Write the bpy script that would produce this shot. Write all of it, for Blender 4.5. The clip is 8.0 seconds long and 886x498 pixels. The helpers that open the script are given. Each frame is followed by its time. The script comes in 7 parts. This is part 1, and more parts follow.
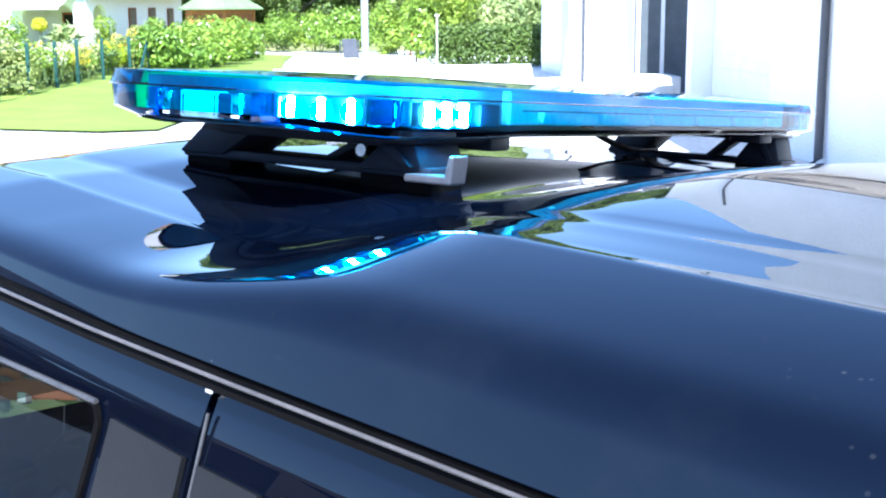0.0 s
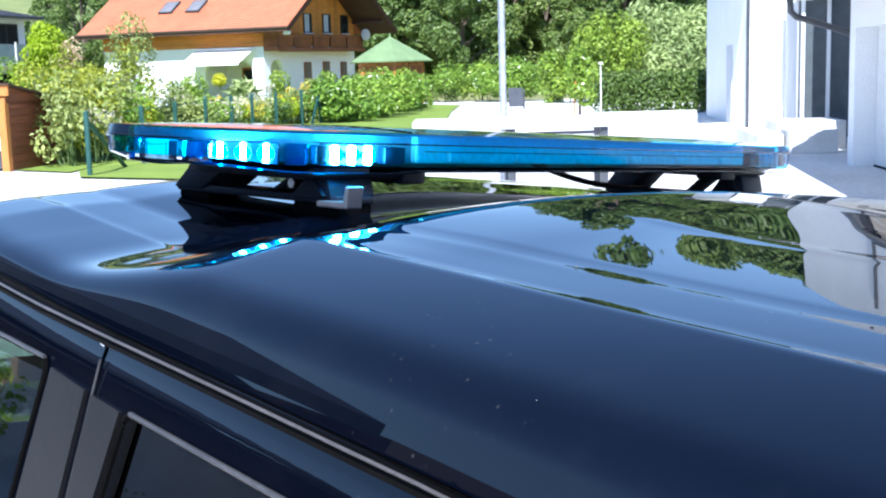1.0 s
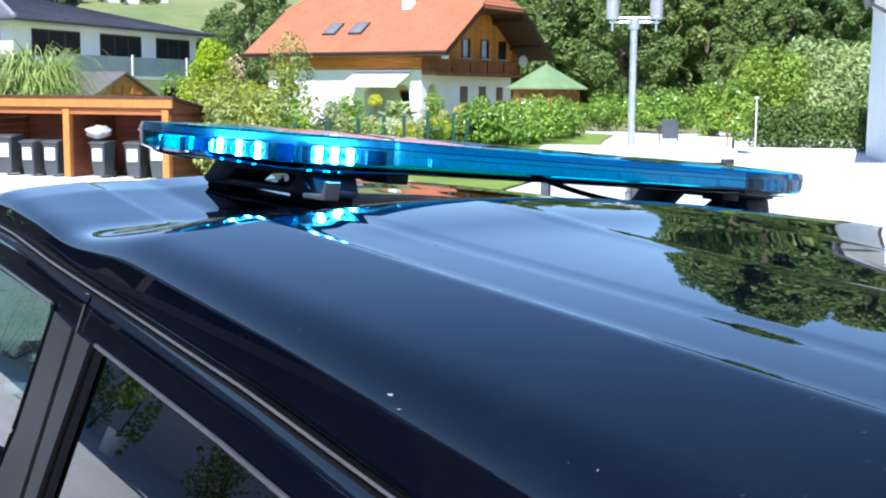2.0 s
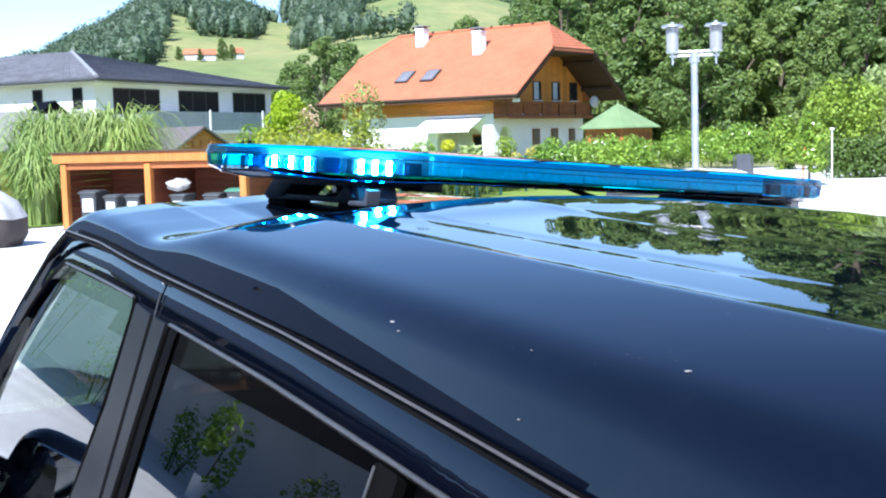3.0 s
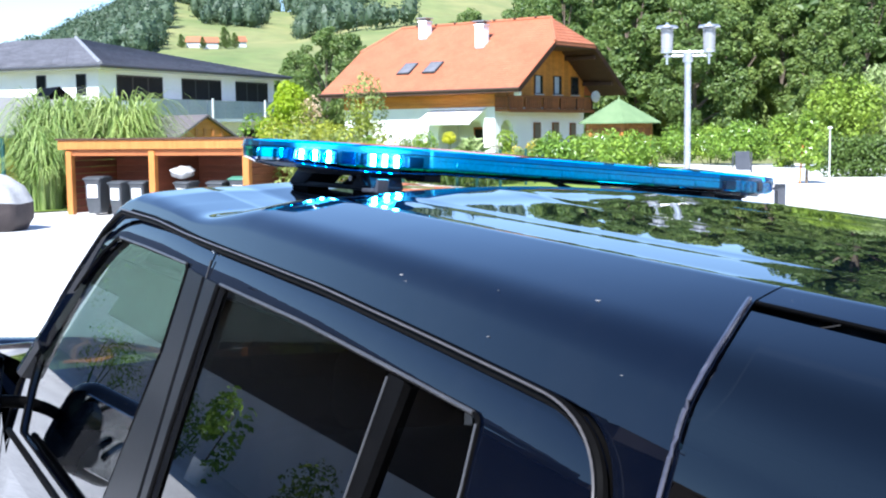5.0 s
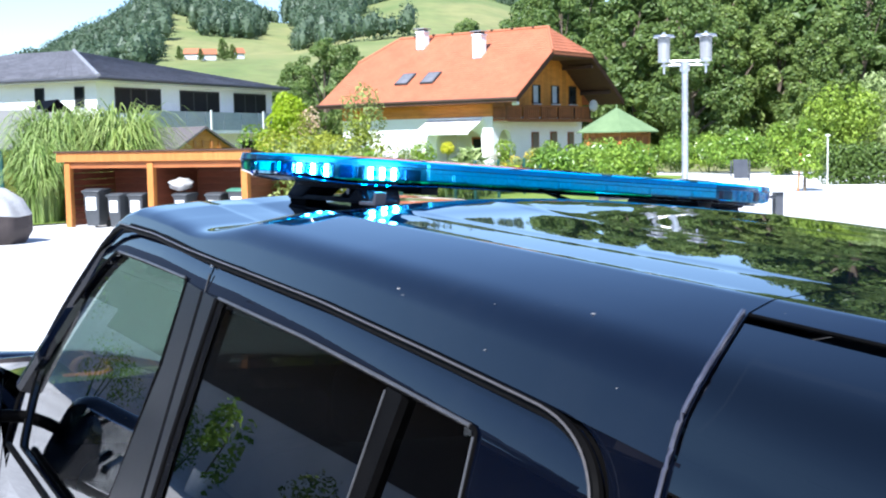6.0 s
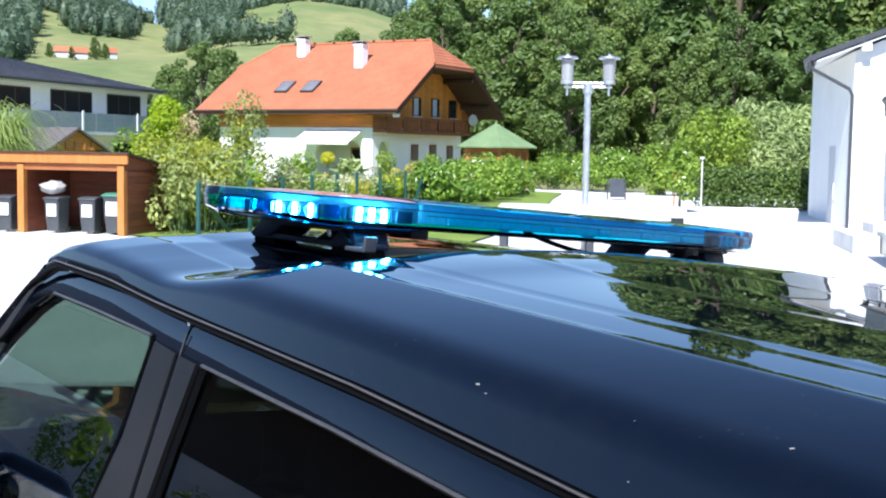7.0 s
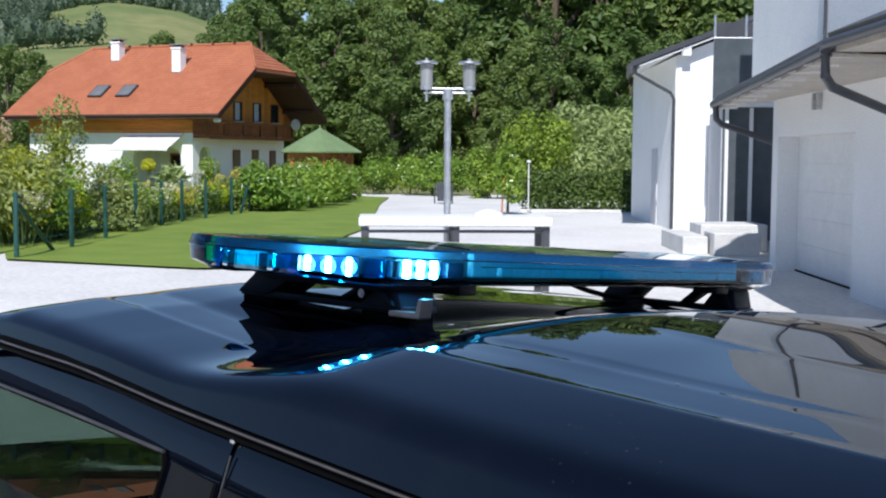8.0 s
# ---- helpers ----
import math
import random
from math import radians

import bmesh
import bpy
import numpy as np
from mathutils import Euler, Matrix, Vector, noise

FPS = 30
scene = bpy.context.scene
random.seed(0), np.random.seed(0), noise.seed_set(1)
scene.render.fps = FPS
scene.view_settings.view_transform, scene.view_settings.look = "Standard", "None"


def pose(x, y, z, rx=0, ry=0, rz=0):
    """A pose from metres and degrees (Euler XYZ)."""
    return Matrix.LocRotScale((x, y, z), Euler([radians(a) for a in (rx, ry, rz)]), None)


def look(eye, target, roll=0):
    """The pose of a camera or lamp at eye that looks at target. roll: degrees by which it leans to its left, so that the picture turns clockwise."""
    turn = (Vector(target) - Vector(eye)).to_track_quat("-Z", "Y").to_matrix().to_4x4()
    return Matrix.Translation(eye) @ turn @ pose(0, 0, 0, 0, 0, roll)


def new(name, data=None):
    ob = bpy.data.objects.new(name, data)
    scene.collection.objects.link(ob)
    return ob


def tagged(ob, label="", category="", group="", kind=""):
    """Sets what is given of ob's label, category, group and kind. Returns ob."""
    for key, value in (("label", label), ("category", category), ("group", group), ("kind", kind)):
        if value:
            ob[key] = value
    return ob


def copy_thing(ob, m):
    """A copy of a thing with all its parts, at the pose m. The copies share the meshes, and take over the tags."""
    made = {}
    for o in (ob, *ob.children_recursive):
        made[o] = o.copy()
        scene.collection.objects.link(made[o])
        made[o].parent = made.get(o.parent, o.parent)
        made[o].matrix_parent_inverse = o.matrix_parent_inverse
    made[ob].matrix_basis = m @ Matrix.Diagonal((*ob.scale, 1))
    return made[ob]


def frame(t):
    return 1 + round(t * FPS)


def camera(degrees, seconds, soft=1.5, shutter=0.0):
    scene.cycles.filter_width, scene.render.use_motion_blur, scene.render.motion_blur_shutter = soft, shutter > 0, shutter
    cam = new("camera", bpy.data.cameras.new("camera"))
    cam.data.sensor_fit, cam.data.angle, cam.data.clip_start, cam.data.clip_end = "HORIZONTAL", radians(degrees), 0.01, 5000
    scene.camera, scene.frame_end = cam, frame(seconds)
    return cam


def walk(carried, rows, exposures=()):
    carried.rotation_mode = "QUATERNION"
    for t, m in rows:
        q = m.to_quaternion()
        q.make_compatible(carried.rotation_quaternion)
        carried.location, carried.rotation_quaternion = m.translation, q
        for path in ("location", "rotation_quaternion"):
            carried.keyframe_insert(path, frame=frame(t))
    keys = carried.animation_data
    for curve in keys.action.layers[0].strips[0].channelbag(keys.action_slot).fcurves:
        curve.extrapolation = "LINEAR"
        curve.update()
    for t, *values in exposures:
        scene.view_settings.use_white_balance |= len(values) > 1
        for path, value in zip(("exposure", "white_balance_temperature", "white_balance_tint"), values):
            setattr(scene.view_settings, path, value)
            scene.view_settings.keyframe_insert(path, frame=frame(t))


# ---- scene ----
# ---------- camera ----------
cam = camera(40.0, 8.0, soft=2.1)
PATH = [
    (0, (0.986, -1.300, 2.048), 43.16, -10.98, 0.34),
    (0.5, (1.189, -1.317, 2.048), 48.47, -9.73, 1.74),
    (1, (1.411, -1.300, 2.059), 51.13, -8.61, 1.57),
    (1.5, (1.606, -1.253, 2.051), 54.40, -7.71, 0.25),
    (1.7, (1.667, -1.237, 2.047), 56.81, -7.54, -0.29),
    (2.8, (1.907, -1.262, 2.013), 61.08, -6.12, 0.77),
    (3, (1.968, -1.292, 1.999), 62.00, -5.18, 1.62),
    (3.5, (2.086, -1.361, 2.002), 62.92, -5.08, 0.08),
    (4, (2.221, -1.426, 1.998), 62.85, -5.97, 0.55),
    (4.5, (2.282, -1.461, 2.007), 62.29, -5.87, 0.43),
    (6, (2.313, -1.467, 2.017), 61.98, -5.09, 1.05),
    (6.5, (2.233, -1.466, 2.037), 60.53, -5.02, -0.08),
    (7, (1.972, -1.517, 2.065), 56.16, -4.60, -0.89),
    (7.5, (1.693, -1.538, 2.090), 53.70, -4.46, -0.22),
    (8, (1.401, -1.519, 2.102), 47.66, -4.33, -0.37),
]
EXPOSURES = [(t, e, k, 13) for t, e, k in ((0, 2.1, 5350), (0.5, 1.75, 5450), (1, 1.35, 5500), (1.7, 1.1, 5550), (3, 1.32, 5500), (4.5, 1.4, 5550), (6, 1.3, 5600), (6.5, 1.18, 5650), (7, 1.0, 5700), (7.5, 0.7, 5750), (8, 0.17, 5900))]
walk(cam, [(t, pose(*e, 90 + p, r, yaw)) for t, e, yaw, p, r in PATH], EXPOSURES)

# ---------- daylight ----------
SUN_AZ, SUN_EL = radians(-50), radians(48)
world = bpy.data.worlds.new("world")
scene.world = world
world.use_nodes = True
wn = world.node_tree.nodes
sky = wn.new("ShaderNodeTexSky")
sky.sky_type, sky.sun_disc = "NISHITA", False
sky.sun_elevation, sky.sun_rotation = SUN_EL, math.pi / 2 - SUN_AZ
sky.air_density, sky.dust_density, sky.ozone_density = 1.0, 0.15, 3.0
wn["Background"].inputs["Strength"].default_value = 0.098
world.node_tree.links.new(sky.outputs[0], wn["Background"].inputs["Color"])
sun_data = bpy.data.lights.new("sun", "SUN")
sun_data.energy, sun_data.angle, sun_data.color = 4.9, radians(0.53), (1.0, 0.95, 0.86)
sun = new("sun", sun_data)
sun_dir = Vector((math.cos(SUN_AZ) * math.cos(SUN_EL), math.sin(SUN_AZ) * math.cos(SUN_EL), math.sin(SUN_EL)))
sun.matrix_world = look(sun_dir * 60, (0, 0, 0))


# ---------- materials ----------
def nodes_of(name):
    m = bpy.data.materials.new(name)
    m.use_nodes = True
    nt = m.node_tree
    return m, nt, nt.nodes["Principled BSDF"]


def setp(b, **kw):
    for k, v in kw.items():
        b.inputs[k.replace("_", " ")].default_value = v


def ramp_between(nt, fac, a, b, lo=0.3, hi=0.7):
    r = nt.nodes.new("ShaderNodeValToRGB")
    r.color_ramp.elements[0].position, r.color_ramp.elements[1].position = lo, hi
    r.color_ramp.elements[0].color, r.color_ramp.elements[1].color = (*a, 1), (*b, 1)
    nt.links.new(fac, r.inputs[0])
    return r.outputs[0]


def noise_tex(nt, scale, detail=5, rough=0.6, stretch=(1, 1, 1), space="Object"):
    tc, mp, n = nt.nodes.new("ShaderNodeTexCoord"), nt.nodes.new("ShaderNodeMapping"), nt.nodes.new("ShaderNodeTexNoise")
    mp.inputs["Scale"].default_value = stretch
    n.inputs["Scale"].default_value, n.inputs["Detail"].default_value, n.inputs["Roughness"].default_value = scale, detail, rough
    nt.links.new(tc.outputs[space], mp.inputs[0])
    nt.links.new(mp.outputs[0], n.inputs["Vector"])
    return n.outputs["Fac"]


def mixed(nt, a, b, fac, mode="MIX"):
    x = nt.nodes.new("ShaderNodeMix")
    x.data_type, x.blend_type = "RGBA", mode
    for sock, val in ((x.inputs[6], a), (x.inputs[7], b)):
        if isinstance(val, tuple):
            sock.default_value = (*val, 1)
        else:
            nt.links.new(val, sock)
    if isinstance(fac, float):
        x.inputs[0].default_value = fac
    else:
        nt.links.new(fac, x.inputs[0])
    return x.outputs[2]


def surface(name, a, b, scale=4.0, fine=60.0, rough=0.7, bump=0.2, dist=0.01, stretch=(1, 1, 1), metal=0.0, island=0.0, coat=0.0, spec=0.5):
    """Two colours mixed by a coarse noise, a fine noise over it, and fine relief."""
    m, nt, bs = nodes_of(name)
    col = ramp_between(nt, noise_tex(nt, scale, 6, 0.6, stretch), a, b)
    dark = ramp_between(nt, noise_tex(nt, fine, 3, 0.6, stretch), (0.82, 0.82, 0.82), (1.08, 1.08, 1.08))
    col = mixed(nt, col, dark, 1.0, "MULTIPLY")
    if island:
        g = nt.nodes.new("ShaderNodeNewGeometry")
        oi = nt.nodes.new("ShaderNodeObjectInfo")
        add = nt.nodes.new("ShaderNodeMath")
        add.operation = "ADD"
        nt.links.new(g.outputs["Random Per Island"], add.inputs[0])
        nt.links.new(oi.outputs["Random"], add.inputs[1])
        fr = nt.nodes.new("ShaderNodeMath")
        fr.operation = "FRACT"
        nt.links.new(add.outputs[0], fr.inputs[0])
        v = ramp_between(nt, fr.outputs[0], (1 - island,) * 3, (1 + island,) * 3, 0, 1)
        col = mixed(nt, col, v, 1.0, "MULTIPLY")
    nt.links.new(col, bs.inputs["Base Color"])
    setp(bs, Roughness=rough, Metallic=metal)
    bs.inputs["Coat Weight"].default_value = coat
    bs.inputs["Specular IOR Level"].default_value = spec
    if bump:
        bp = nt.nodes.new("ShaderNodeBump")
        bp.inputs["Strength"].default_value, bp.inputs["Distance"].default_value = bump, dist
        nt.links.new(noise_tex(nt, fine * 0.7, 5, 0.6, stretch), bp.inputs["Height"])
        nt.links.new(bp.outputs[0], bs.inputs["Normal"])
    return m


def foliage(name, a, b, through_light=0.35, rough=0.5):
    """Leaves: two greens by leaf, some light through them."""
    m, nt, bs = nodes_of(name)
    g = nt.nodes.new("ShaderNodeNewGeometry")
    oi = nt.nodes.new("ShaderNodeObjectInfo")
    col = ramp_between(nt, g.outputs["Random Per Island"], a, b, 0, 1)
    patch = ramp_between(nt, noise_tex(nt, 0.55, 3), (0.68, 0.72, 0.66), (1.25, 1.2, 1.1))
    col = mixed(nt, col, patch, 1.0, "MULTIPLY")
    tone = ramp_between(nt, oi.outputs["Random"], (0.8, 0.86, 0.8), (1.2, 1.12, 1.0), 0, 1)
    col = mixed(nt, col, tone, 1.0, "MULTIPLY")
    nt.links.new(col, bs.inputs["Base Color"])
    setp(bs, Roughness=rough)
    tr = nt.nodes.new("ShaderNodeBsdfTranslucent")
    nt.links.new(col, tr.inputs[0])
    mx = nt.nodes.new("ShaderNodeMixShader")
    mx.inputs[0].default_value = through_light
    nt.links.new(bs.outputs[0], mx.inputs[1])
    nt.links.new(tr.outputs[0], mx.inputs[2])
    nt.links.new(mx.outputs[0], nt.nodes["Material Output"].inputs[0])
    return m


def pane_glass(name, tint, gloss=1.0, rough=0.0, ior=1.5):
    """A thin pane: what is behind it through the tint, and mirror gloss by Fresnel."""
    m, nt, bs = nodes_of(name)
    nt.nodes.remove(bs)
    tr, gl = nt.nodes.new("ShaderNodeBsdfTransparent"), nt.nodes.new("ShaderNodeBsdfGlossy")
    mx, fr = nt.nodes.new("ShaderNodeMixShader"), nt.nodes.new("ShaderNodeFresnel")
    tr.inputs[0].default_value = (*tint, 1)
    gl.inputs["Roughness"].default_value = rough
    gl.inputs[0].default_value = (gloss, gloss, gloss, 1)
    fr.inputs[0].default_value = ior
    nt.links.new(fr.outputs[0], mx.inputs[0])
    nt.links.new(tr.outputs[0], mx.inputs[1])
    nt.links.new(gl.outputs[0], mx.inputs[2])
    nt.links.new(mx.outputs[0], nt.nodes["Material Output"].inputs[0])
    return m


def lit(name, colour, strength):
    m, nt, bs = nodes_of(name)
    setp(bs, Base_Color=(*colour, 1))
    bs.inputs["Emission Color"].default_value = (*colour, 1)
    bs.inputs["Emission Strength"].default_value = strength
    return m


def car_paint():
    m, nt, bs = nodes_of("navy_paint")
    base = ramp_between(nt, noise_tex(nt, 2.2, 4), (0.0007, 0.0014, 0.0040), (0.0010, 0.0019, 0.0052))
    # dried dust: sparse pale specks
    tc, vo = nt.nodes.new("ShaderNodeTexCoord"), nt.nodes.new("ShaderNodeTexVoronoi")
    vo.inputs["Scale"].default_value = 34
    nt.links.new(tc.outputs["Object"], vo.inputs["Vector"])
    spot = ramp_between(nt, vo.outputs["Distance"], (1, 1, 1), (0, 0, 0), 0.014, 0.034)
    few = ramp_between(nt, vo.outputs["Color"], (0, 0, 0), (1, 1, 1), 0.89, 0.92)
    speck = mixed(nt, spot, few, 1.0, "MULTIPLY")
    haze = ramp_between(nt, noise_tex(nt, 9, 6, 0.7), (0, 0, 0), (0.006, 0.006, 0.006), 0.5, 0.85)
    dirt = mixed(nt, speck, haze, 1.0, "ADD")
    # finer dust specks, gathered in patches
    vf = nt.nodes.new("ShaderNodeTexVoronoi")
    vf.inputs["Scale"].default_value = 120
    nt.links.new(tc.outputs["Object"], vf.inputs["Vector"])
    dot = ramp_between(nt, vf.outputs["Distance"], (1, 1, 1), (0, 0, 0), 0.09, 0.20)
    some = ramp_between(nt, vf.outputs["Color"], (0, 0, 0), (1, 1, 1), 0.60, 0.64)
    gathered = ramp_between(nt, noise_tex(nt, 5.5, 3, 0.5), (0, 0, 0), (0.12, 0.12, 0.12), 0.52, 0.70)
    dirt = mixed(nt, dirt, mixed(nt, mixed(nt, dot, some, 1.0, "MULTIPLY"), gathered, 1.0, "MULTIPLY"), 1.0, "ADD")
    nt.links.new(mixed(nt, base, (0.42, 0.42, 0.40), dirt), bs.inputs["Base Color"])
    nt.links.new(ramp_between(nt, dirt, (0.16, 0.16, 0.16), (0.75, 0.75, 0.75), 0, 1), bs.inputs["Roughness"])
    bs.inputs["Coat Weight"].default_value, bs.inputs["Coat Roughness"].default_value = 1.0, 0.012
    bs.inputs["Coat IOR"].default_value = 1.48
    bs.inputs["Specular IOR Level"].default_value = 0.0
    bs.inputs["Metallic"].default_value = 0.0
    return m


PAINT = car_paint()
RUBBER = surface("black_rubber", (0.0015, 0.0014, 0.0014), (0.003, 0.0028, 0.0027), 20, 200, 0.6, 0.1, 0.002, spec=0.03)
# grey of the pale edge lines; the window seals' highlight is in this colour
PALE_EDGE = surface("pale_edge_line", (0.035, 0.034, 0.034), (0.055, 0.053, 0.052), 20, 160, 0.35, 0.1, 0.002)
# paler than the rubber: the seal's highlight as a colour
LIP_GLINT = surface("seal_highlight_grey", (0.05, 0.045, 0.042), (0.08, 0.072, 0.068), 20, 160, 0.4, 0.1, 0.002)
TRIM = surface("dark_pillar_trim", (0.004, 0.004, 0.0044), (0.007, 0.007, 0.0074), 12, 160, 0.42, 0.1, 0.002, spec=0.3)
CABIN = surface("cabin_cloth", (0.02, 0.02, 0.022), (0.05, 0.05, 0.05), 8, 120, 0.85, 0.3, 0.004)
CAR_GLASS = pane_glass("car_window_glass", (0.33, 0.42, 0.37), 1.0, 0.0, 1.62)
DARK_GLASS = pane_glass("privacy_glass", (0.035, 0.038, 0.04), 1.0, 0.0, 1.62)
CHROME = surface("bright_metal", (0.62, 0.62, 0.63), (0.72, 0.72, 0.72), 9, 140, 0.22, 0.05, 0.002, metal=1.0)
STEEL = surface("galvanised_steel", (0.5, 0.51, 0.52), (0.66, 0.67, 0.68), 14, 90, 0.38, 0.1, 0.003, metal=0.85)
TAIL_RED = surface("red_lamp_lens", (0.32, 0.012, 0.012), (0.4, 0.02, 0.02), 9, 80, 0.12, 0.02, 0.002)
ALLOY = surface("alloy_wheel", (0.4, 0.4, 0.42), (0.52, 0.52, 0.53), 9, 80, 0.35, 0.05, 0.002, metal=0.9)
TYRE = surface("tyre_rubber", (0.02, 0.02, 0.02), (0.04, 0.038, 0.036), 10, 90, 0.9, 0.4, 0.004)
BLUE_LENS = pane_glass("blue_lens", (0.18, 0.80, 1.0), 0.9, 0.06, 1.18)
TOP_LENS = pane_glass("smoked_blue_top", (0.72, 0.88, 1.0), 1.0, 0.02, 1.5)
BLUE_CLEAR = pane_glass("clear_blue_optic", (0.12, 0.62, 0.95), 1.0, 0.04, 1.5)
LID_LENS = pane_glass("deep_blue_lid", (0.12, 0.64, 1.0), 1.0, 0.04, 1.25)
BAR_BASE = surface("blue_base_plate", (0.03, 0.16, 0.34), (0.05, 0.22, 0.44), 16, 120, 0.3, 0.1, 0.002)
ROUND_OPTIC = surface("pale_optic", (0.75, 0.85, 0.9), (0.85, 0.92, 0.95), 30, 100, 0.3, 0.05, 0.001)
GLASS_EDGE = surface("grey_glass_edge", (0.07, 0.068, 0.085), (0.11, 0.105, 0.13), 40, 200, 0.22, 0.2, 0.001, metal=0.6)
HOOK = surface("worn_grey_steel", (0.035, 0.037, 0.045), (0.06, 0.06, 0.07), 30, 200, 0.4, 0.1, 0.001)
END_CARRIER = surface("grey_end_carrier", (0.16, 0.19, 0.22), (0.24, 0.27, 0.30), 18, 120, 0.4, 0.1, 0.002)
BAR_TRAY = surface("blue_black_tray", (0.008, 0.014, 0.04), (0.015, 0.024, 0.06), 16, 120, 0.4, 0.1, 0.002)
REFLECTOR = surface("silvered_reflector", (0.55, 0.75, 0.85), (0.7, 0.85, 0.92), 20, 150, 0.15, 0.05, 0.001, metal=1.0)
# blue copy of the reflector cup; colour helps the glow round lit LEDs
GLOW_CUP = surface("blue_glow_cup", (0.01, 0.10, 0.30), (0.02, 0.14, 0.38), 20, 150, 0.4, 0.05, 0.001)
SPINE = surface("pale_carrier_plastic", (0.80, 0.82, 0.84), (0.88, 0.89, 0.9), 18, 120, 0.4, 0.1, 0.002)
LED_ON = lit("blue_led_lit", (0.50, 0.82, 1.0), 120)
LED_OFF = surface("led_unlit", (0.25, 0.6, 0.75), (0.4, 0.75, 0.85), 30, 100, 0.25, 0.05, 0.001)
FOOT = surface("black_bracket_plastic", (0.004, 0.005, 0.010), (0.007, 0.009, 0.016), 16, 150, 0.5, 0.1, 0.002, spec=0.2)
PAVING = surface("pale_paving", (0.57, 0.555, 0.53), (0.72, 0.705, 0.675), 0.35, 9, 0.85, 0.25, 0.02)
GRASS = surface("mown_lawn", (0.12, 0.185, 0.016), (0.19, 0.26, 0.03), 0.7, 22, 0.9, 0.6, 0.05)
MEADOW = surface("hill_meadow", (0.11, 0.16, 0.04), (0.25, 0.235, 0.085), 0.014, 0.12, 0.95, 0.0)
WHITE_WALL = surface("white_render", (0.82, 0.82, 0.81), (0.90, 0.90, 0.89), 0.6, 40, 0.85, 0.25, 0.01)
GREY_WALL = surface("pale_grey_render", (0.5, 0.51, 0.53), (0.6, 0.61, 0.63), 0.6, 40, 0.85, 0.25, 0.01)
ORANGE_WOOD = surface("orange_stained_timber", (0.50, 0.175, 0.022), (0.68, 0.275, 0.045), 1.2, 30, 0.55, 0.3, 0.01, (1, 1, 9), island=0.16)
BROWN_WOOD = surface("red_brown_timber", (0.24, 0.075, 0.02), (0.36, 0.125, 0.035), 1.2, 30, 0.6, 0.3, 0.01, (1, 1, 9), island=0.2)
SHED_WOOD = surface("red_larch_boards", (0.15, 0.04, 0.02), (0.24, 0.068, 0.032), 1.5, 30, 0.6, 0.3, 0.01, (1, 1, 8), island=0.22)
BEAM_WOOD = surface("honey_beam_timber", (0.42, 0.15, 0.03), (0.54, 0.21, 0.05), 1.5, 30, 0.5, 0.25, 0.01, (8, 1, 1), island=0.08)
RED_TILE = surface("orange_clay_tiles", (0.36, 0.115, 0.05), (0.43, 0.148, 0.068), 0.7, 12, 0.7, 0.2, 0.02, island=0.06)
GREY_TILE = surface("dark_grey_tiles", (0.13, 0.13, 0.145), (0.20, 0.20, 0.22), 0.7, 12, 0.55, 0.3, 0.02, island=0.14)
GREEN_ROOF = surface("green_shingle", (0.13, 0.20, 0.085), (0.19, 0.27, 0.12), 1.2, 20, 0.8, 0.4, 0.02, island=0.1)
DARK_FRAME = surface("dark_window_frame", (0.03, 0.03, 0.032), (0.05, 0.05, 0.05), 5, 60, 0.5, 0.1, 0.004)
WIN_GLASS = surface("window_glass", (0.012, 0.014, 0.016), (0.025, 0.028, 0.03), 0.8, 5, 0.12, 0.0, spec=0.25)
WHITE_PAINT = surface("white_paint", (0.76, 0.76, 0.75), (0.84, 0.84, 0.82), 3, 50, 0.5, 0.1, 0.004)
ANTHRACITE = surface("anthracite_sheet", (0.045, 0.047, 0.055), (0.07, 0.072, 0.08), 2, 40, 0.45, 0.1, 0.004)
BALCONY_GLASS = surface("frosted_balcony_glass", (0.30, 0.36, 0.40), (0.38, 0.43, 0.47), 0.5, 8, 0.12, 0.0)
GREY_GLASS = surface("grey_sheet_glass", (0.075, 0.09, 0.10), (0.10, 0.115, 0.125), 0.3, 3, 0.15, 0.0)
PALE_SHEET = surface("pale_window_sheet", (0.42, 0.44, 0.47), (0.56, 0.58, 0.60), 2, 30, 0.6, 0.1, 0.01)
# grey-brown of reflecting window glass, painted as a plain colour
BROWN_REFLECTION = surface("brown_glass_reflection", (0.13, 0.10, 0.075), (0.19, 0.15, 0.11), 2, 30, 0.6, 0.1, 0.01)
BALCONY_WOOD = surface("dark_brown_rail_timber", (0.17, 0.052, 0.014), (0.27, 0.088, 0.024), 1.2, 30, 0.6, 0.3, 0.01, (1, 1, 9), island=0.2)
# roof window glass, pale because the reflected sky is put into the colour
SKY_GLASS = surface("sky_reflection_glass", (0.15, 0.145, 0.15), (0.19, 0.185, 0.19), 0.6, 6, 0.15, 0.0)
# duller dark copy of the window glass, with the shade in its colour
SHADE_GLASS = surface("shaded_glass", (0.012, 0.013, 0.016), (0.02, 0.022, 0.026), 0.8, 5, 0.5, 0.0, spec=0.15)
MIRROR = surface("mirror_glass", (0.75, 0.77, 0.78), (0.8, 0.82, 0.82), 5, 30, 0.02, 0.0, metal=1.0)
STEM = surface("green_stems", (0.05, 0.09, 0.02), (0.10, 0.15, 0.04), 8, 40, 0.8, 0.3, 0.01)
DARK_EAVE = surface("dark_stained_eave", (0.05, 0.025, 0.015), (0.08, 0.042, 0.025), 2, 30, 0.6, 0.2, 0.01, (1, 1, 6))
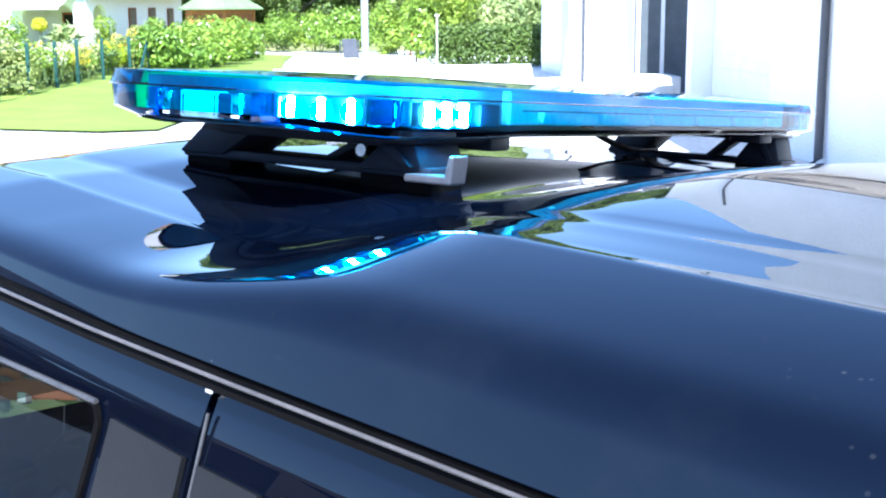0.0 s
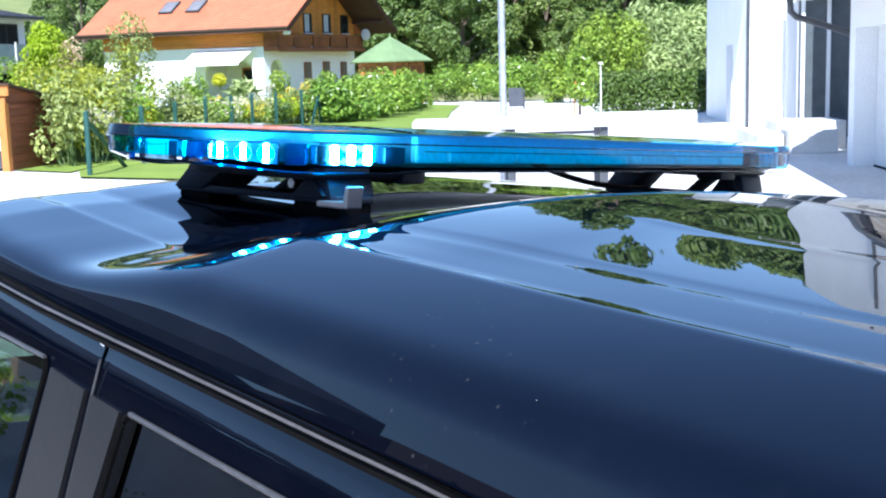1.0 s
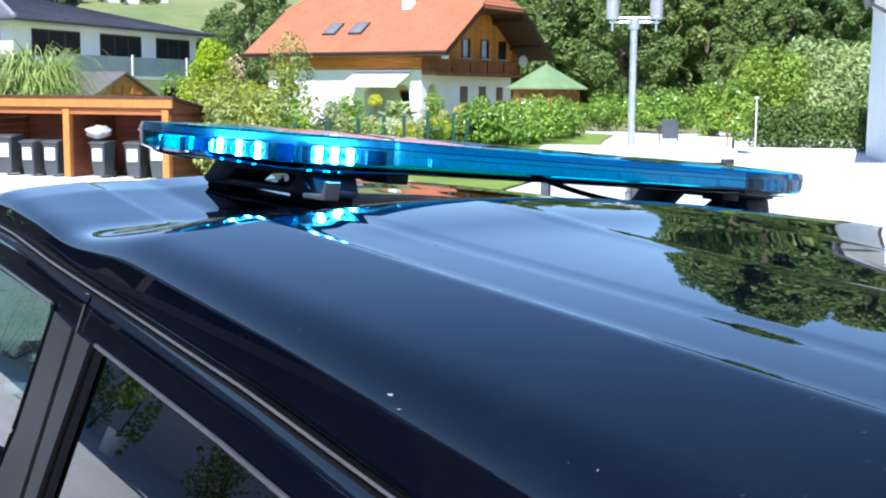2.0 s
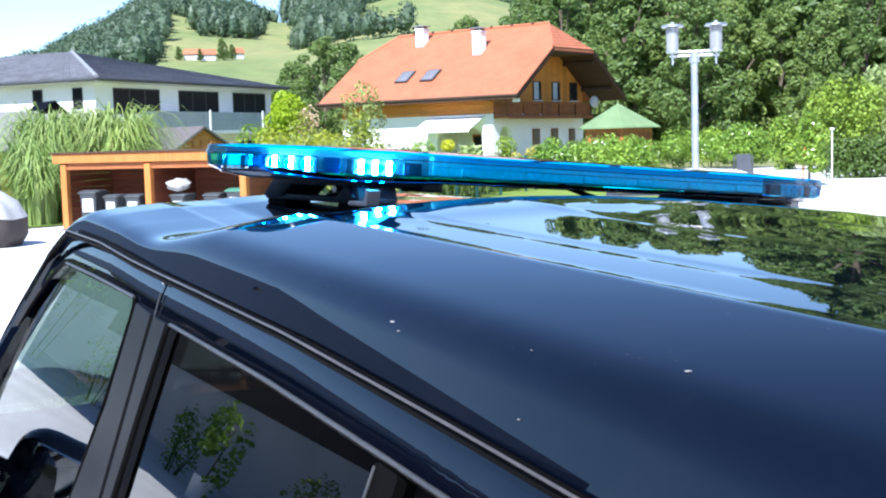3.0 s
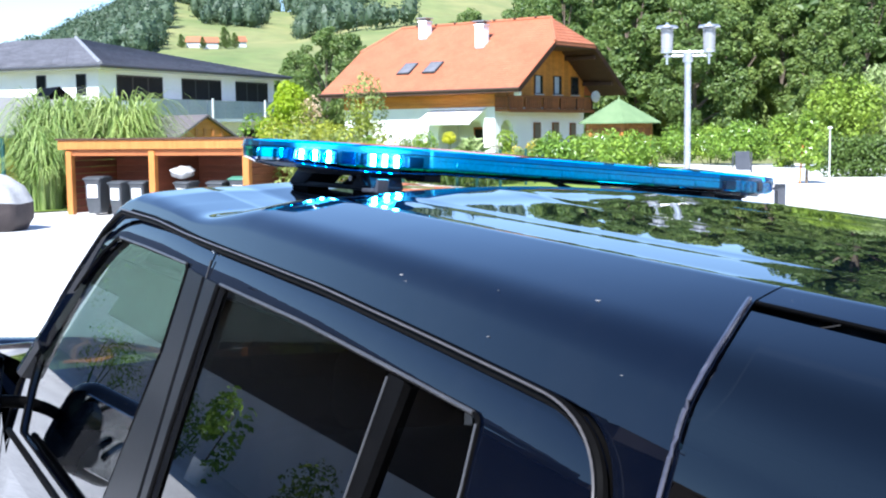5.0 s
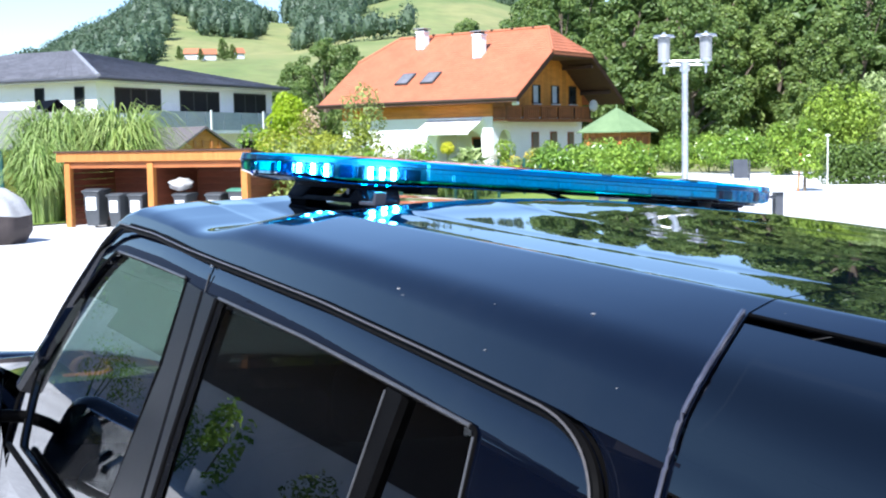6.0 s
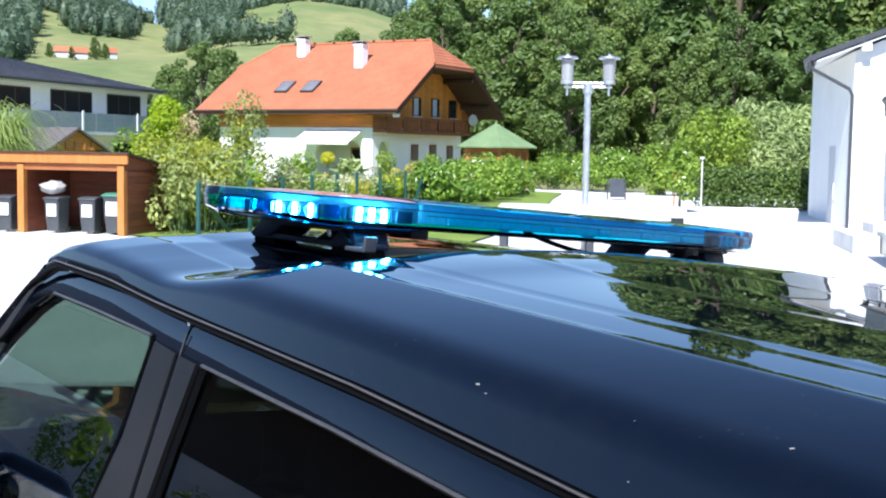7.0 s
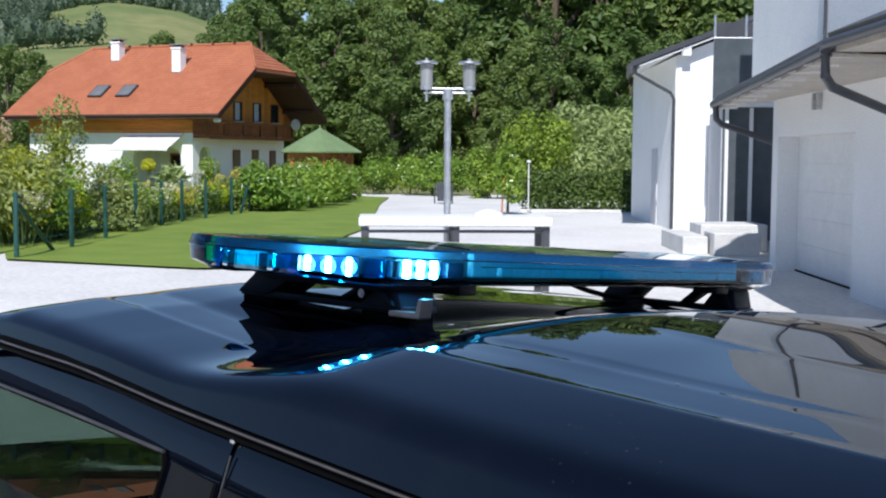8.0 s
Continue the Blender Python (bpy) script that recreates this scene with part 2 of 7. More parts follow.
BIN_GREY = surface("bin_plastic", (0.045, 0.05, 0.055), (0.07, 0.075, 0.08), 3, 50, 0.55, 0.2, 0.004)
BIN_GREEN = surface("green_bin_plastic", (0.05, 0.17, 0.11), (0.08, 0.23, 0.15), 3, 50, 0.55, 0.2, 0.004)
FENCE_GREEN = surface("green_coated_post", (0.012, 0.06, 0.048), (0.02, 0.085, 0.07), 6, 60, 0.5, 0.1, 0.004)
BARK = surface("grey_brown_bark", (0.10, 0.075, 0.05), (0.18, 0.14, 0.10), 6, 40, 0.9, 0.6, 0.03, (1, 1, 0.3))
CONCRETE = surface("pale_concrete", (0.56, 0.55, 0.53), (0.70, 0.69, 0.66), 2, 40, 0.85, 0.3, 0.01)
COVER = surface("white_tarpaulin", (0.34, 0.33, 0.315), (0.46, 0.45, 0.43), 2, 30, 0.7, 0.6, 0.02)
COVER_DARK = surface("brown_tarpaulin_skirt", (0.035, 0.025, 0.024), (0.06, 0.045, 0.04), 2, 30, 0.7, 0.5, 0.02)
FOREST_LEAF = foliage("forest_leaves", (0.105, 0.175, 0.050), (0.25, 0.34, 0.105), 0.5)
FAR_LEAF = foliage("far_wood_leaves", (0.060, 0.106, 0.066), (0.100, 0.150, 0.090), 0.35)
HEDGE_LEAF = foliage("hedge_leaves", (0.13, 0.235, 0.03), (0.32, 0.46, 0.075), 0.35, 0.3)
BEECH_LEAF = foliage("dense_hedge_leaves", (0.07, 0.12, 0.022), (0.18, 0.26, 0.05), 0.3)
LIME_LEAF = foliage("lime_green_leaves", (0.40, 0.52, 0.012), (0.62, 0.72, 0.03), 0.55)
OLIVE_LEAF = foliage("olive_green_leaves", (0.22, 0.27, 0.03), (0.46, 0.50, 0.07), 0.4)
YELLOW_TOPIARY = foliage("yellow_green_topiary", (0.48, 0.50, 0.02), (0.70, 0.70, 0.05), 0.4)
CREAM_BLOOM = foliage("cream_pink_blossom", (0.62, 0.42, 0.30), (0.80, 0.66, 0.52), 0.3)
GREY_LEAF = foliage("grey_green_leaves", (0.20, 0.25, 0.07), (0.42, 0.48, 0.17), 0.4)
WILLOW_LEAF = foliage("willow_leaves", (0.22, 0.30, 0.11), (0.42, 0.52, 0.24), 0.4)
LIME_SHRUB = foliage("yellow_green_leaves", (0.18, 0.28, 0.03), (0.36, 0.48, 0.07), 0.4)
REED_LEAF = foliage("tall_grass_blades", (0.20, 0.30, 0.07), (0.44, 0.52, 0.20), 0.35)
WHITE_BLOOM = foliage("white_blossom", (0.55, 0.52, 0.48), (0.78, 0.76, 0.72), 0.3)
YELLOW_BLOOM = foliage("yellow_blossom", (0.65, 0.48, 0.03), (0.8, 0.66, 0.08), 0.3)
RED_BLOOM = foliage("red_blossom", (0.45, 0.05, 0.05), (0.6, 0.2, 0.22), 0.3)


# ---------- building blocks ----------
def thing(name, m, label, category, group="", kind=""):
    ob = new(name)
    ob.empty_display_size = 0.2
    ob.matrix_world = m
    return tagged(ob, label, category, group, kind)


def obj(name, bm, material, m=None):
    me = bpy.data.meshes.new(name)
    bm.to_mesh(me)
    bm.free()
    ob = new(name, me)
    for x in material if isinstance(material, (list, tuple)) else [material]:
        me.materials.append(x)
    if m is not None:
        ob.matrix_world = m
    return ob


def part(name, bm, material, parent, label="", m=None):
    ob = obj(name, bm, material)
    ob.parent = parent
    if m is not None:
        ob.matrix_local = m
    return tagged(ob, label)


def smooth(bm, angle=40):
    for f in bm.faces:
        f.smooth = True
    for e in bm.edges:
        if len(e.link_faces) == 2 and e.calc_face_angle(0) > radians(angle):
            e.smooth = False
    return bm


def box(x0, y0, z0, x1, y1, z1, bevel=0.0, seg=1, bm=None):
    own = bmesh.new()
    bmesh.ops.create_cube(own, size=1, matrix=Matrix.LocRotScale(((x0 + x1) / 2, (y0 + y1) / 2, (z0 + z1) / 2), None, (x1 - x0, y1 - y0, z1 - z0)))
    if bevel:
        bmesh.ops.bevel(own, geom=own.edges[:], offset=bevel, segments=seg, affect="EDGES", profile=0.5)
    return merge(bm, own)


def merge(bm, own):
    if bm is None:
        return own
    me = bpy.data.meshes.new("piece")
    own.to_mesh(me)
    own.free()
    bm.from_mesh(me)
    bpy.data.meshes.remove(me)
    return bm


def tube(points, radius, sides=10, bm=None, closed=False, caps=True, flat=1.0):
    """A swept round bar along points; radius a number or one per point."""
    own = bmesh.new()
    pts = [Vector(p) for p in points]
    n = len(pts)
    rings = []
    up = Vector((0, 0, 1))
    for i, p in enumerate(pts):
        d = (pts[(i + 1) % n] - pts[i - 1]) if closed else (pts[min(i + 1, n - 1)] - pts[max(i - 1, 0)])
        d.normalize()
        a = d.cross(up if abs(d.z) < 0.95 else Vector((1, 0, 0))).normalized()
        b = a.cross(d).normalized()
        r = radius[i] if isinstance(radius, (list, tuple)) else radius
        rings.append([own.verts.new(p + a * r * math.cos(t) + b * r * flat * math.sin(t)) for t in (2 * math.pi * k / sides for k in range(sides))])
    for i in range(n if closed else n - 1):
        q, s = rings[i], rings[(i + 1) % n]
        for k in range(sides):
            own.faces.new((q[k], q[(k + 1) % sides], s[(k + 1) % sides], s[k]))
    if caps and not closed:
        own.faces.new(rings[0][::-1])
        own.faces.new(rings[-1])
    bmesh.ops.recalc_face_normals(own, faces=own.faces[:])
    return merge(bm, smooth(own))


def prism(outline, depth, axis="z", bevel=0.0, bm=None):
    """An outline of (a, b) pairs drawn out from depth[0] to depth[1] along an axis."""
    own = bmesh.new()
    put = {"z": lambda a, b, c: (a, b, c), "y": lambda a, b, c: (a, c, b), "x": lambda a, b, c: (c, a, b)}[axis]
    lo = [own.verts.new(put(a, b, depth[0])) for a, b in outline]
    hi = [own.verts.new(put(a, b, depth[1])) for a, b in outline]
    own.faces.new(lo)
    own.faces.new(hi)
    for i in range(len(lo)):
        j = (i + 1) % len(lo)
        own.faces.new((lo[i], lo[j], hi[j], hi[i]))
    bmesh.ops.recalc_face_normals(own, faces=own.faces[:])
    if bevel:
        bmesh.ops.bevel(own, geom=own.edges[:], offset=bevel, segments=2, affect="EDGES", profile=0.5)
    return merge(bm, own)


def sheet(fn, us, vs, thick=0.0):
    """A smooth surface fn(u, v) over two lists of parameters, with thickness inwards if asked."""
    bm = bmesh.new()
    grid = [[bm.verts.new(fn(u, v)) for v in vs] for u in us]
    for i in range(len(us) - 1):
        for j in range(len(vs) - 1):
            bm.faces.new((grid[i][j], grid[i + 1][j], grid[i + 1][j + 1], grid[i][j + 1]))
    bmesh.ops.recalc_face_normals(bm, faces=bm.faces[:])
    if thick:
        bmesh.ops.solidify(bm, geom=bm.faces[:], thickness=thick)
    return smooth(bm, 35)


def lerp_table(table, x):
    xs, ys = zip(*table)
    return float(np.interp(x, xs, ys))


def ease(x, a, b):
    t = min(1.0, max(0.0, (x - a) / (b - a)))
    return t * t * (3 - 2 * t)


def fine(loop, gap=0.05):
    """The outline with points added along its long edges."""
    out = []
    for i, (a, b) in enumerate(loop):
        c, d = loop[(i + 1) % len(loop)]
        k = max(1, int(math.hypot(c - a, d - b) / gap))
        out += [(a + (c - a) * j / k, b + (d - b) * j / k) for j in range(k)]
    return out


def rounded(loop, r, seg=5):
    """The outline with its corners rounded."""
    out = []
    n = len(loop)
    for i in range(n):
        p, a, b = Vector(loop[i]), Vector(loop[i - 1]), Vector(loop[(i + 1) % n])
        la, lb = (a - p).length, (b - p).length
        q = min(r, la * 0.45, lb * 0.45)
        s, e = p + (a - p) * q / la, p + (b - p) * q / lb
        for k in range(seg + 1):
            t = k / seg
            v = s * (1 - t) ** 2 + p * 2 * t * (1 - t) + e * t * t
            out.append((v.x, v.y))
    return out


# ---------- ground ----------
def fall(x, y):
    """Slope of the yard where the car stands; level farther off."""
    r = math.hypot(x - 0.4, y * 1.0)
    return -math.tan(radians(4.79)) * y * (1 - ease(r, 3.0, 9.0))


SKYLINE = [(-180, 3.0), (-60, 3.0), (0, 4.0), (30, 4.0), (52, 4.0), (57, 6.3), (60, 7.4), (63, 7.7), (66, 7.0), (69, 5.9), (71, 5.9), (75, 6.3), (77, 5.2), (80, 3.8), (82, 3.2), (84, 2.8), (100, 2.2), (180, 3.0)]


def hill_z(x, y):
    """Height of the land: flat valley floor, then hills; the table gives the skyline's height in degrees by bearing."""
    r = math.hypot(x, y)
    top = 900 * math.tan(radians(lerp_table(SKYLINE, math.degrees(math.atan2(-x, y)))))
    s = min(1.0, max(0.0, (r - 125) / 775))
    h = top * s ** 1.5
    h += 7 * noise.noise(Vector((x / 130, y / 130, 3.1))) * ease(r, 170, 420)
    return max(0.0, h)


def ground_sheet():
    bm = bmesh.new()
    rs = [0, 1, 2, 3, 4, 5, 6, 7, 8, 9.5, 12, 16, 22, 30, 40, 55, 75, 100, 130, 165, 200, 240, 290, 350, 420, 500, 600, 720, 860, 1000, 1300, 1800, 2600]
    n = 120
    rings = []
    for r in rs:
        if r == 0:
            rings.append([bm.verts.new((0.4, 0, 0))])
            continue
        rings.append([bm.verts.new((0.4 + r * math.cos(2 * math.pi * k / n), r * math.sin(2 * math.pi * k / n), 0)) for k in range(n)])
    for v in bm.verts:
        v.co.z = fall(v.co.x, v.co.y) + hill_z(v.co.x, v.co.y) - 0.02
    for k in range(n):
        bm.faces.new((rings[0][0], rings[1][k], rings[1][(k + 1) % n]))
    for a, b in zip(rings[1:], rings[2:]):
        for k in range(n):
            bm.faces.new((a[k], b[k], b[(k + 1) % n], a[(k + 1) % n]))
    bmesh.ops.recalc_face_normals(bm, faces=bm.faces[:])
    return smooth(bm, 60)


tagged(obj("ground", ground_sheet(), MEADOW), "green valley ground rising to hill meadows", "ground", kind="structure")


def patch(name, outline, z, material, label, grid=1.2):
    """A flat piece of ground cover of irregular outline, following the yard's fall."""
    bm = bmesh.new()
    vs = [bm.verts.new((x, y, 0)) for x, y in fine(outline, grid)]
    es = [bm.edges.new((vs[i], vs[(i + 1) % len(vs)])) for i in range(len(vs))]
    bmesh.ops.triangle_fill(bm, use_beauty=True, edges=es)
    bmesh.ops.subdivide_edges(bm, edges=[e for e in bm.edges if e.calc_length() > 3], cuts=3, use_grid_fill=True)
    bmesh.ops.triangulate(bm, faces=bm.faces[:])
    for v in bm.verts:
        v.co.z = fall(v.co.x, v.co.y) + z
    bmesh.ops.recalc_face_normals(bm, faces=bm.faces[:])
    return tagged(obj(name, bm, material), label, "ground", kind="structure")


def yard_sheet():
    return sheet(lambda x, y: Vector((x, y, fall(x, y) + 0.005)), list(np.linspace(-34, 40, 75)), list(np.linspace(-26, 44, 71)))


tagged(obj("yard", yard_sheet(), PAVING), "pale sunlit paved yard", "pavement", kind="structure")
# added out of view, so the car windows mirror pale ground
tagged(obj("road", prism([(-95, -24), (-34, -24), (-34, -3.5), (-95, -9)], (-0.03, 0.004)), PAVING), "added pale ground beyond the yard, for reflections in the car windows", "road", kind="structure")
tagged(obj("path", prism([(-60, 38), (-34, 24), (-34, 44), (-44, 48)], (-0.02, 0.003)), PAVING), "pale path leading away", "pavement", kind="structure")
LAWN = [(-22.0, 8.2), (-18.0, 10.1), (-17.5, 11.0), (-21.0, 15.0), (-26.0, 20.5), (-33.0, 26.5), (-40.0, 32.5), (-46.0, 38.0), (-50.0, 38.0), (-52.0, 34.0), (-42.0, 25.0), (-34.0, 18.5), (-28.0, 13.0), (-23.5, 8.8)]
patch("lawn", LAWN, 0.05, GRASS, "short green lawn strip beside the yard")
patch("garden_bed", [(-23.5, 8.6), (-28.0, 13.0), (-34.0, 18.5), (-42.0, 25.0), (-52, 34), (-60, 40), (-75, 30), (-60, 10), (-44, 4), (-32, 5), (-27, 7.5)], 0.04, GRASS, "planted garden ground behind the fence")
patch("verge", [(-31.5, -1), (-30.2, 3.4), (-31, 5.6), (-38, 6), (-44, 3), (-40, -6)], 0.045, GRASS, "rough grass beside the bin store")


# ---------- plants ----------
def leaves(name, blobs, count, size, seed, flat=0.0, longish=1.0):
    """Leaf quads over the shells of blobs (centre, radii). Returns a mesh."""
    rng = np.random.default_rng(seed)
    vol = np.array([b[1][0] * b[1][1] + b[1][1] * b[1][2] for b in blobs], float)
    pick = rng.choice(len(blobs), count, p=vol / vol.sum())
    c = np.array([b[0] for b in blobs], float)[pick]
    r = np.array([b[1] for b in blobs], float)[pick]
    d = rng.normal(size=(count, 3))
    d /= np.linalg.norm(d, axis=1)[:, None]
    k = rng.uniform(0.55, 1.08, (count, 1)) ** 0.6
    p = c + d * r * k
    nrm = d * 0.8 + rng.normal(size=(count, 3)) * 0.55 + np.array([0, 0, 0.35])
    nrm /= np.linalg.norm(nrm, axis=1)[:, None]
    a = np.cross(nrm, rng.normal(size=(count, 3)))
    a /= np.linalg.norm(a, axis=1)[:, None]
    b = np.cross(nrm, a)
    s = size * rng.uniform(0.6, 1.3, (count, 1))
    a, b = a * s * longish, b * s * 0.62
    tipdrop = nrm * s * 0.18
    v = np.stack([p - a, p - b * 0.9 + tipdrop, p + a, p + b * 0.9 + tipdrop], 1).reshape(-1, 3)
    me = bpy.data.meshes.new(name)
    me.from_pydata(v.tolist(), [], np.arange(count * 4).reshape(-1, 4).tolist())
    return me


def crown_blobs(height, width, seed, n=16, base=0.28):
    rng = random.Random(seed)
    out = []
    small = (18 / n) ** 0.42
    for i in range(n):
        t = (i + 0.5) / n
        z = height * (base + (1 - base) * t)
        spread = width * 0.5 * math.sin(math.pi * min(0.98, 0.22 + 0.74 * t)) ** 0.8
        a = i * 2.4 + rng.uniform(-0.5, 0.5)
        d = spread * rng.uniform(0.25, 0.75 if n < 25 else 0.92)
        r = width * rng.uniform(0.15, 0.24) * (1.15 - 0.5 * t) * small
        out.append(((d * math.cos(a), d * math.sin(a), z), (r, r, r * rng.uniform(0.7, 1.0))))
    return out


def tree(name, m, height, width, count, size, seed, leaf, label, category="tree", group="", base=0.28, trunk=0.16, lumps=18):
    t = thing(name, m, label, category, group)
    blobs = crown_blobs(height, width, seed, lumps, base)
    tr = tube([(0.05 * math.sin(z * 2 + seed), 0.05 * math.cos(z * 1.7), z * height * 0.85) for z in np.linspace(0, 1, 9)], [trunk * (1.15 - z) for z in np.linspace(0, 1, 9)], 8)
    for b in blobs[::2]:
        z0 = b[0][2] * 0.62
        tube([(0, 0, z0), (b[0][0] * 0.5, b[0][1] * 0.5, (z0 + b[0][2]) / 2 + 0.1), b[0]], [trunk * 0.4, trunk * 0.28, trunk * 0.12], 5, bm=tr)
    part("trunk", tr, BARK, t)
    me = leaves("crown", blobs, count, size, seed)
    me.materials.append(leaf)
    cr = new("crown", me)
    cr.parent = t
    return t


def bush(name, m, blobs, count, size, seed, leaf, label, category="bush", group="", longish=1.0):
    b = thing(name, m, label, category, group)
    st = bmesh.new()
    for c, _ in blobs[:6]:
        tube([(c[0] * 0.4, c[1] * 0.4, -0.05), (c[0] * 0.8, c[1] * 0.8, c[2] * 0.6), c], [0.03, 0.02, 0.01], 5, bm=st)
    part("woody_base", st, STEM, b)
    me = leaves("leaves", blobs, count, size, seed, longish=longish)
    me.materials.append(leaf)
    lf = new("leaves", me)
    lf.parent = b
    return b


def round_blobs(w, d, h, n, seed):
    rng = random.Random(seed)
    return [((rng.uniform(-0.36, 0.36) * w, rng.uniform(-0.36, 0.36) * d, h * rng.uniform(0.25, 0.78)), (w * rng.uniform(0.16, 0.26), d * rng.uniform(0.2, 0.3), h * rng.uniform(0.18, 0.3))) for _ in range(n)]


# ---------- houses ----------
def wall_box(name, u0, v0, z0, u1, v1, z1, material, parent, label=""):
    return part(name, box(u0, v0, z0, u1, v1, z1), material, parent, label)


def window_unit(parent, u, v, z, w, h, facing, frame_mat=DARK_FRAME, split=1):
    """A framed window on a wall; facing 'u-' means looking along minus u, and so on."""
    win = part("window", box(-w / 2, -0.03, -h / 2, w / 2, 0.02, h / 2, 0.0), frame_mat, parent)
    rot = {"v-": 0, "v+": 180, "u-": -90, "u+": 90}[facing]
    win.matrix_local = Matrix.Translation((u, v, z)) @ pose(0, 0, 0, 0, 0, rot)
    pw = w / split
    for k in range(split):
        x0 = -w / 2 + k * pw
        part("pane", box(x0 + 0.06, -0.036, -h / 2 + 0.06, x0 + pw - 0.06, -0.030, h / 2 - 0.06), WIN_GLASS, win)
    part("window_sill", box(-w / 2 - 0.06, -0.10, -h / 2 - 0.06, w / 2 + 0.06, 0.0, -h / 2 - 0.01), WHITE_PAINT, win)
    return win


def roof_slab(parent, corners, thick, material, name="roof", label=""):
    """A sloping slab from four or three corners."""
    own = bmesh.new()
    top = [own.verts.new(c) for c in corners]
    low = [own.verts.new(Vector(c) - Vector((0, 0, thick))) for c in corners]
    own.faces.new(top)
    own.faces.new(low[::-1])
    for i in range(len(top)):
        j = (i + 1) % len(top)
        own.faces.new((top[i], low[i], low[j], top[j]))
    bmesh.ops.recalc_face_normals(own, faces=own.faces[:])
    return part(name, own, material, parent, label)


def tile_rows(parent, a, b, c, d, rows, cols, material, name="roof_tiles", lift=0.03):
    """Overlapping tiles over the slope a-b (eave) to d-c (ridge), joined as one sheet of real tiles."""
    A, B, C, D = (Vector(p) for p in (a, b, c, d))
    nrm = (B - A).cross(D - A).normalized()
    if nrm.z < 0:
        nrm = -nrm
    verts, faces = [], []
    for i in range(rows):
        t0, t1 = i / rows, (i + 1.12) / rows
        for j in range(cols):
            s0, s1 = j / cols, (j + 0.97) / cols
            t1c = min(1.0, t1)
            base = len(verts)
            for s, t, up in ((s0, t0, lift), (s1, t0, lift), (s1, t1c, 0.006), (s0, t1c, 0.006)):
                p = (A * (1 - s) + B * s) * (1 - t) + (D * (1 - s) + C * s) * t
                verts.append(p + nrm * (up + 0.004))
            for s, t in ((s0, t0), (s1, t0)):
                p = (A * (1 - s) + B * s) * (1 - t) + (D * (1 - s) + C * s) * t
                verts.append(p + nrm * 0.004)
            faces += [(base, base + 1, base + 2, base + 3), (base + 4, base + 5, base + 1, base)]
    me = bpy.data.meshes.new(name)
    me.from_pydata([tuple(v) for v in verts], [], faces)
    me.materials.append(material)
    ob = new(name, me)
    ob.parent = parent
    return tagged(ob, kind="stuff")


# house with the orange roof: u along the long side, v back from it
house = thing("house", Matrix.Translation((-71.04, 28.53, 0)) @ pose(0, 0, 0, 0, 0, 25.3), "white and orange timber house with orange tiled half-hipped roof", "house")
HL, HW, EAVE, RIDGE = 15.2, 12.8, 4.42, 8.85
FLOOR1 = 3.38
GU = 12.72
LOG0, LOG1, LOGV = 8.42, 11.92, 3.5
wall_box("ground_floor_wall", 1.0, 1.2, -0.2, LOG0, HW - 1.2, FLOOR1, WHITE_WALL, house, "white rendered ground floor")
wall_box("ground_floor_wall", LOG0, LOGV, -0.2, GU, HW - 1.2, FLOOR1, WHITE_WALL, house)


def arched_wall(a0, a1, lo, hi, spring, top, depth, axis):
    """A wall from a0 to a1 with an arched way through it between lo and hi."""
    mid, rx, rz = (lo + hi) / 2, (hi - lo) / 2, top - spring
    soft_arch = 0.55 if hi - lo > 2 else 1.0
    arch = []
    for k in range(17):
        q = math.pi * k / 16
        cx, cz = math.cos(q), math.sin(q)
        arch.append((mid + rx * math.copysign(abs(cx) ** soft_arch, cx), spring + rz * abs(cz) ** soft_arch))
    own = bmesh.new()
    rows = [(hi, -0.2)] + arch + [(lo, -0.2)]
    outer = [(a1, -0.2)] + [(a1 + (a0 - a1) * k / 16, FLOOR1 - 0.002) for k in range(17)] + [(a0, -0.2)]
    put = (lambda p, d: (p[0], d, p[1])) if axis == "y" else (lambda p, d: (d, p[0], p[1]))
    grid = [[own.verts.new(put(p, d)) for p in loop] for d in depth for loop in (rows, outer)]
    i0, o0, i1, o1 = grid
    for k in range(len(rows) - 1):
        for a, b in ((i0, o0), (o0, o1), (o1, i1), (i1, i0)):
            own.faces.new((a[k], a[k + 1], b[k + 1], b[k]))
    for k in (0, -1):
        own.faces.new((i0[k], o0[k], o1[k], i1[k]))
    bmesh.ops.recalc_face_normals(own, faces=own.faces[:])
    return own


part("loggia_front", arched_wall(LOG0, GU, LOG0 + 0.12, LOG1, 1.55, 2.62, (1.2, 1.5), "y"), WHITE_WALL, house, "white wall with a wide arched opening")
part("loggia_side", arched_wall(1.5, LOGV, 1.86, 3.2, 1.95, 2.62, (GU - 0.3, GU), "x"), WHITE_WALL, house, "white wall with a small arched opening")
part("loggia_floor", box(LOG0, 0.2, -0.1, GU, LOGV, 0.03), CONCRETE, house)
door = part("terrace_door", box(9.6, LOGV - 0.05, 0.03, 10.5, LOGV - 0.004, 2.2), BROWN_WOOD, house, "brown glazed terrace door")
part("pane", box(9.72, LOGV - 0.06, 0.5, 10.38, LOGV - 0.05, 2.08), SHADE_GLASS, door)
wall_box("upper_wall", 1.0, 1.2, FLOOR1, GU, HW - 1.2, 4.95, ORANGE_WOOD, house, "orange stained timber boarding")
half = HW / 2
HIPZ = 7.22
pitch = (RIDGE - EAVE) / half
hv = (RIDGE - HIPZ) / pitch
hip_in = 1.75
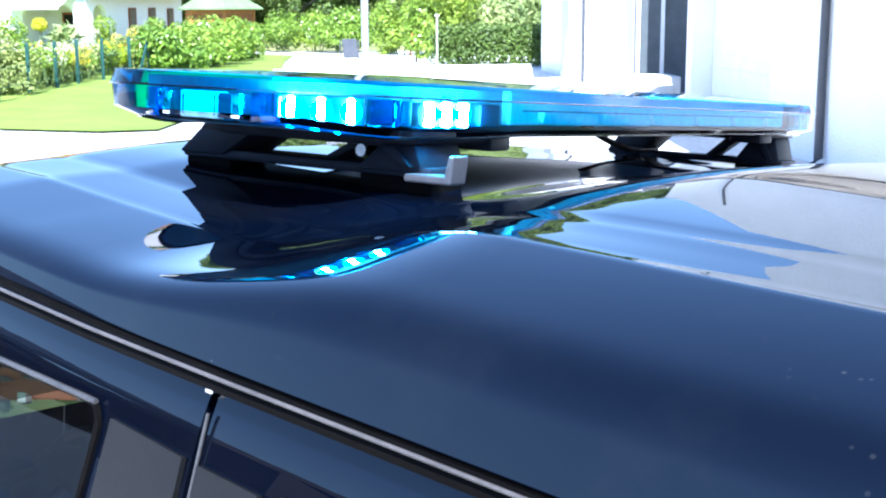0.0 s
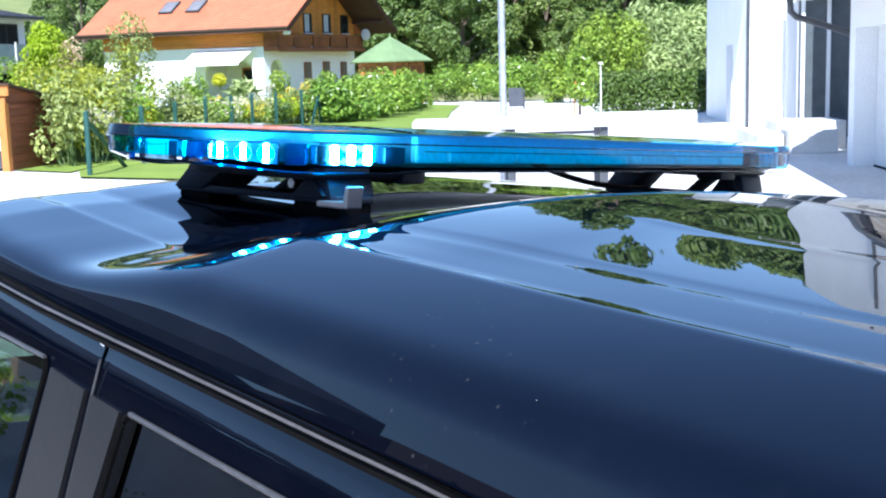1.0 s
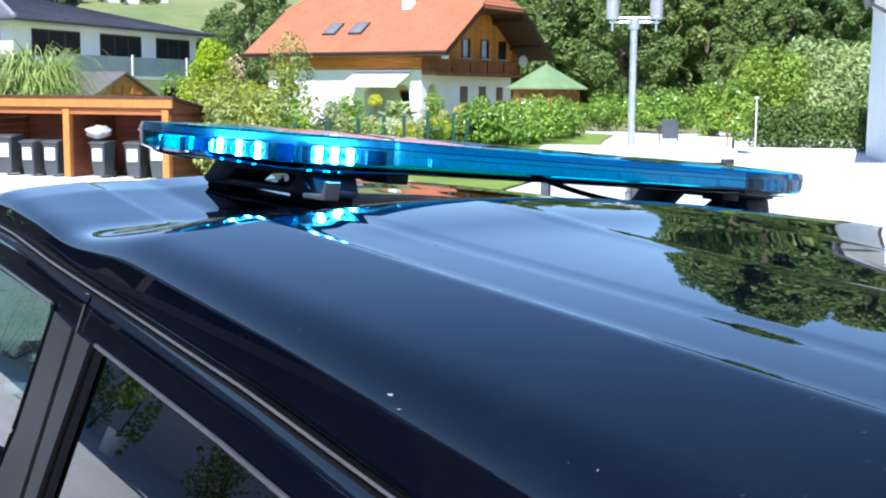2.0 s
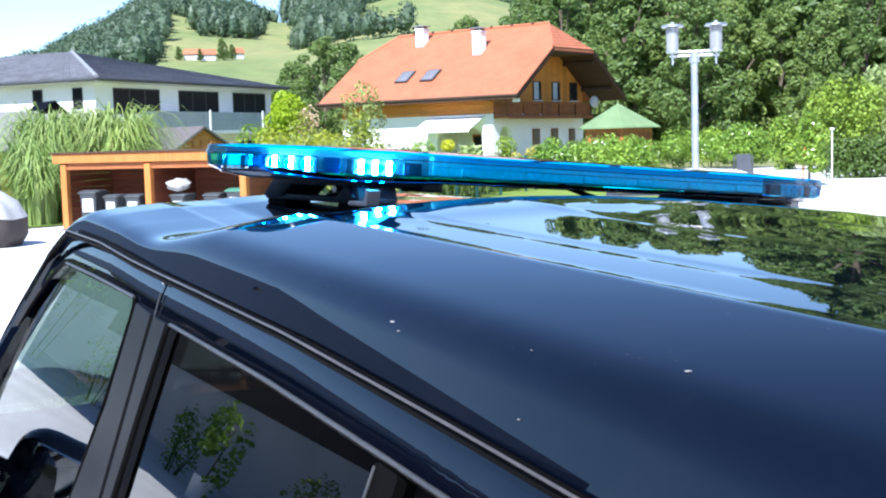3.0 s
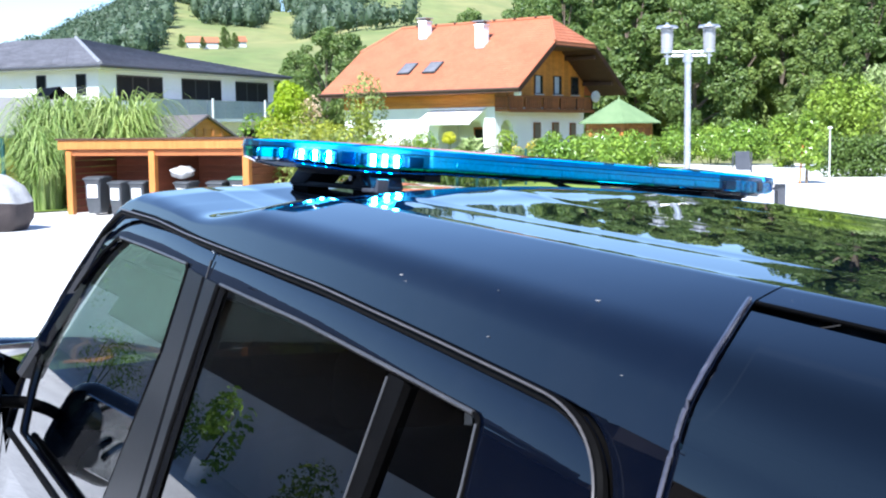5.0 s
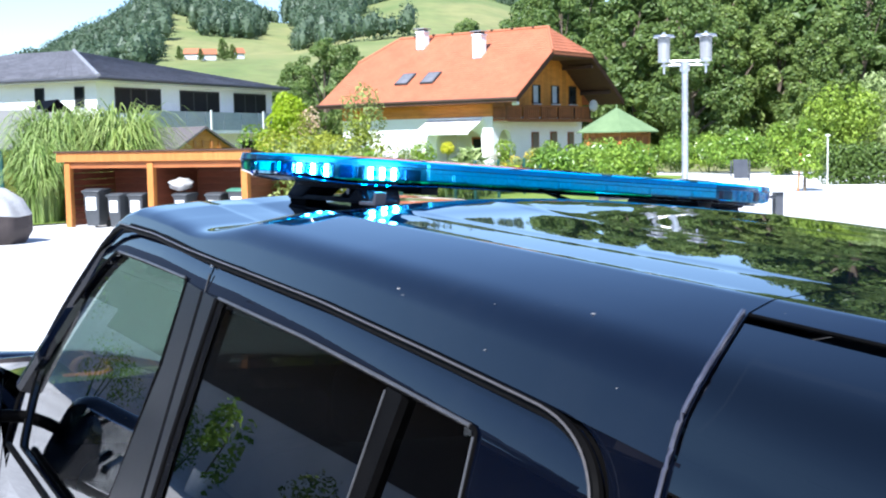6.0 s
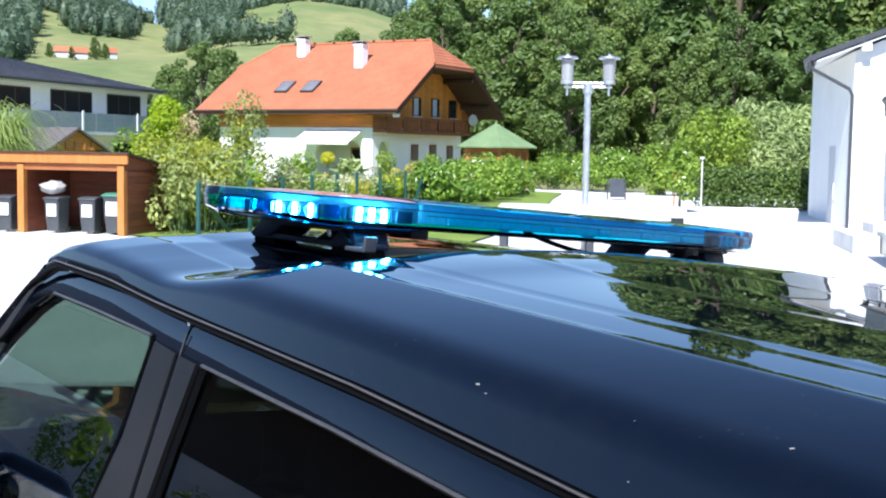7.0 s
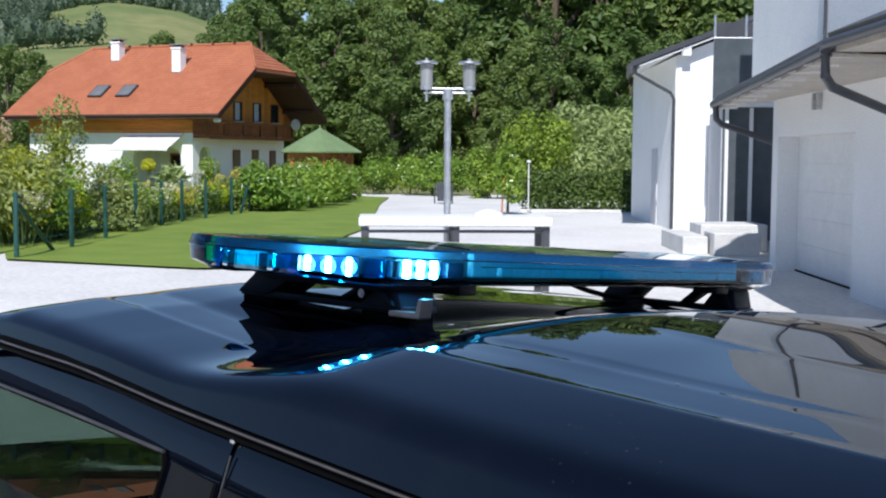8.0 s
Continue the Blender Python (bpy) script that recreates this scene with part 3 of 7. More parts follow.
for i in range(42):
    v0, v1 = 1.2 + (HW - 2.4) * i / 42, 1.2 + (HW - 2.4) * (i + 0.94) / 42
    mid = (v0 + v1) / 2
    top = EAVE + pitch * (half - abs(mid - half)) - 0.28
    part("board", box(GU, v0, FLOOR1 + 0.02, GU + 0.03, v1, min(top, HIPZ - 0.1)), ORANGE_WOOD, house)
for i in range(9):
    z0 = FLOOR1 + 0.03 + 1.22 * i / 9
    part("board", box(1.0, 1.165, z0, GU, 1.195, z0 + 0.126), ORANGE_WOOD, house)
for fr in (0, 1):
    vv = (lambda v: v) if fr == 0 else (lambda v: HW - v)
    pts = [(0, vv(0), EAVE), (HL, vv(0), EAVE), (HL, vv(half - hv), HIPZ), (HL - hip_in, vv(half), RIDGE), (hip_in, vv(half), RIDGE), (0, vv(half - hv), HIPZ)]
    roof_slab(house, pts, 0.22, RED_TILE, "roof", "orange clay tile roof")
for e in (HL, 0):
    d = -1 if e else 1
    roof_slab(house, [(e, half - hv, HIPZ), (e, half + hv, HIPZ), (e + d * hip_in, half, RIDGE)], 0.2, RED_TILE, "half_hip")
    tile_rows(house, (e, half - hv, HIPZ), (e, half + hv, HIPZ), (e + d * hip_in, half + 0.02, RIDGE), (e + d * hip_in, half - 0.02, RIDGE), 8, 14, RED_TILE)
    part("hip_cap", tube([(e + d * hip_in, half, RIDGE + 0.03), (e, half - hv, HIPZ + 0.03)], 0.09, 8), RED_TILE, house)
tile_rows(house, (0.02, 0, EAVE), (HL - 0.02, 0, EAVE), (HL - 0.02, half - hv, HIPZ), (0.02, half - hv, HIPZ), 20, 56, RED_TILE, lift=0.016)
tile_rows(house, (0.02, half - hv, HIPZ), (HL - 0.02, half - hv, HIPZ), (HL - hip_in, half, RIDGE), (hip_in, half, RIDGE), 10, 56, RED_TILE, lift=0.016)
part("ridge_cap", tube([(hip_in, half, RIDGE + 0.03), (HL - hip_in, half, RIDGE + 0.03)], 0.10, 8), RED_TILE, house)
part("verge_board", box(-0.05, -0.06, EAVE - 0.26, HL + 0.05, 0.0, EAVE - 0.05), DARK_EAVE, house)
part("gutter", tube([(-0.1, -0.10, EAVE - 0.06), (HL + 0.1, -0.10, EAVE - 0.06)], 0.07, 8), DARK_EAVE, house)
for s in (0, 1):
    vv = (lambda v: v) if s == 0 else (lambda v: HW - v)
    p, q = Vector((HL, vv(0), EAVE)), Vector((HL, vv(half - hv), HIPZ))
    own = bmesh.new()
    a = [own.verts.new(v) for v in (p + Vector((0.04, 0, 0.02)), q + Vector((0.04, 0, 0.02)), q + Vector((0.04, 0, -0.34)), p + Vector((0.04, 0, -0.34)))]
    own.faces.new(a)
    bmesh.ops.solidify(own, geom=own.faces[:], thickness=0.05)
    part("barge_board", own, DARK_EAVE, house)
part("soffit", box(1.0, 0.05, EAVE - 0.28, GU, 1.2, EAVE - 0.24), BROWN_WOOD, house)
# dark boarded underside of the deep gable overhang, with purlin ends
for s in (0, 1):
    vv = (lambda v: v) if s == 0 else (lambda v: HW - v)
    low = -0.235
    roof_slab(house, [(GU + 0.035, vv(0.06), EAVE + 0.04 + low), (HL - 0.02, vv(0.06), EAVE + 0.04 + low), (HL - 0.02, vv(half - hv), HIPZ + low), (GU + 0.035, vv(half - hv), HIPZ + low)], 0.05, DARK_EAVE, "gable_soffit", "dark boarded underside of the eaves")
roof_slab(house, [(GU + 0.035, half - hv, HIPZ - 0.235), (HL - 0.02, half - hv, HIPZ - 0.235), (HL - 0.02, half + hv, HIPZ - 0.235), (GU + 0.035, half + hv, HIPZ - 0.235)], 0.05, DARK_EAVE, "gable_soffit")
for pv in (1.35, 3.6, HW - 3.6, HW - 1.35):
    pz = EAVE + pitch * min(pv, HW - pv) - 0.32
    part("purlin", box(GU + 0.03, pv - 0.1, pz - 0.24, HL - 0.25, pv + 0.1, pz, 0.02), DARK_EAVE, house)
part("eave_box", box(HL - 0.45, 0.2, EAVE - 0.46, HL - 0.1, 0.5, EAVE - 0.24, 0.05, 2), WHITE_PAINT, house, "small white box under the eave corner")
for cu, cv, cz in ((4.42, 5.4, 9.02), (9.84, 4.1, 8.42)):
    ch = part("chimney", box(cu - 0.31, cv - 0.31, 6.3, cu + 0.31, cv + 0.31, cz, 0.02), WHITE_WALL, house, "white chimney with dark metal cap")
    part("chimney_collar", box(cu - 0.36, cv - 0.36, cz + 0.002, cu + 0.36, cv + 0.36, cz + 0.12, 0.02), WHITE_WALL, ch)
    part("chimney_neck", box(cu - 0.24, cv - 0.24, cz + 0.11, cu + 0.24, cv + 0.24, cz + 0.26), DARK_FRAME, ch)
    part("chimney_cap", box(cu - 0.42, cv - 0.42, cz + 0.25, cu + 0.42, cv + 0.42, cz + 0.31, 0.015), STEEL, ch)
    part("flashing", box(cu - 0.36, cv - 0.36, 6.3, cu + 0.36, cv + 0.36, EAVE + pitch * (cv - 0.36) + 0.06), DARK_FRAME, ch)
for i in range(7):
    part("ridge_vent", box(3.0 + 1.55 * i, half - 0.16, RIDGE + 0.06, 3.16 + 1.55 * i, half - 0.02, RIDGE + 0.16, 0.02), DARK_EAVE, house)
slope = math.degrees(math.atan(pitch))
for su in (5.6, 7.6):
    sv = 2.0
    sk = part("skylight", box(-0.50, -0.62, -0.02, 0.50, 0.62, 0.07, 0.02), DARK_FRAME, house, "roof window")
    sk.matrix_local = Matrix.Translation((su, sv, EAVE + sv * pitch + 0.08)) @ pose(0, 0, 0, slope, 0, 0)
    part("pane", box(-0.42, -0.53, 0.065, 0.42, 0.53, 0.078), SKY_GLASS, sk)
for v, pale in ((5.98, True), (8.2, True), (10.35, False)):
    w = window_unit(house, GU + 0.06, v, 4.78, 0.92, 1.16, "u+", DARK_EAVE)
    if pale:
        # pale sheet just in front of the pane, over its left part
        part("pale_sheet", box(-0.40, -0.046, -0.52, 0.12, -0.038, 0.52), PALE_SHEET, w, "pale sheet over part of the pane")
for v, top, w in ((5.82, 2.45, 0.80), (8.0, 2.46, 0.78), (10.12, 2.42, 0.72)):
    gw = window_unit(house, GU + 0.04, v, top - 0.62, w, 1.24, "u+", BROWN_WOOD)
    # brown sheet over the pane stands in for what the glass reflects
    part("pane_reflection", box(-w / 2 + 0.08, -0.046, -0.5, w / 2 - 0.08, -0.038, 0.54), BROWN_REFLECTION, gw, "brown sheet painting the reflection in the pane")
BALU = GU + 0.98
bal = part("balcony", box(GU, 1.25, FLOOR1 - 0.28, BALU + 0.05, HW - 1.7, FLOOR1 - 0.14), BROWN_WOOD, house, "timber balcony with boarded rail")
for i in range(44):
    v0 = 1.25 + (HW - 2.95) * i / 44
    if i % 9 == 7:
        continue
    part("baluster", box(BALU, v0, FLOOR1 - 0.12, BALU + 0.03, v0 + 0.175, FLOOR1 + 0.56), BALCONY_WOOD, bal)
for i in range(6):
    v0 = 1.25 + (HW - 3.05) * i / 5
    part("post", box(BALU - 0.09, v0, FLOOR1 - 0.14, BALU - 0.002, v0 + 0.1, FLOOR1 + 0.57), DARK_EAVE, bal)
part("handrail", box(BALU - 0.10, 1.2, FLOOR1 + 0.57, BALU + 0.08, HW - 1.65, FLOOR1 + 0.66, 0.01), BALCONY_WOOD, bal)
part("fascia", box(BALU + 0.052, 1.22, FLOOR1 - 0.34, BALU + 0.09, HW - 1.67, FLOOR1 - 0.13), BALCONY_WOOD, bal)
for k in range(6):
    part("baluster", box(GU + 0.03 + 0.155 * k, 1.22, FLOOR1 - 0.12, GU + 0.16 + 0.155 * k, 1.248, FLOOR1 + 0.56), BALCONY_WOOD, bal)
aw = part("awning", prism([(-0.4, 2.46), (1.16, 3.24), (1.16, 3.27), (-0.4, 2.49)], (8.0, 12.1), "x"), WHITE_PAINT, house, "pale extended fabric awning")
part("awning_front_rail", box(8.0, -0.45, 2.34, 12.1, -0.39, 2.50, 0.02), WHITE_PAINT, aw)
part("awning_cassette", box(7.95, 1.02, 3.24, 12.15, 1.17, 3.37, 0.03), WHITE_PAINT, aw)
for u in (8.4, 11.7):
    part("awning_arm", tube([(u, 1.18, 3.0), (u + 0.35, 0.4, 2.72), (u, -0.36, 2.42)], 0.022, 6), STEEL, aw)
dish = bmesh.new()
bmesh.ops.create_uvsphere(dish, u_segments=16, v_segments=8, radius=0.38)
for v in dish.verts:
    v.co.y = -abs(v.co.y) * 0.25
part("satellite_dish", smooth(dish), WHITE_PAINT, house, "white satellite dish", Matrix.Translation((GU + 1.35, HW - 2.0, 4.08)) @ pose(0, 0, 0, 0, 0, 70))

# garden pavilion
GAZ = Vector((-54.8, 40.2, 0))
gaz = thing("garden_pavilion", Matrix.Translation(GAZ) @ pose(0, 0, 0, 0, 0, 30), "timber garden pavilion with green pyramid roof", "pavilion")
N6 = 6
for k in range(N6):
    a0, a1 = 2 * math.pi * k / N6, 2 * math.pi * (k + 1) / N6
    p0, p1 = (2.55 * math.cos(a0), 2.55 * math.sin(a0), 2.36), (2.55 * math.cos(a1), 2.55 * math.sin(a1), 2.36)
    roof_slab(gaz, [p0, p1, (0, 0, 3.72)], 0.07, GREEN_ROOF, "roof_panel")
    q0, q1 = Vector((1.95 * math.cos(a0), 1.95 * math.sin(a0), 0)), Vector((1.95 * math.cos(a1), 1.95 * math.sin(a1), 0))
    part("post", box(q0.x - 0.08, q0.y - 0.08, 0, q0.x + 0.08, q0.y + 0.08, 2.35), BEAM_WOOD, gaz)
    mid, ang = (q0 + q1) / 2, math.degrees(math.atan2((q1 - q0).y, (q1 - q0).x))
    m = Matrix.Translation(mid) @ pose(0, 0, 0, 0, 0, ang)
    part("rail_panel", box(-0.92, -0.03, 0.1, 0.92, 0.03, 1.0), BROWN_WOOD, gaz, "", m)
    part("lattice", box(-0.92, -0.02, 1.0, 0.92, 0.02, 2.05), BROWN_WOOD, gaz, "", m)
    for s in (-0.5, 0.0, 0.5):
        part("mullion", box(s - 0.04, -0.05, 1.0, s + 0.04, 0.05, 2.25), BEAM_WOOD, gaz, "", m)
    part("head_beam", box(-0.98, -0.05, 2.05, 0.98, 0.05, 2.3), BEAM_WOOD, gaz, "", m)
part("finial", tube([(0, 0, 3.68), (0, 0, 3.9)], [0.06, 0.02], 8), GREEN_ROOF, gaz)

# apartment house with hipped grey roof
APT = Vector((-68.25, 14.03, 0))
adir = Vector((-80.4, 29.33, 0)) - APT
apt = thing("apartment_house", Matrix.Translation(APT) @ pose(0, 0, 0, 0, 0, math.degrees(math.atan2(adir.y, adir.x))), "white two-storey apartment house with grey hipped roof and glass balconies", "house")
PALE_RIDGE = surface("pale_ridge_tiles", (0.20, 0.20, 0.21), (0.28, 0.28, 0.29), 2, 20, 0.6, 0.2, 0.01)
AL, AW, AE, AT = 21.0, 26.0, 6.0, 8.5
wall_box("wall", 0.9, 0.9, -0.3, AL - 0.9, AW - 0.9, AE - 0.05, WHITE_WALL, apt)
AP, AQ = (AL / 2, AL / 2, AT), (AL / 2, AW - AL / 2, AT)
for pts in ([(0, 0, AE), (AL, 0, AE), AP], [(0, 0, AE), AP, AQ, (0, AW, AE)], [(AL, 0, AE), (AL, AW, AE), AQ, AP], [(0, AW, AE), AQ, (AL, AW, AE)]):
    roof_slab(apt, pts, 0.18, GREY_TILE, "roof", "dark grey tiled hipped roof")
tile_rows(apt, (0.05, 0, AE), (AL - 0.05, 0, AE), (AL / 2 + 0.1, AL / 2, AT), (AL / 2 - 0.1, AL / 2, AT), 34, 40, GREY_TILE, lift=0.05)
tile_rows(apt, (0, AW, AE), (0, 0.05, AE), (AL / 2, AL / 2, AT), (AL / 2, AW - AL / 2, AT), 26, 44, GREY_TILE, lift=0.11)
part("ridge_tiles", tube([(0, 0, AE + 0.05), (AL / 2, AL / 2, AT + 0.05)], 0.13, 8), PALE_RIDGE, apt)
part("gutter", tube([(-0.05, AW, AE - 0.08), (-0.05, -0.05, AE - 0.08), (AL, -0.05, AE - 0.08)], 0.09, 8), ANTHRACITE, apt)
part("soffit", box(0.06, 0.06, AE - 0.22, AL - 0.06, AW - 0.06, AE - 0.16), GREY_WALL, apt)
for u0, u1 in ((2.5, 6.94), (8.93, 13.35), (15.1, 19.2)):
    # flat dark sheet on the wall; the opening's shade is its colour
    lo = part("loggia", box(u0, 0.86, 4.0, u1, 0.90, 5.52), DARK_FRAME, apt, "dark sheet standing in for the shade of a balcony opening")
    for k in range(3):
        w = (u1 - u0) / 3
        part("pane", box(u0 + k * w + 0.08, 0.845, 4.05, u0 + (k + 1) * w - 0.08, 0.855, 5.42), SHADE_GLASS, lo)
gal = part("balcony", box(3.4, -0.5, 2.75, AL - 0.9, 0.9, 2.95), WHITE_WALL, apt, "balcony with frosted glass rail")
for k in range(8):
    u0 = 3.4 + k * (AL - 4.3) / 8
    part("glass_panel", box(u0 + 0.03, -0.50, 2.95, u0 + (AL - 4.3) / 8 - 0.03, -0.46, 4.12), BALCONY_GLASS, gal)
for u0 in (10.3, 16.6):
    part("white_post", box(u0 - 0.08, -0.56, 2.9, u0 + 0.08, -0.50, 4.25), WHITE_PAINT, gal)
for v0 in (2.13, 5.08):
    window_unit(apt, 0.88, v0, 4.9, 0.72, 1.25, "u-")
for u0 in (5, 11, 17):
    window_unit(apt, u0, 0.86, 1.3, 2.2, 1.9, "v-", DARK_FRAME, 2)

# low roof in front of the apartment house
lodge = thing("neighbour_house", Matrix.Translation((-41.7, 3.2, 0)) @ pose(0, 0, 0, 0, 0, 96.5), "low yellow house with pale grey roof and dark gable", "house")
wall_box("wall", -6.5, 0.7, -0.2, 5.2, 12, 2.05, surface("yellow_boarding", (0.62, 0.36, 0.06), (0.74, 0.46, 0.10), 1, 20, 0.7, 0.2, 0.01, (1, 1, 6)), lodge)
PALE_TILE = surface("pale_grey_sheet_roof", (0.20, 0.185, 0.175), (0.26, 0.24, 0.23), 0.8, 14, 0.6, 0.2, 0.01)
roof_slab(lodge, [(-7.0, 0, 1.98), (5.7, 0, 2.06), (5.9, 6.4, 3.55), (-7.0, 6.4, 3.5)], 0.12, PALE_TILE)
roof_slab(lodge, [(-7.0, 12.8, 2.0), (5.7, 12.8, 2.06), (5.9, 6.4, 3.55), (-7.0, 6.4, 3.5)], 0.12, PALE_TILE)
part("gable", prism([(0.9, 2.0), (11.9, 2.0), (6.4, 3.4)], (5.1, 5.4), "x"), ANTHRACITE, lodge)
part("dormer", prism([(4.6, 3.2), (5.5, 3.95), (6.3, 3.2)], (5.9, 8.4), "y"), RUBBER, lodge, "dark gabled dormer")
part("gutter", tube([(-7.0, -0.05, 1.92), (5.7, -0.05, 2.0)], 0.05, 8), ANTHRACITE, lodge)

HUT_ROOF = surface("brown_grey_felt", (0.10, 0.088, 0.085), (0.145, 0.128, 0.122), 1.5, 20, 0.9, 0.3, 0.01, spec=0.15)
hut = thing("garden_hut", Matrix.Translation((-44.4, 12.5, 0)) @ pose(0, 0, 0, 0, 0, 110), "orange timber garden hut with grey pitched roof", "hut")
wall_box("wall", -0.8, 0, -0.1, 1.2, 4, 2.0, ORANGE_WOOD, hut)
roof_slab(hut, [(-1.5, -0.35, 1.75), (-1.5, 4.4, 1.75), (0.2, 4.4, 2.75), (0.2, -0.35, 2.75)], 0.09, HUT_ROOF)
roof_slab(hut, [(1.9, -0.35, 1.75), (1.9, 4.4, 1.75), (0.2, 4.4, 2.75), (0.2, -0.35, 2.75)], 0.09, HUT_ROOF)
part("gable", prism([(-1.2, 1.9), (1.6, 1.9), (0.2, 2.68)], (-0.15, 0.0), "y"), ORANGE_WOOD, hut)
for k in range(5):
    part("slat", box(-0.7 + k * 0.4, -0.2, 1.9, -0.58 + k * 0.4, -0.16, 2.2), BEAM_WOOD, hut)

# ---------- bin store ----------
SL, SR = Vector((-29.0, 4.5, 0)), Vector((-25.0, 7.9, 0))
sdir = SR - SL
SLEN = sdir.length
store = thing("bin_store", Matrix.Translation(SL) @ pose(0, 0, 0, 0, 0, math.degrees(math.atan2(sdir.y, sdir.x))), "open-fronted red timber bin store with flat honey beam", "shed")
SD, SH = 2.0, 1.92
for u in (0.09, SLEN * 0.485, SLEN - 0.09):
    part("post", box(u - 0.085, -0.06, 0, u + 0.085, 0.10, SH - 0.30, 0.01), BEAM_WOOD, store)
part("front_beam", box(-0.18, -0.11, SH - 0.27, SLEN + 0.12, -0.03, SH - 0.03, 0.012), BEAM_WOOD, store, "honey coloured front beam")
part("lower_beam", box(0.0, -0.02, SH - 0.43, SLEN, 0.10, SH - 0.27, 0.008), BROWN_WOOD, store)
part("roof_sheet", prism([(-0.16, SH - 0.03), (SD + 0.1, SH - 0.40), (SD + 0.1, SH - 0.365), (-0.16, SH + 0.005)], (-0.22, SLEN + 0.18), "x"), DARK_EAVE, store)
for k in range(9):
    z0 = 0.05 + k * 0.165
    part("board", box(0.0, SD - 0.04, z0, SLEN, SD, z0 + 0.163), SHED_WOOD, store)
    for u0 in (0.0, SLEN - 0.04):
        if z0 < 1.4:
            part("board", box(u0, 0.1, z0, u0 + 0.04, SD - 0.05, z0 + 0.155), SHED_WOOD, store)
part("top_board", prism([(0.0, SH - 0.42), (SD, SH - 0.55), (SD, SH - 0.40), (0.0, SH - 0.06)], (SLEN - 0.04, SLEN), "x"), SHED_WOOD, store)
part("partition", box(SLEN * 0.485 - 0.03, 0.12, 0.02, SLEN * 0.485 + 0.03, SD - 0.05, 1.5), SHED_WOOD, store)
part("mid_post", box(SLEN * 0.3, SD - 0.12, 0, SLEN * 0.3 + 0.07, SD - 0.05, 1.5), SHED_WOOD, store)
part("floor_slab", box(-0.1, -0.1, -0.02, SLEN + 0.1, SD + 0.1, 0.02), CONCRETE, store)


def wheelie_bin(material, lid_mat):
    b = thing("wheelie_bin", Matrix.Identity(4), "dark plastic wheelie bin with white label under the store roof", "bin", "bins in the bin store")
    body = bmesh.new()
    rings = []
    for z, w, d in ((0.06, 0.40, 0.44), (0.5, 0.45, 0.51), (0.92, 0.49, 0.57), (0.96, 0.53, 0.61), (1.0, 0.53, 0.61)):
        rings.append([body.verts.new((sx * w / 2, sy * d / 2, z)) for sx, sy in ((-1, -1), (1, -1), (1, 1), (-1, 1))])
    for a, c in zip(rings, rings[1:]):
        for k in range(4):
            body.faces.new((a[k], a[(k + 1) % 4], c[(k + 1) % 4], c[k]))
    body.faces.new(rings[0][::-1])
    body.faces.new(rings[-1])
    bmesh.ops.bevel(body, geom=[e for e in body.edges if abs((e.verts[0].co - e.verts[1].co).z) > 0.02], offset=0.03, segments=2, affect="EDGES")
    part("body", smooth(body, 50), material, b)
    part("lid", smooth(prism([(-0.34, 1.0), (-0.33, 1.035), (-0.1, 1.085), (0.25, 1.085), (0.33, 1.05), (0.33, 1.0)], (-0.28, 0.28), "x", 0.012), 40), lid_mat, b)
    part("handle", tube([(-0.2, 0.33, 1.02), (-0.2, 0.38, 1.03), (0.2, 0.38, 1.03), (0.2, 0.33, 1.02)], 0.014, 6), material, b)
    part("label", box(-0.16, -0.288, 0.50, 0.16, -0.270, 0.86), WHITE_PAINT, b, "plain white sticker")
    for sx in (-1, 1):
        part("wheel", tube([(sx * 0.20 - 0.02, 0.24, 0.1), (sx * 0.20 + 0.02, 0.24, 0.1)], 0.1, 12), TYRE, b)
    return b


store_m = store.matrix_world.copy()
grey_bin = wheelie_bin(BIN_GREY, BIN_GREY)
green_bin = wheelie_bin(BIN_GREY, BIN_GREEN)
BIN_SIZE = Matrix.Scale(0.89, 4)
spots = [(0.82, 0.12, 4), (1.55, 0.06, -6), (2.09, 0.14, 3), (3.30, 0.28, -3), (4.15, 0.36, 5)]
grey_bin.matrix_world = store_m @ Matrix.Translation((spots[0][0], spots[0][1], 0.02)) @ pose(0, 0, 0, 0, 0, spots[0][2]) @ BIN_SIZE
for u, v, a in spots[1:]:
    copy_thing(grey_bin, store_m @ Matrix.Translation((u, v, 0.02)) @ pose(0, 0, 0, 0, 0, a) @ BIN_SIZE)
green_bin.matrix_world = store_m @ Matrix.Translation((4.84, 0.34, 0.02)) @ BIN_SIZE
tagged(green_bin, "dark wheelie bin with green lid and white label")
bagm = bmesh.new()
bmesh.ops.create_icosphere(bagm, subdivisions=3, radius=0.3)
for v in bagm.verts:
    v.co = Vector((v.co.x * 1.15, v.co.y * 0.95, v.co.z * 0.55)) * (0.9 + 0.34 * noise.noise(v.co * 6) + 0.12 * noise.noise(v.co * 17))
bag = tagged(obj("rubbish_bag", smooth(bagm, 80), COVER), "white rubbish bag lying on a wheelie bin", "bag")
bag.matrix_world = store_m @ Matrix.Translation((3.24, 0.26, 1.085))

# covered vehicle
cov = thing("covered_vehicle", Matrix.Translation((-25.65, 0.93, 0)) @ pose(0, 0, 0, 0, 0, 62), "low vehicle under a white and brown tarpaulin", "vehicle")


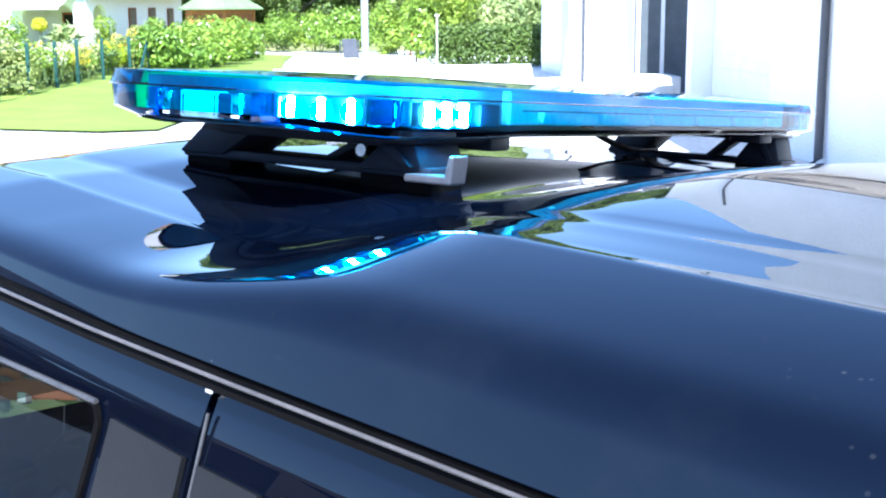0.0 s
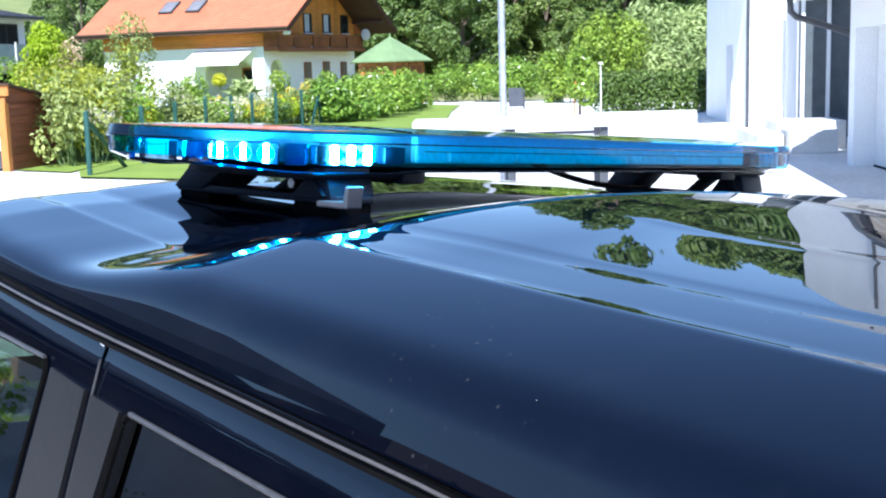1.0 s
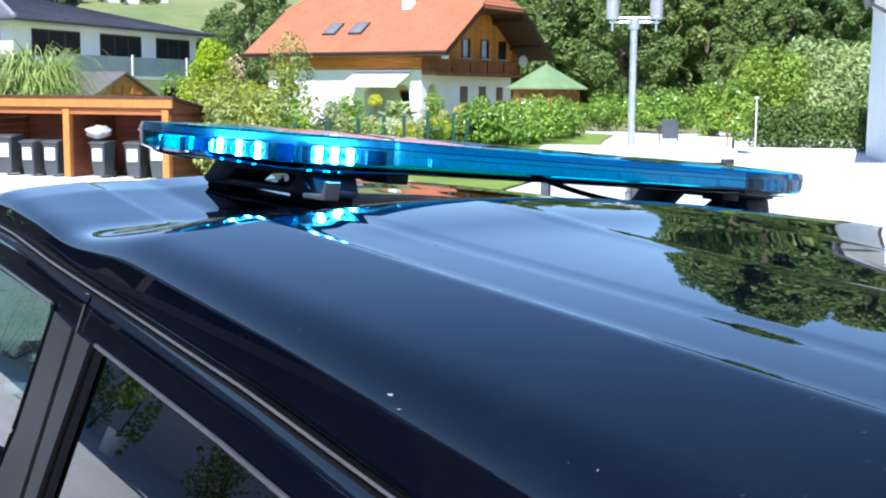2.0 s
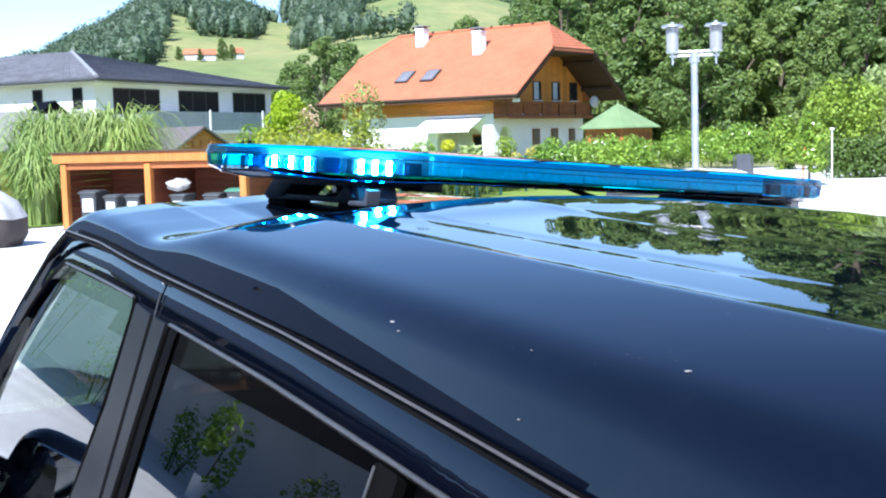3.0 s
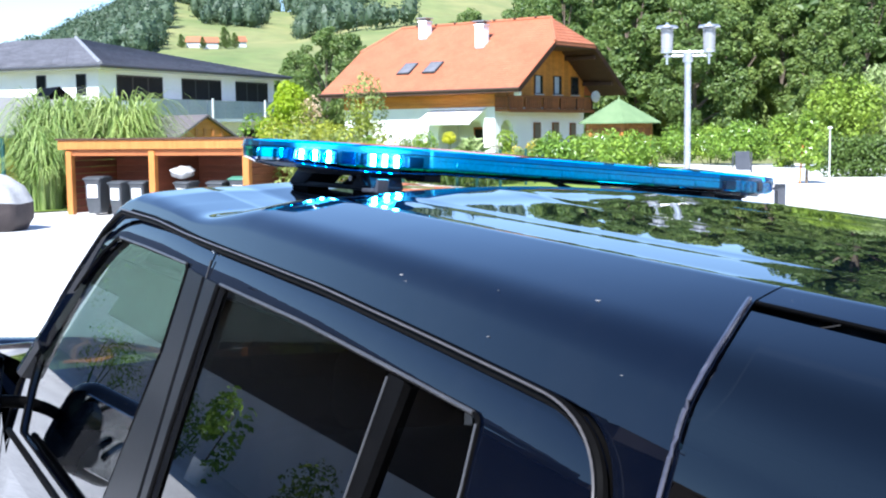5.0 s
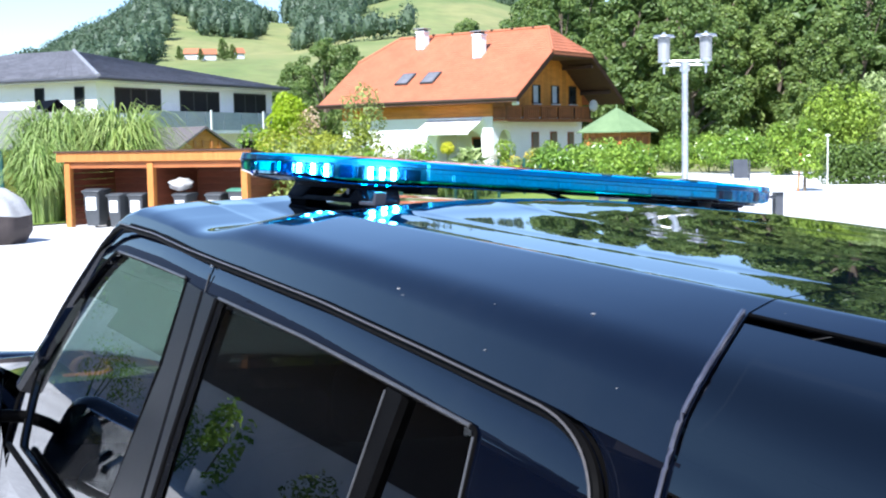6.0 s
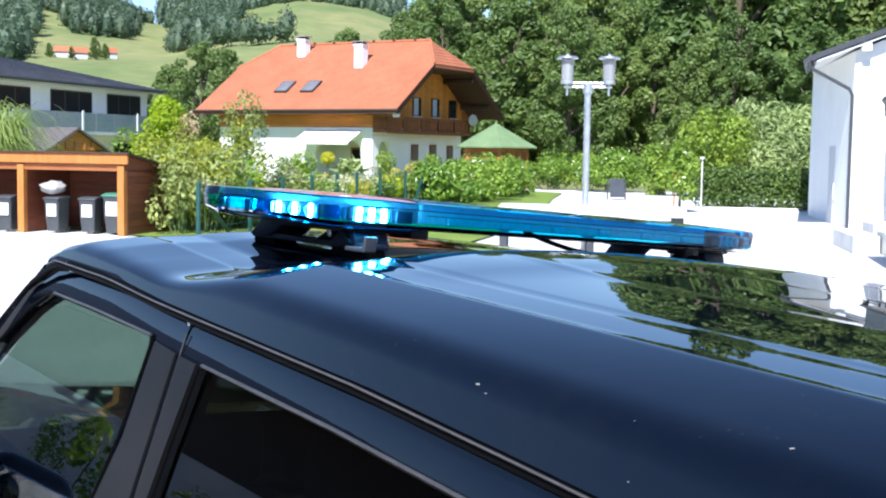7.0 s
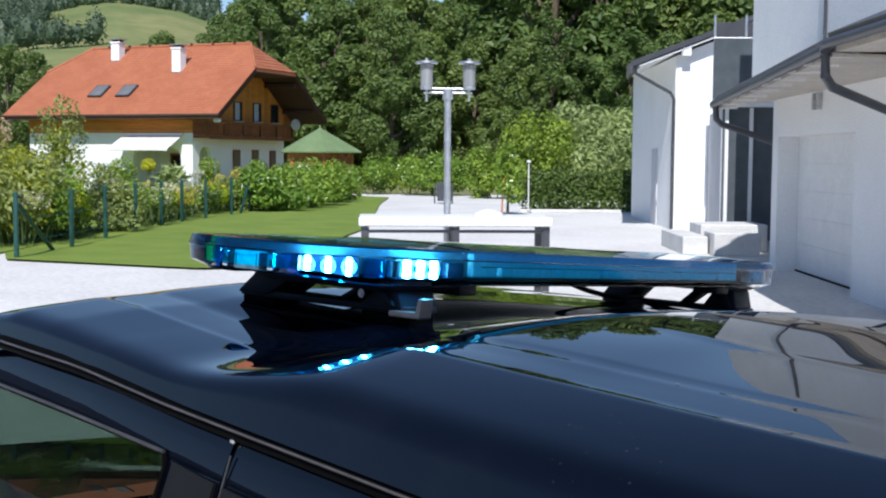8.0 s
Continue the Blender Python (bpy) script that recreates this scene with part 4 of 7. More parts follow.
def cover_fn(a, k, bulge=1.0):
    w = 0.03 * math.sin(a * 11) + 0.025 * math.sin(a * 5 + 1)
    rx, ry = 2.15, 1.02
    prof = ((0.0, 0.93), (0.25, 1.0), (0.6, 1.0), (0.92, 0.92), (1.15, 0.76), (1.30, 0.48), (1.36, 0.0))
    i = min(int(k), len(prof) - 2)
    t = k - i
    z = prof[i][0] * (1 - t) + prof[i + 1][0] * t
    s = (prof[i][1] * (1 - t) + prof[i + 1][1] * t) * (1 + w * 0.6)
    return Vector((rx * s * math.copysign(abs(math.cos(a)) ** 0.7, math.cos(a)), ry * s * math.copysign(abs(math.sin(a)) ** 0.8, math.sin(a)), z + 0.02 * math.sin(a * 7)))


turn = list(np.linspace(0, 2 * math.pi, 61))
part("cover_skirt", sheet(cover_fn, turn, [0, 0.5, 1, 1.5, 2.0]), COVER_DARK, cov)
part("cover", sheet(cover_fn, turn, [2.0, 2.5, 3, 3.5, 4, 4.5, 5, 5.5, 6]), COVER, cov)
part("hidden_body", smooth(box(-1.7, -0.7, 0.0, 1.7, 0.7, 0.7, 0.1, 2)), RUBBER, cov)

# ---------- fence ----------
fence = thing("garden_fence", Matrix.Identity(4), "green coated metal posts of a garden fence", "fence")
FP = [(-22.2, 8.5), (-24.22, 10.63), (-26.4, 12.55), (-28.5, 14.5), (-30.5, 16.4), (-31.9, 17.9), (-33.3, 19.6), (-34.9, 21.6), (-36.5, 23.4)]
for x, y in FP:
    part("post", tube([(x, y, -0.1), (x, y, 1.32), (x, y, 1.34)], [0.055, 0.055, 0.03], 8), FENCE_GREEN, fence)
part("brace", tube([(-22.2, 8.5, 1.15), (-23.6, 9.9, 0.05)], 0.045, 8), FENCE_GREEN, fence)
part("brace", tube([(-36.5, 23.4, 1.25), (-35.7, 22.5, 0.05)], 0.045, 8), FENCE_GREEN, fence)
for k in range(3):
    part("wire", tube([(x, y, 0.35 + 0.45 * k) for x, y in FP], 0.006, 4), FENCE_GREEN, fence)
# older corner post near the tall grass
side_fence = thing("corner_fence", Matrix.Identity(4), "green fence post with brace beside tall grass", "fence")
part("post", tube([(-31.2, 3.3, 0), (-31.2, 3.3, 1.95)], 0.06, 8), FENCE_GREEN, side_fence)
part("brace", tube([(-31.2, 3.3, 1.7), (-32.0, 2.1, 0.1)], 0.045, 8), FENCE_GREEN, side_fence)

# ---------- street lamp ----------
LAMP = Vector((-6.42, 5.66, 0))
lamp = thing("street_lamp", Matrix.Translation(LAMP) @ pose(0, 0, 0, 0, 0, 52), "steel street lamp with two glass cylinder lanterns", "street lamp")
part("pole", tube([(0, 0, -0.05), (0, 0, 1.2), (0, 0, 1.21), (0, 0, 2.66)], [0.045, 0.045, 0.030, 0.030], 14), STEEL, lamp)
part("collar", tube([(0, 0, 2.60), (0, 0, 2.69)], 0.045, 12), STEEL, lamp)
for dz in (0.0, 0.035):
    part("cross_arm", tube([(-0.21, 0, 2.655 + dz), (0.21, 0, 2.655 + dz)], 0.010, 8), STEEL, lamp)
LANTERN = surface("satin_lantern_metal", (0.5, 0.5, 0.5), (0.66, 0.66, 0.65), 12, 90, 0.3, 0.05, 0.003, metal=0.7)
for sx in (-1, 1):
    x = sx * 0.185
    lan = part("lantern", tube([(x, 0, 2.70), (x, 0, 2.90)], [0.052, 0.056], 16), surface("lantern_glass", (0.22, 0.225, 0.225), (0.32, 0.325, 0.325), 9, 60, 0.22, 0.05, 0.002, (1, 1, 0.05)) if sx < 0 else bpy.data.materials["lantern_glass"], lamp, "clear cylinder lantern with flat lid")
    part("lantern_lid", tube([(x, 0, 2.905), (x, 0, 2.925)], [0.10, 0.085], 18), STEEL, lan)
    part("lid_knob", tube([(x, 0, 2.925), (x, 0, 2.95)], 0.015, 8), STEEL, lan)
    part("inner_shade", tube([(x, 0, 2.74), (x, 0, 2.89)], [0.022, 0.034], 10), LANTERN, lan)
    part("lantern_base", tube([(x, 0, 2.685), (x, 0, 2.71)], 0.055, 16), STEEL, lan)
    part("stem_pin", tube([(x, 0, 2.58), (x, 0, 2.69)], 0.010, 8), STEEL, lan)

# white counter beside the lamp
stand = thing("counter_stand", Matrix.Translation((-6.1, 5.45, 0)) @ pose(0, 0, 0, 0, 0, 50.7), "white topped counter on dark steel legs beside the lamp", "counter")
part("top", box(-0.80, -0.25, 1.53, 0.80, 0.35, 1.605, 0.01), WHITE_PAINT, stand)
part("apron", box(-0.74, -0.20, 1.475, 0.74, -0.17, 1.50), ANTHRACITE, stand)
for x in (-0.75, 0.0, 0.75):
    for y in (-0.18, 0.28):
        part("leg", box(x - 0.03, y - 0.03, 0, x + 0.03, y + 0.03, 1.53), ANTHRACITE, stand)
tubm = tube([(0.3, 0.1, 1.605), (0.3, 0.1, 1.63), (0.3, 0.1, 1.66)], [0.13, 0.12, 0.03], 12)
tagged(obj("bowl", tubm, WHITE_PAINT, stand.matrix_world.copy()), "white upturned bowl on the counter top", "bowl")

# ---------- white house with garage ----------
WH_M = Matrix.Translation((1.4, -1.52, 0)) @ pose(0, 0, 0, 0, 0, 47.0)
wh = thing("white_house", WH_M, "white rendered house with garage wing and dark roof edges", "house")
part("gable_wall", prism([(6.3, -0.2), (14.7, -0.2), (14.7, 4.9), (10.5, 6.7), (6.3, 5.05)], (35.5, 44.0), "y"), WHITE_WALL, wh, "white gable wall")
part("plinth_niche", box(6.27, 38.4, 0, 6.31, 39.4, 2.4), GREY_WALL, wh)
roof_slab(wh, [(4.93, 35.05, 4.85), (10.7, 35.05, 7.08), (10.7, 44.4, 7.08), (6.2, 44.4, 5.2)], 0.16, ANTHRACITE, "roof", "dark roof edge")
roof_slab(wh, [(16.1, 35.05, 4.85), (10.7, 35.05, 7.08), (10.7, 44.4, 7.08), (16.1, 44.4, 4.85)], 0.16, ANTHRACITE, "roof")
roof_slab(wh, [(5.2, 35.1, 4.76), (10.7, 35.1, 6.89), (10.7, 44.3, 6.89), (6.3, 44.3, 5.06)], 0.05, WHITE_PAINT, "soffit")
for s, z in ((6.55, 5.15), (8.2, 5.78)):
    part("purlin_end", box(s - 0.12, 35.12, z - 0.12, s + 0.12, 35.5, z + 0.12), WHITE_PAINT, wh)
part("eave_gutter", tube([(4.90, 35.05, 4.73), (6.15, 44.4, 5.05)], 0.075, 8), ANTHRACITE, wh)
part("downpipe", tube([(5.08, 35.2, 4.73), (5.12, 35.25, 4.52), (6.15, 35.38, 3.98), (6.24, 35.4, 3.8), (6.24, 35.4, 0.0)], 0.05, 8), ANTHRACITE, wh)
# link with glazing
part("link_wall", box(8.2, 27.0, 0, 14, 35.5, 4.6), GREY_WALL, wh)
part("link_glass", box(6.50, 30.0, 0.1, 8.2, 30.05, 3.35), GREY_GLASS, wh)
part("link_return", prism([(6.48, 30.06), (7.30, 35.49), (7.38, 35.49), (6.56, 30.06)], (0.0, 3.35)), GREY_WALL, wh)
for s in (6.58, 7.18):
    part("link_post", box(s - 0.04, 29.9, 0, s + 0.04, 29.98, 3.35), WHITE_PAINT, wh)
part("link_canopy", box(6.38, 29.6, 3.36, 8.3, 31, 3.46), WHITE_PAINT, wh)
part("terrace_rail", box(6.16, 29.6, 3.55, 7.6, 29.65, 4.98), GREY_GLASS, wh, "grey glass terrace rail")
# flat anthracite sheet behind the rail, with no opening in it
part("terrace_dark_sheet", box(6.90, 33.0, 3.5, 8.2, 33.1, 5.74), ANTHRACITE, wh, "flat dark sheet behind the terrace")
for s in (6.2, 6.95):
    part("terrace_post", tube([(s, 29.72, 3.47), (s, 29.72, 5.55)], 0.03, 8), STEEL, wh)
part("terrace_handrail", tube([(6.16, 29.70, 5.0), (7.6, 29.70, 5.0)], 0.022, 8), STEEL, wh)
# garage wing
GX, GD0, GD1, GH = 6.0, 11.0, 23.3, 3.3
part("garage_wall", box(GX, 22.9, 0, GX + 6, GD1, GH), WHITE_WALL, wh)
part("garage_wall", box(GX, GD0, 0, GX + 0.4, 18.5, GH), WHITE_WALL, wh)
part("garage_lintel", box(GX, 18.5, 2.52, GX + 0.4, 22.9, GH), WHITE_WALL, wh)
gd = part("garage_door", box(GX + 0.40, 18.5, 0.0, GX + 0.46, 22.9, 2.52), WHITE_PAINT, wh, "white panelled garage door")
for k in range(5):
    part("door_panel", box(GX + 0.385, 18.53, 0.05 + k * 0.495, GX + 0.40, 22.87, 0.542 + k * 0.495, 0.002), WHITE_PAINT, gd)
part("door_seal", box(GX + 0.37, 18.5, 0.0, GX + 0.40, 22.9, 0.035), RUBBER, gd)
part("garage_back", box(GX + 0.46, GD0, 0, 13, 22.9, 3.2), GREY_WALL, wh)
roof_slab(wh, [(4.9, 23.2, 3.22), (4.42, 14.7, 3.50), (7.9, 14.7, 4.9), (7.9, 23.6, 4.7)], 0.10, GREY_TILE, "garage_roof", "dark tiled lean-to roof")
tile_rows(wh, (4.9, 23.2, 3.22), (4.42, 14.7, 3.50), (7.9, 14.7, 4.9), (7.9, 23.6, 4.7), 9, 28, GREY_TILE, lift=0.05)
roof_slab(wh, [(4.95, 23.2, 3.09), (4.47, 14.7, 3.37), (6.05, 14.7, 3.32), (6.05, 23.2, 3.25)], 0.04, surface("beige_soffit", (0.45, 0.40, 0.34), (0.55, 0.50, 0.43), 2, 20, 0.8, 0.1, 0.01), "soffit")
part("gutter", tube([(4.86, 23.3, 3.13), (4.38, 14.7, 3.41)], 0.07, 10), ANTHRACITE, wh)
for k in range(10):
    t = k / 9
    part("gutter_bracket", box(4.86 - 0.48 * t, 23.2 - 8.4 * t, 3.04 + 0.28 * t, 5.3 - 0.48 * t, 23.26 - 8.4 * t, 3.12 + 0.28 * t), WHITE_PAINT, wh)
part("downpipe", tube([(4.88, 23.2, 3.1), (4.9, 23.2, 2.85), (5.0, 23.2, 2.75), (5.98, 23.40, 2.45), (6.14, 23.46, 2.36), (6.17, 23.47, 2.2), (6.17, 23.47, 0)], 0.06, 10), ANTHRACITE, wh)
part("downpipe", tube([(4.40, 14.75, 3.38), (4.42, 14.8, 3.1), (4.55, 14.95, 2.98), (5.80, 16.1, 2.68), (5.92, 16.2, 2.58), (5.92, 16.2, 0.12), (5.80, 16.1, 0.03)], 0.06, 10), ANTHRACITE, wh)
part("near_roof", prism([(4.40, 3.50), (8.0, 5.0), (8.0, 5.09), (4.37, 3.59)], (9.0, 14.6), "y"), ANTHRACITE, wh)
part("near_soffit", box(4.5, 9.0, 3.38, 6.0, 14.69, 3.48), bpy.data.materials["beige_soffit"], wh)
part("near_gutter", tube([(4.36, 14.6, 3.47), (4.36, 9.0, 3.47)], 0.06, 10), ANTHRACITE, wh)
part("upper_wall", box(6.46, 9.0, 3.36, 13, 27.0, 7.5), WHITE_WALL, wh, "white upper storey set back")
part("conduit", tube([(6.42, 21.6, 3.9), (6.42, 21.6, 6.8)], 0.03, 6), ANTHRACITE, wh)
lampm = box(GX - 0.09, 20.2, 2.92, GX, 20.26, 3.2, 0.01)
box(GX - 0.09, 20.46, 2.92, GX, 20.52, 3.2, 0.01, bm=lampm)
box(GX - 0.06, 20.2, 3.02, GX, 20.5, 3.08, 0.0, bm=lampm)
part("wall_lamp", lampm, STEEL, wh, "small grey wall lamp")

for nm, b, lab in (("concrete_block", (5.55, 26.2, 0, 6.55, 27.3, 0.50), "pale concrete block on the yard"), ("concrete_slab", (4.95, 26.6, 0, 5.50, 29.4, 0.40), "long pale concrete slab on the yard"), ("concrete_slab", (5.5, 27.4, 0, 7.0, 28.8, 0.62), "pale concrete slab on the yard")):
    ob = tagged(obj(nm, box(*b, 0.02), CONCRETE, WH_M), lab, "block", "concrete pieces by the wall")

# ---------- garden plants ----------
R = random.Random(7)
# dense hedge by the white house
hb = [((s - 5.1, 0.0, z), (0.5, 0.5, 0.45)) for s in np.arange(2.9, 7.3, 0.35) for z in (0.4, 0.85, 1.2)]
bush("hedge", WH_M @ Matrix.Translation((5.1, 47.5, 0)), hb, 11000, 0.075, 3, BEECH_LEAF, "dense clipped green hedge along the yard", "hedge")
tagged(obj("hedge_kerb", box(2.4, 46.6, 0, 6.3, 46.8, 0.12, 0.02), CONCRETE, WH_M), "pale kerb under the hedge", "kerb", kind="structure")
# willow like bush and others behind
for i, (s, d, w, h, leaf) in enumerate(((6.9, 61, 4.4, 5.1, WILLOW_LEAF), (4.0, 60, 2.8, 4.3, LIME_SHRUB), (9.8, 66, 5, 5.0, BEECH_LEAF), (1.9, 62, 2.2, 2.9, HEDGE_LEAF), (-1.2, 66, 3.6, 2.3, HEDGE_LEAF))):
    p = WH_M @ Vector((s, d, 0))
    bush("shrub", Matrix.Translation(p), round_blobs(w, w, h, 16, 20 + i), 8000 if i == 0 else 5200, 0.10, 30 + i, leaf, "pale willow-like shrub before the wood" if i == 0 else "large loose green shrub before the wood", "shrub", "shrubs before the wood", 1.9 if i == 0 else 1.0)
tree("young_tree", Matrix.Translation(WH_M @ Vector((1.85, 44.2, 0))), 2.5, 1.4, 2600, 0.075, 5, HEDGE_LEAF, "young tree with pale trunk by the path", base=0.3, trunk=0.05)
stk = thing("plant_stake", Matrix.Translation(WH_M @ Vector((1.62, 43.9, 0))), "leaning wooden stake tied to a young tree", "stake")
part("stake", tube([(0, 0, 0), (0.06, 0, 0.9), (0.10, 0.02, 1.35)], [0.035, 0.03, 0.028], 7), BEAM_WOOD, stk)
part("tie", tube([(0.06, -0.03, 0.95), (-0.10, 0.1, 0.97)], 0.012, 6), WHITE_PAINT, stk)
post = thing("garden_lamp", Matrix.Translation(WH_M @ Vector((2.66, 45.2, 0))), "thin white garden lamp post", "lamp")
part("pole", tube([(0, 0, 0), (0, 0, 1.95)], 0.022, 8), WHITE_PAINT, post)
part("head", tube([(0, 0, 1.93), (0, 0, 1.99)], [0.09, 0.07], 12), WHITE_PAINT, post)
brd = thing("grey_board", Matrix.Translation((-38.9, 35.3, 0)) @ pose(0, 0, 0, 0, 0, 55), "grey sloping board on short legs beside the path", "board")
part("panel", prism([(-0.1, 0.15), (0.35, 0.95), (0.40, 0.93), (-0.05, 0.13)], (-0.32, 0.32), "x"), surface("blue_grey_board", (0.05, 0.055, 0.065), (0.075, 0.08, 0.09), 2, 30, 0.8, 0.1, 0.01, spec=0.1), brd)
for sx in (-0.4, 0.4):
    part("leg", box(sx - 0.03, 0.3, 0, sx + 0.03, 0.36, 0.9), ANTHRACITE, brd)

# laurel bushes in front of the pavilion and along the fence end
for i, (x, y, w, h) in enumerate(((-36.6, 24.4, 2.4, 1.55), (-38.2, 26.3, 2.8, 1.75), (-40.2, 28.7, 3.0, 1.8), (-42.6, 31.0, 3.0, 1.8), (-44.8, 33.3, 2.8, 1.7))):
    bush("laurel_bush", Matrix.Translation((x, y, 0)), round_blobs(w, w, h, 14, 40 + i), 3400, 0.10, 50 + i, HEDGE_LEAF, "glossy bright green laurel bush on the lawn edge", "bush", "laurel bushes", 1.2)
for i, (x, y, w, h) in enumerate(((-51.2, 41.3, 3.0, 2.3), (-50.4, 43.2, 3.0, 2.3), (-53.5, 38.5, 3.0, 2.0))):
    bush("clipped_shrub", Matrix.Translation((x, y, 0)), round_blobs(w, w, h, 14, 60 + i), 3000, 0.09, 70 + i, HEDGE_LEAF, "rounded green shrub beyond the lawn", "shrub", "rounded shrubs")
# mixed shrubs behind the fence
kinds = (GREY_LEAF, HEDGE_LEAF, BEECH_LEAF, LIME_LEAF, GREY_LEAF)
for i in range(17):
    t = i / 16
    x, y = -23.6 - 14.5 * t + R.uniform(-0.5, 0.5), 9.6 + 14.8 * t + R.uniform(0.3, 1.2)
    h = (2.3 if t < 0.22 else 1.25) * R.uniform(0.75, 1.1)
    bush("border_shrub", Matrix.Translation((x - 1.5, y - 0.6, 0)), round_blobs(1.7, 1.7, h, 10, 80 + i), 1000, 0.07, 90 + i, kinds[i % 5], "mixed garden shrub behind the green fence", "shrub", "border shrubs")
blooms = (WHITE_BLOOM, LIME_LEAF, YELLOW_BLOOM, HEDGE_LEAF, WHITE_BLOOM, GREY_LEAF)
for i in range(16):
    t = (i + 0.5) / 16
    x, y = -24.0 - 15.5 * t + R.uniform(-0.4, 0.4), 10.3 + 15.4 * t + R.uniform(0.5, 1.6)
    z = R.uniform(0.6, 1.25)
    bush("flowering_plant", Matrix.Translation((x - 0.9, y - 1.6, 0)), [((R.uniform(-0.4, 0.4), R.uniform(-0.4, 0.4), z * R.uniform(0.7, 1.2)), (0.22, 0.22, 0.18)) for _ in range(5)], 230, 0.045, 110 + i, blooms[i % 6], "garden plant in flower behind the fence", "flower", "flowering plants")
# garden between fence and house
for i, (x, y, h, w, leaf) in enumerate(((-42.6, 21.5, 2.05, 1.15, HEDGE_LEAF), (-42.7, 25.5, 2.08, 1.0, LIME_SHRUB), (-42.0, 26.6, 1.7, 1.0, GREY_LEAF), (-40.2, 26.2, 2.0, 1.1, HEDGE_LEAF), (-46.5, 22.8, 1.8, 1.3, BEECH_LEAF), (-52, 36.4, 2.0, 2.0, HEDGE_LEAF), (-50, 34.5, 1.8, 1.8, GREY_LEAF))):
    bush("garden_bush", Matrix.Translation((x, y, 0)), [((0, 0, h - w * 0.48), (w * 0.46, w * 0.46, w * 0.44)), ((0, 0, h * 0.35), (w * 0.34, w * 0.34, h * 0.34))] + round_blobs(w * 0.9, w * 0.9, h * 0.9, 7, 130 + i), 1700, 0.065, 140 + i, leaf, "round garden bush before the house", "bush", "garden bushes")
bush("yellow_topiary", Matrix.Translation((-42.2, 22.4, 0)), [((0, 0, 1.72), (0.29, 0.29, 0.26)), ((0.05, 0.05, 1.68), (0.22, 0.24, 0.22))], 620, 0.045, 151, YELLOW_TOPIARY, "yellow leaved small ball tree on a thin stem", "bush")
bush("pale_yucca", Matrix.Translation((-41.8, 23.2, 0)), [((0, 0, 1.15), (0.45, 0.45, 0.5)), ((0.1, 0, 0.7), (0.3, 0.3, 0.4))], 260, 0.16, 152, WILLOW_LEAF, "pale spiky plant before the terrace", "plant", "", 2.6)
FLOWERS = ((-38.8, 20.35, 1.0, YELLOW_BLOOM, "orange yellow"), (-41.3, 24.0, 1.3, WHITE_BLOOM, "white"), (-37.7, 22.3, 1.0, YELLOW_BLOOM, "yellow"), (-38.1, 23.45, 0.9, RED_BLOOM, "pink"), (-38.6, 22.9, 0.8, WHITE_BLOOM, "white"), (-39.4, 21.3, 0.75, GREY_LEAF, "lavender grey"))
for i, (x, y, z, bloom, tint) in enumerate(FLOWERS):
    rf = random.Random(300 + i)
    heads = [((rf.uniform(-0.3, 0.3), rf.uniform(-0.3, 0.3), z + rf.uniform(-0.12, 0.14)), (0.13, 0.13, 0.10)) for _ in range(6)]
    fl = bush("flowering_plant", Matrix.Translation((x, y, 0)), heads, 150, 0.045, 170 + i, bloom, tint + " flowers on a leafy garden plant", "flower", "flowering plants")
    me = leaves("foliage", round_blobs(0.9, 0.9, z * 0.95, 8, 180 + i), 420, 0.06, 190 + i)
    me.materials.append(HEDGE_LEAF if i % 2 else GREY_LEAF)
    fo = new("foliage", me)
    fo.parent = fl
# lime green tree and flowering shrubs behind the store
tree("lime_tree", Matrix.Translation((-35.6, 12.95, 0)), 3.5, 2.7, 8000, 0.075, 9, LIME_LEAF, "lime green young tree behind the bin store", base=0.3, trunk=0.06, lumps=24)
tree("slim_tree", Matrix.Translation((-29.1, 12.75, 0)), 3.55, 2.2, 3000, 0.055, 12, GREY_LEAF, "slender grey green young tree", base=0.15, trunk=0.04)
tree("slim_tree", Matrix.Translation((-28.1, 12.1, 0)), 2.7, 1.7, 2600, 0.05, 14, OLIVE_LEAF, "slender olive green young tree", base=0.12, trunk=0.04)
roses = bush("rose_bush", Matrix.Translation((-32.6, 12.5, 0)), round_blobs(1.3, 1.2, 3.1, 12, 163), 2000, 0.06, 164, OLIVE_LEAF, "tall rose bush with cream and pink flowers", "bush")
me = leaves("blossoms", [((0.05 * k - 0.2, 0.1 * (k % 3) - 0.1, 2.0 + 0.13 * k), (0.26, 0.26, 0.2)) for k in range(8)], 330, 0.055, 162)
me.materials.append(CREAM_BLOOM)
new("blossoms", me).parent = roses
for i, (x, y, w, h, leaf) in enumerate(((-27.5, 9.75, 1.5, 2.5, OLIVE_LEAF), (-26.2, 10.1, 1.6, 2.35, OLIVE_LEAF), (-27.0, 11.0, 1.7, 2.3, GREY_LEAF), (-28.6, 11.2, 1.7, 2.25, OLIVE_LEAF), (-29.6, 10.6, 1.5, 2.1, LIME_SHRUB))):
    bush("tall_shrub", Matrix.Translation((x, y, 0)), round_blobs(w, w, h, 14, 400 + i), 2600, 0.06, 410 + i, leaf, "dense olive green shrub behind the fence post", "shrub", "tall shrubs")
flowering = bush("white_flowering_shrub", Matrix.Translation((-30.4, 14.7, 0)), round_blobs(1.3, 1.2, 1.6, 12, 165), 1500, 0.06, 166, GREY_LEAF, "pale shrub covered in small white flowers", "shrub")
me = leaves("blossoms", round_blobs(1.35, 1.25, 1.65, 12, 165), 380, 0.05, 168)
me.materials.append(WHITE_BLOOM)
new("blossoms", me).parent = flowering
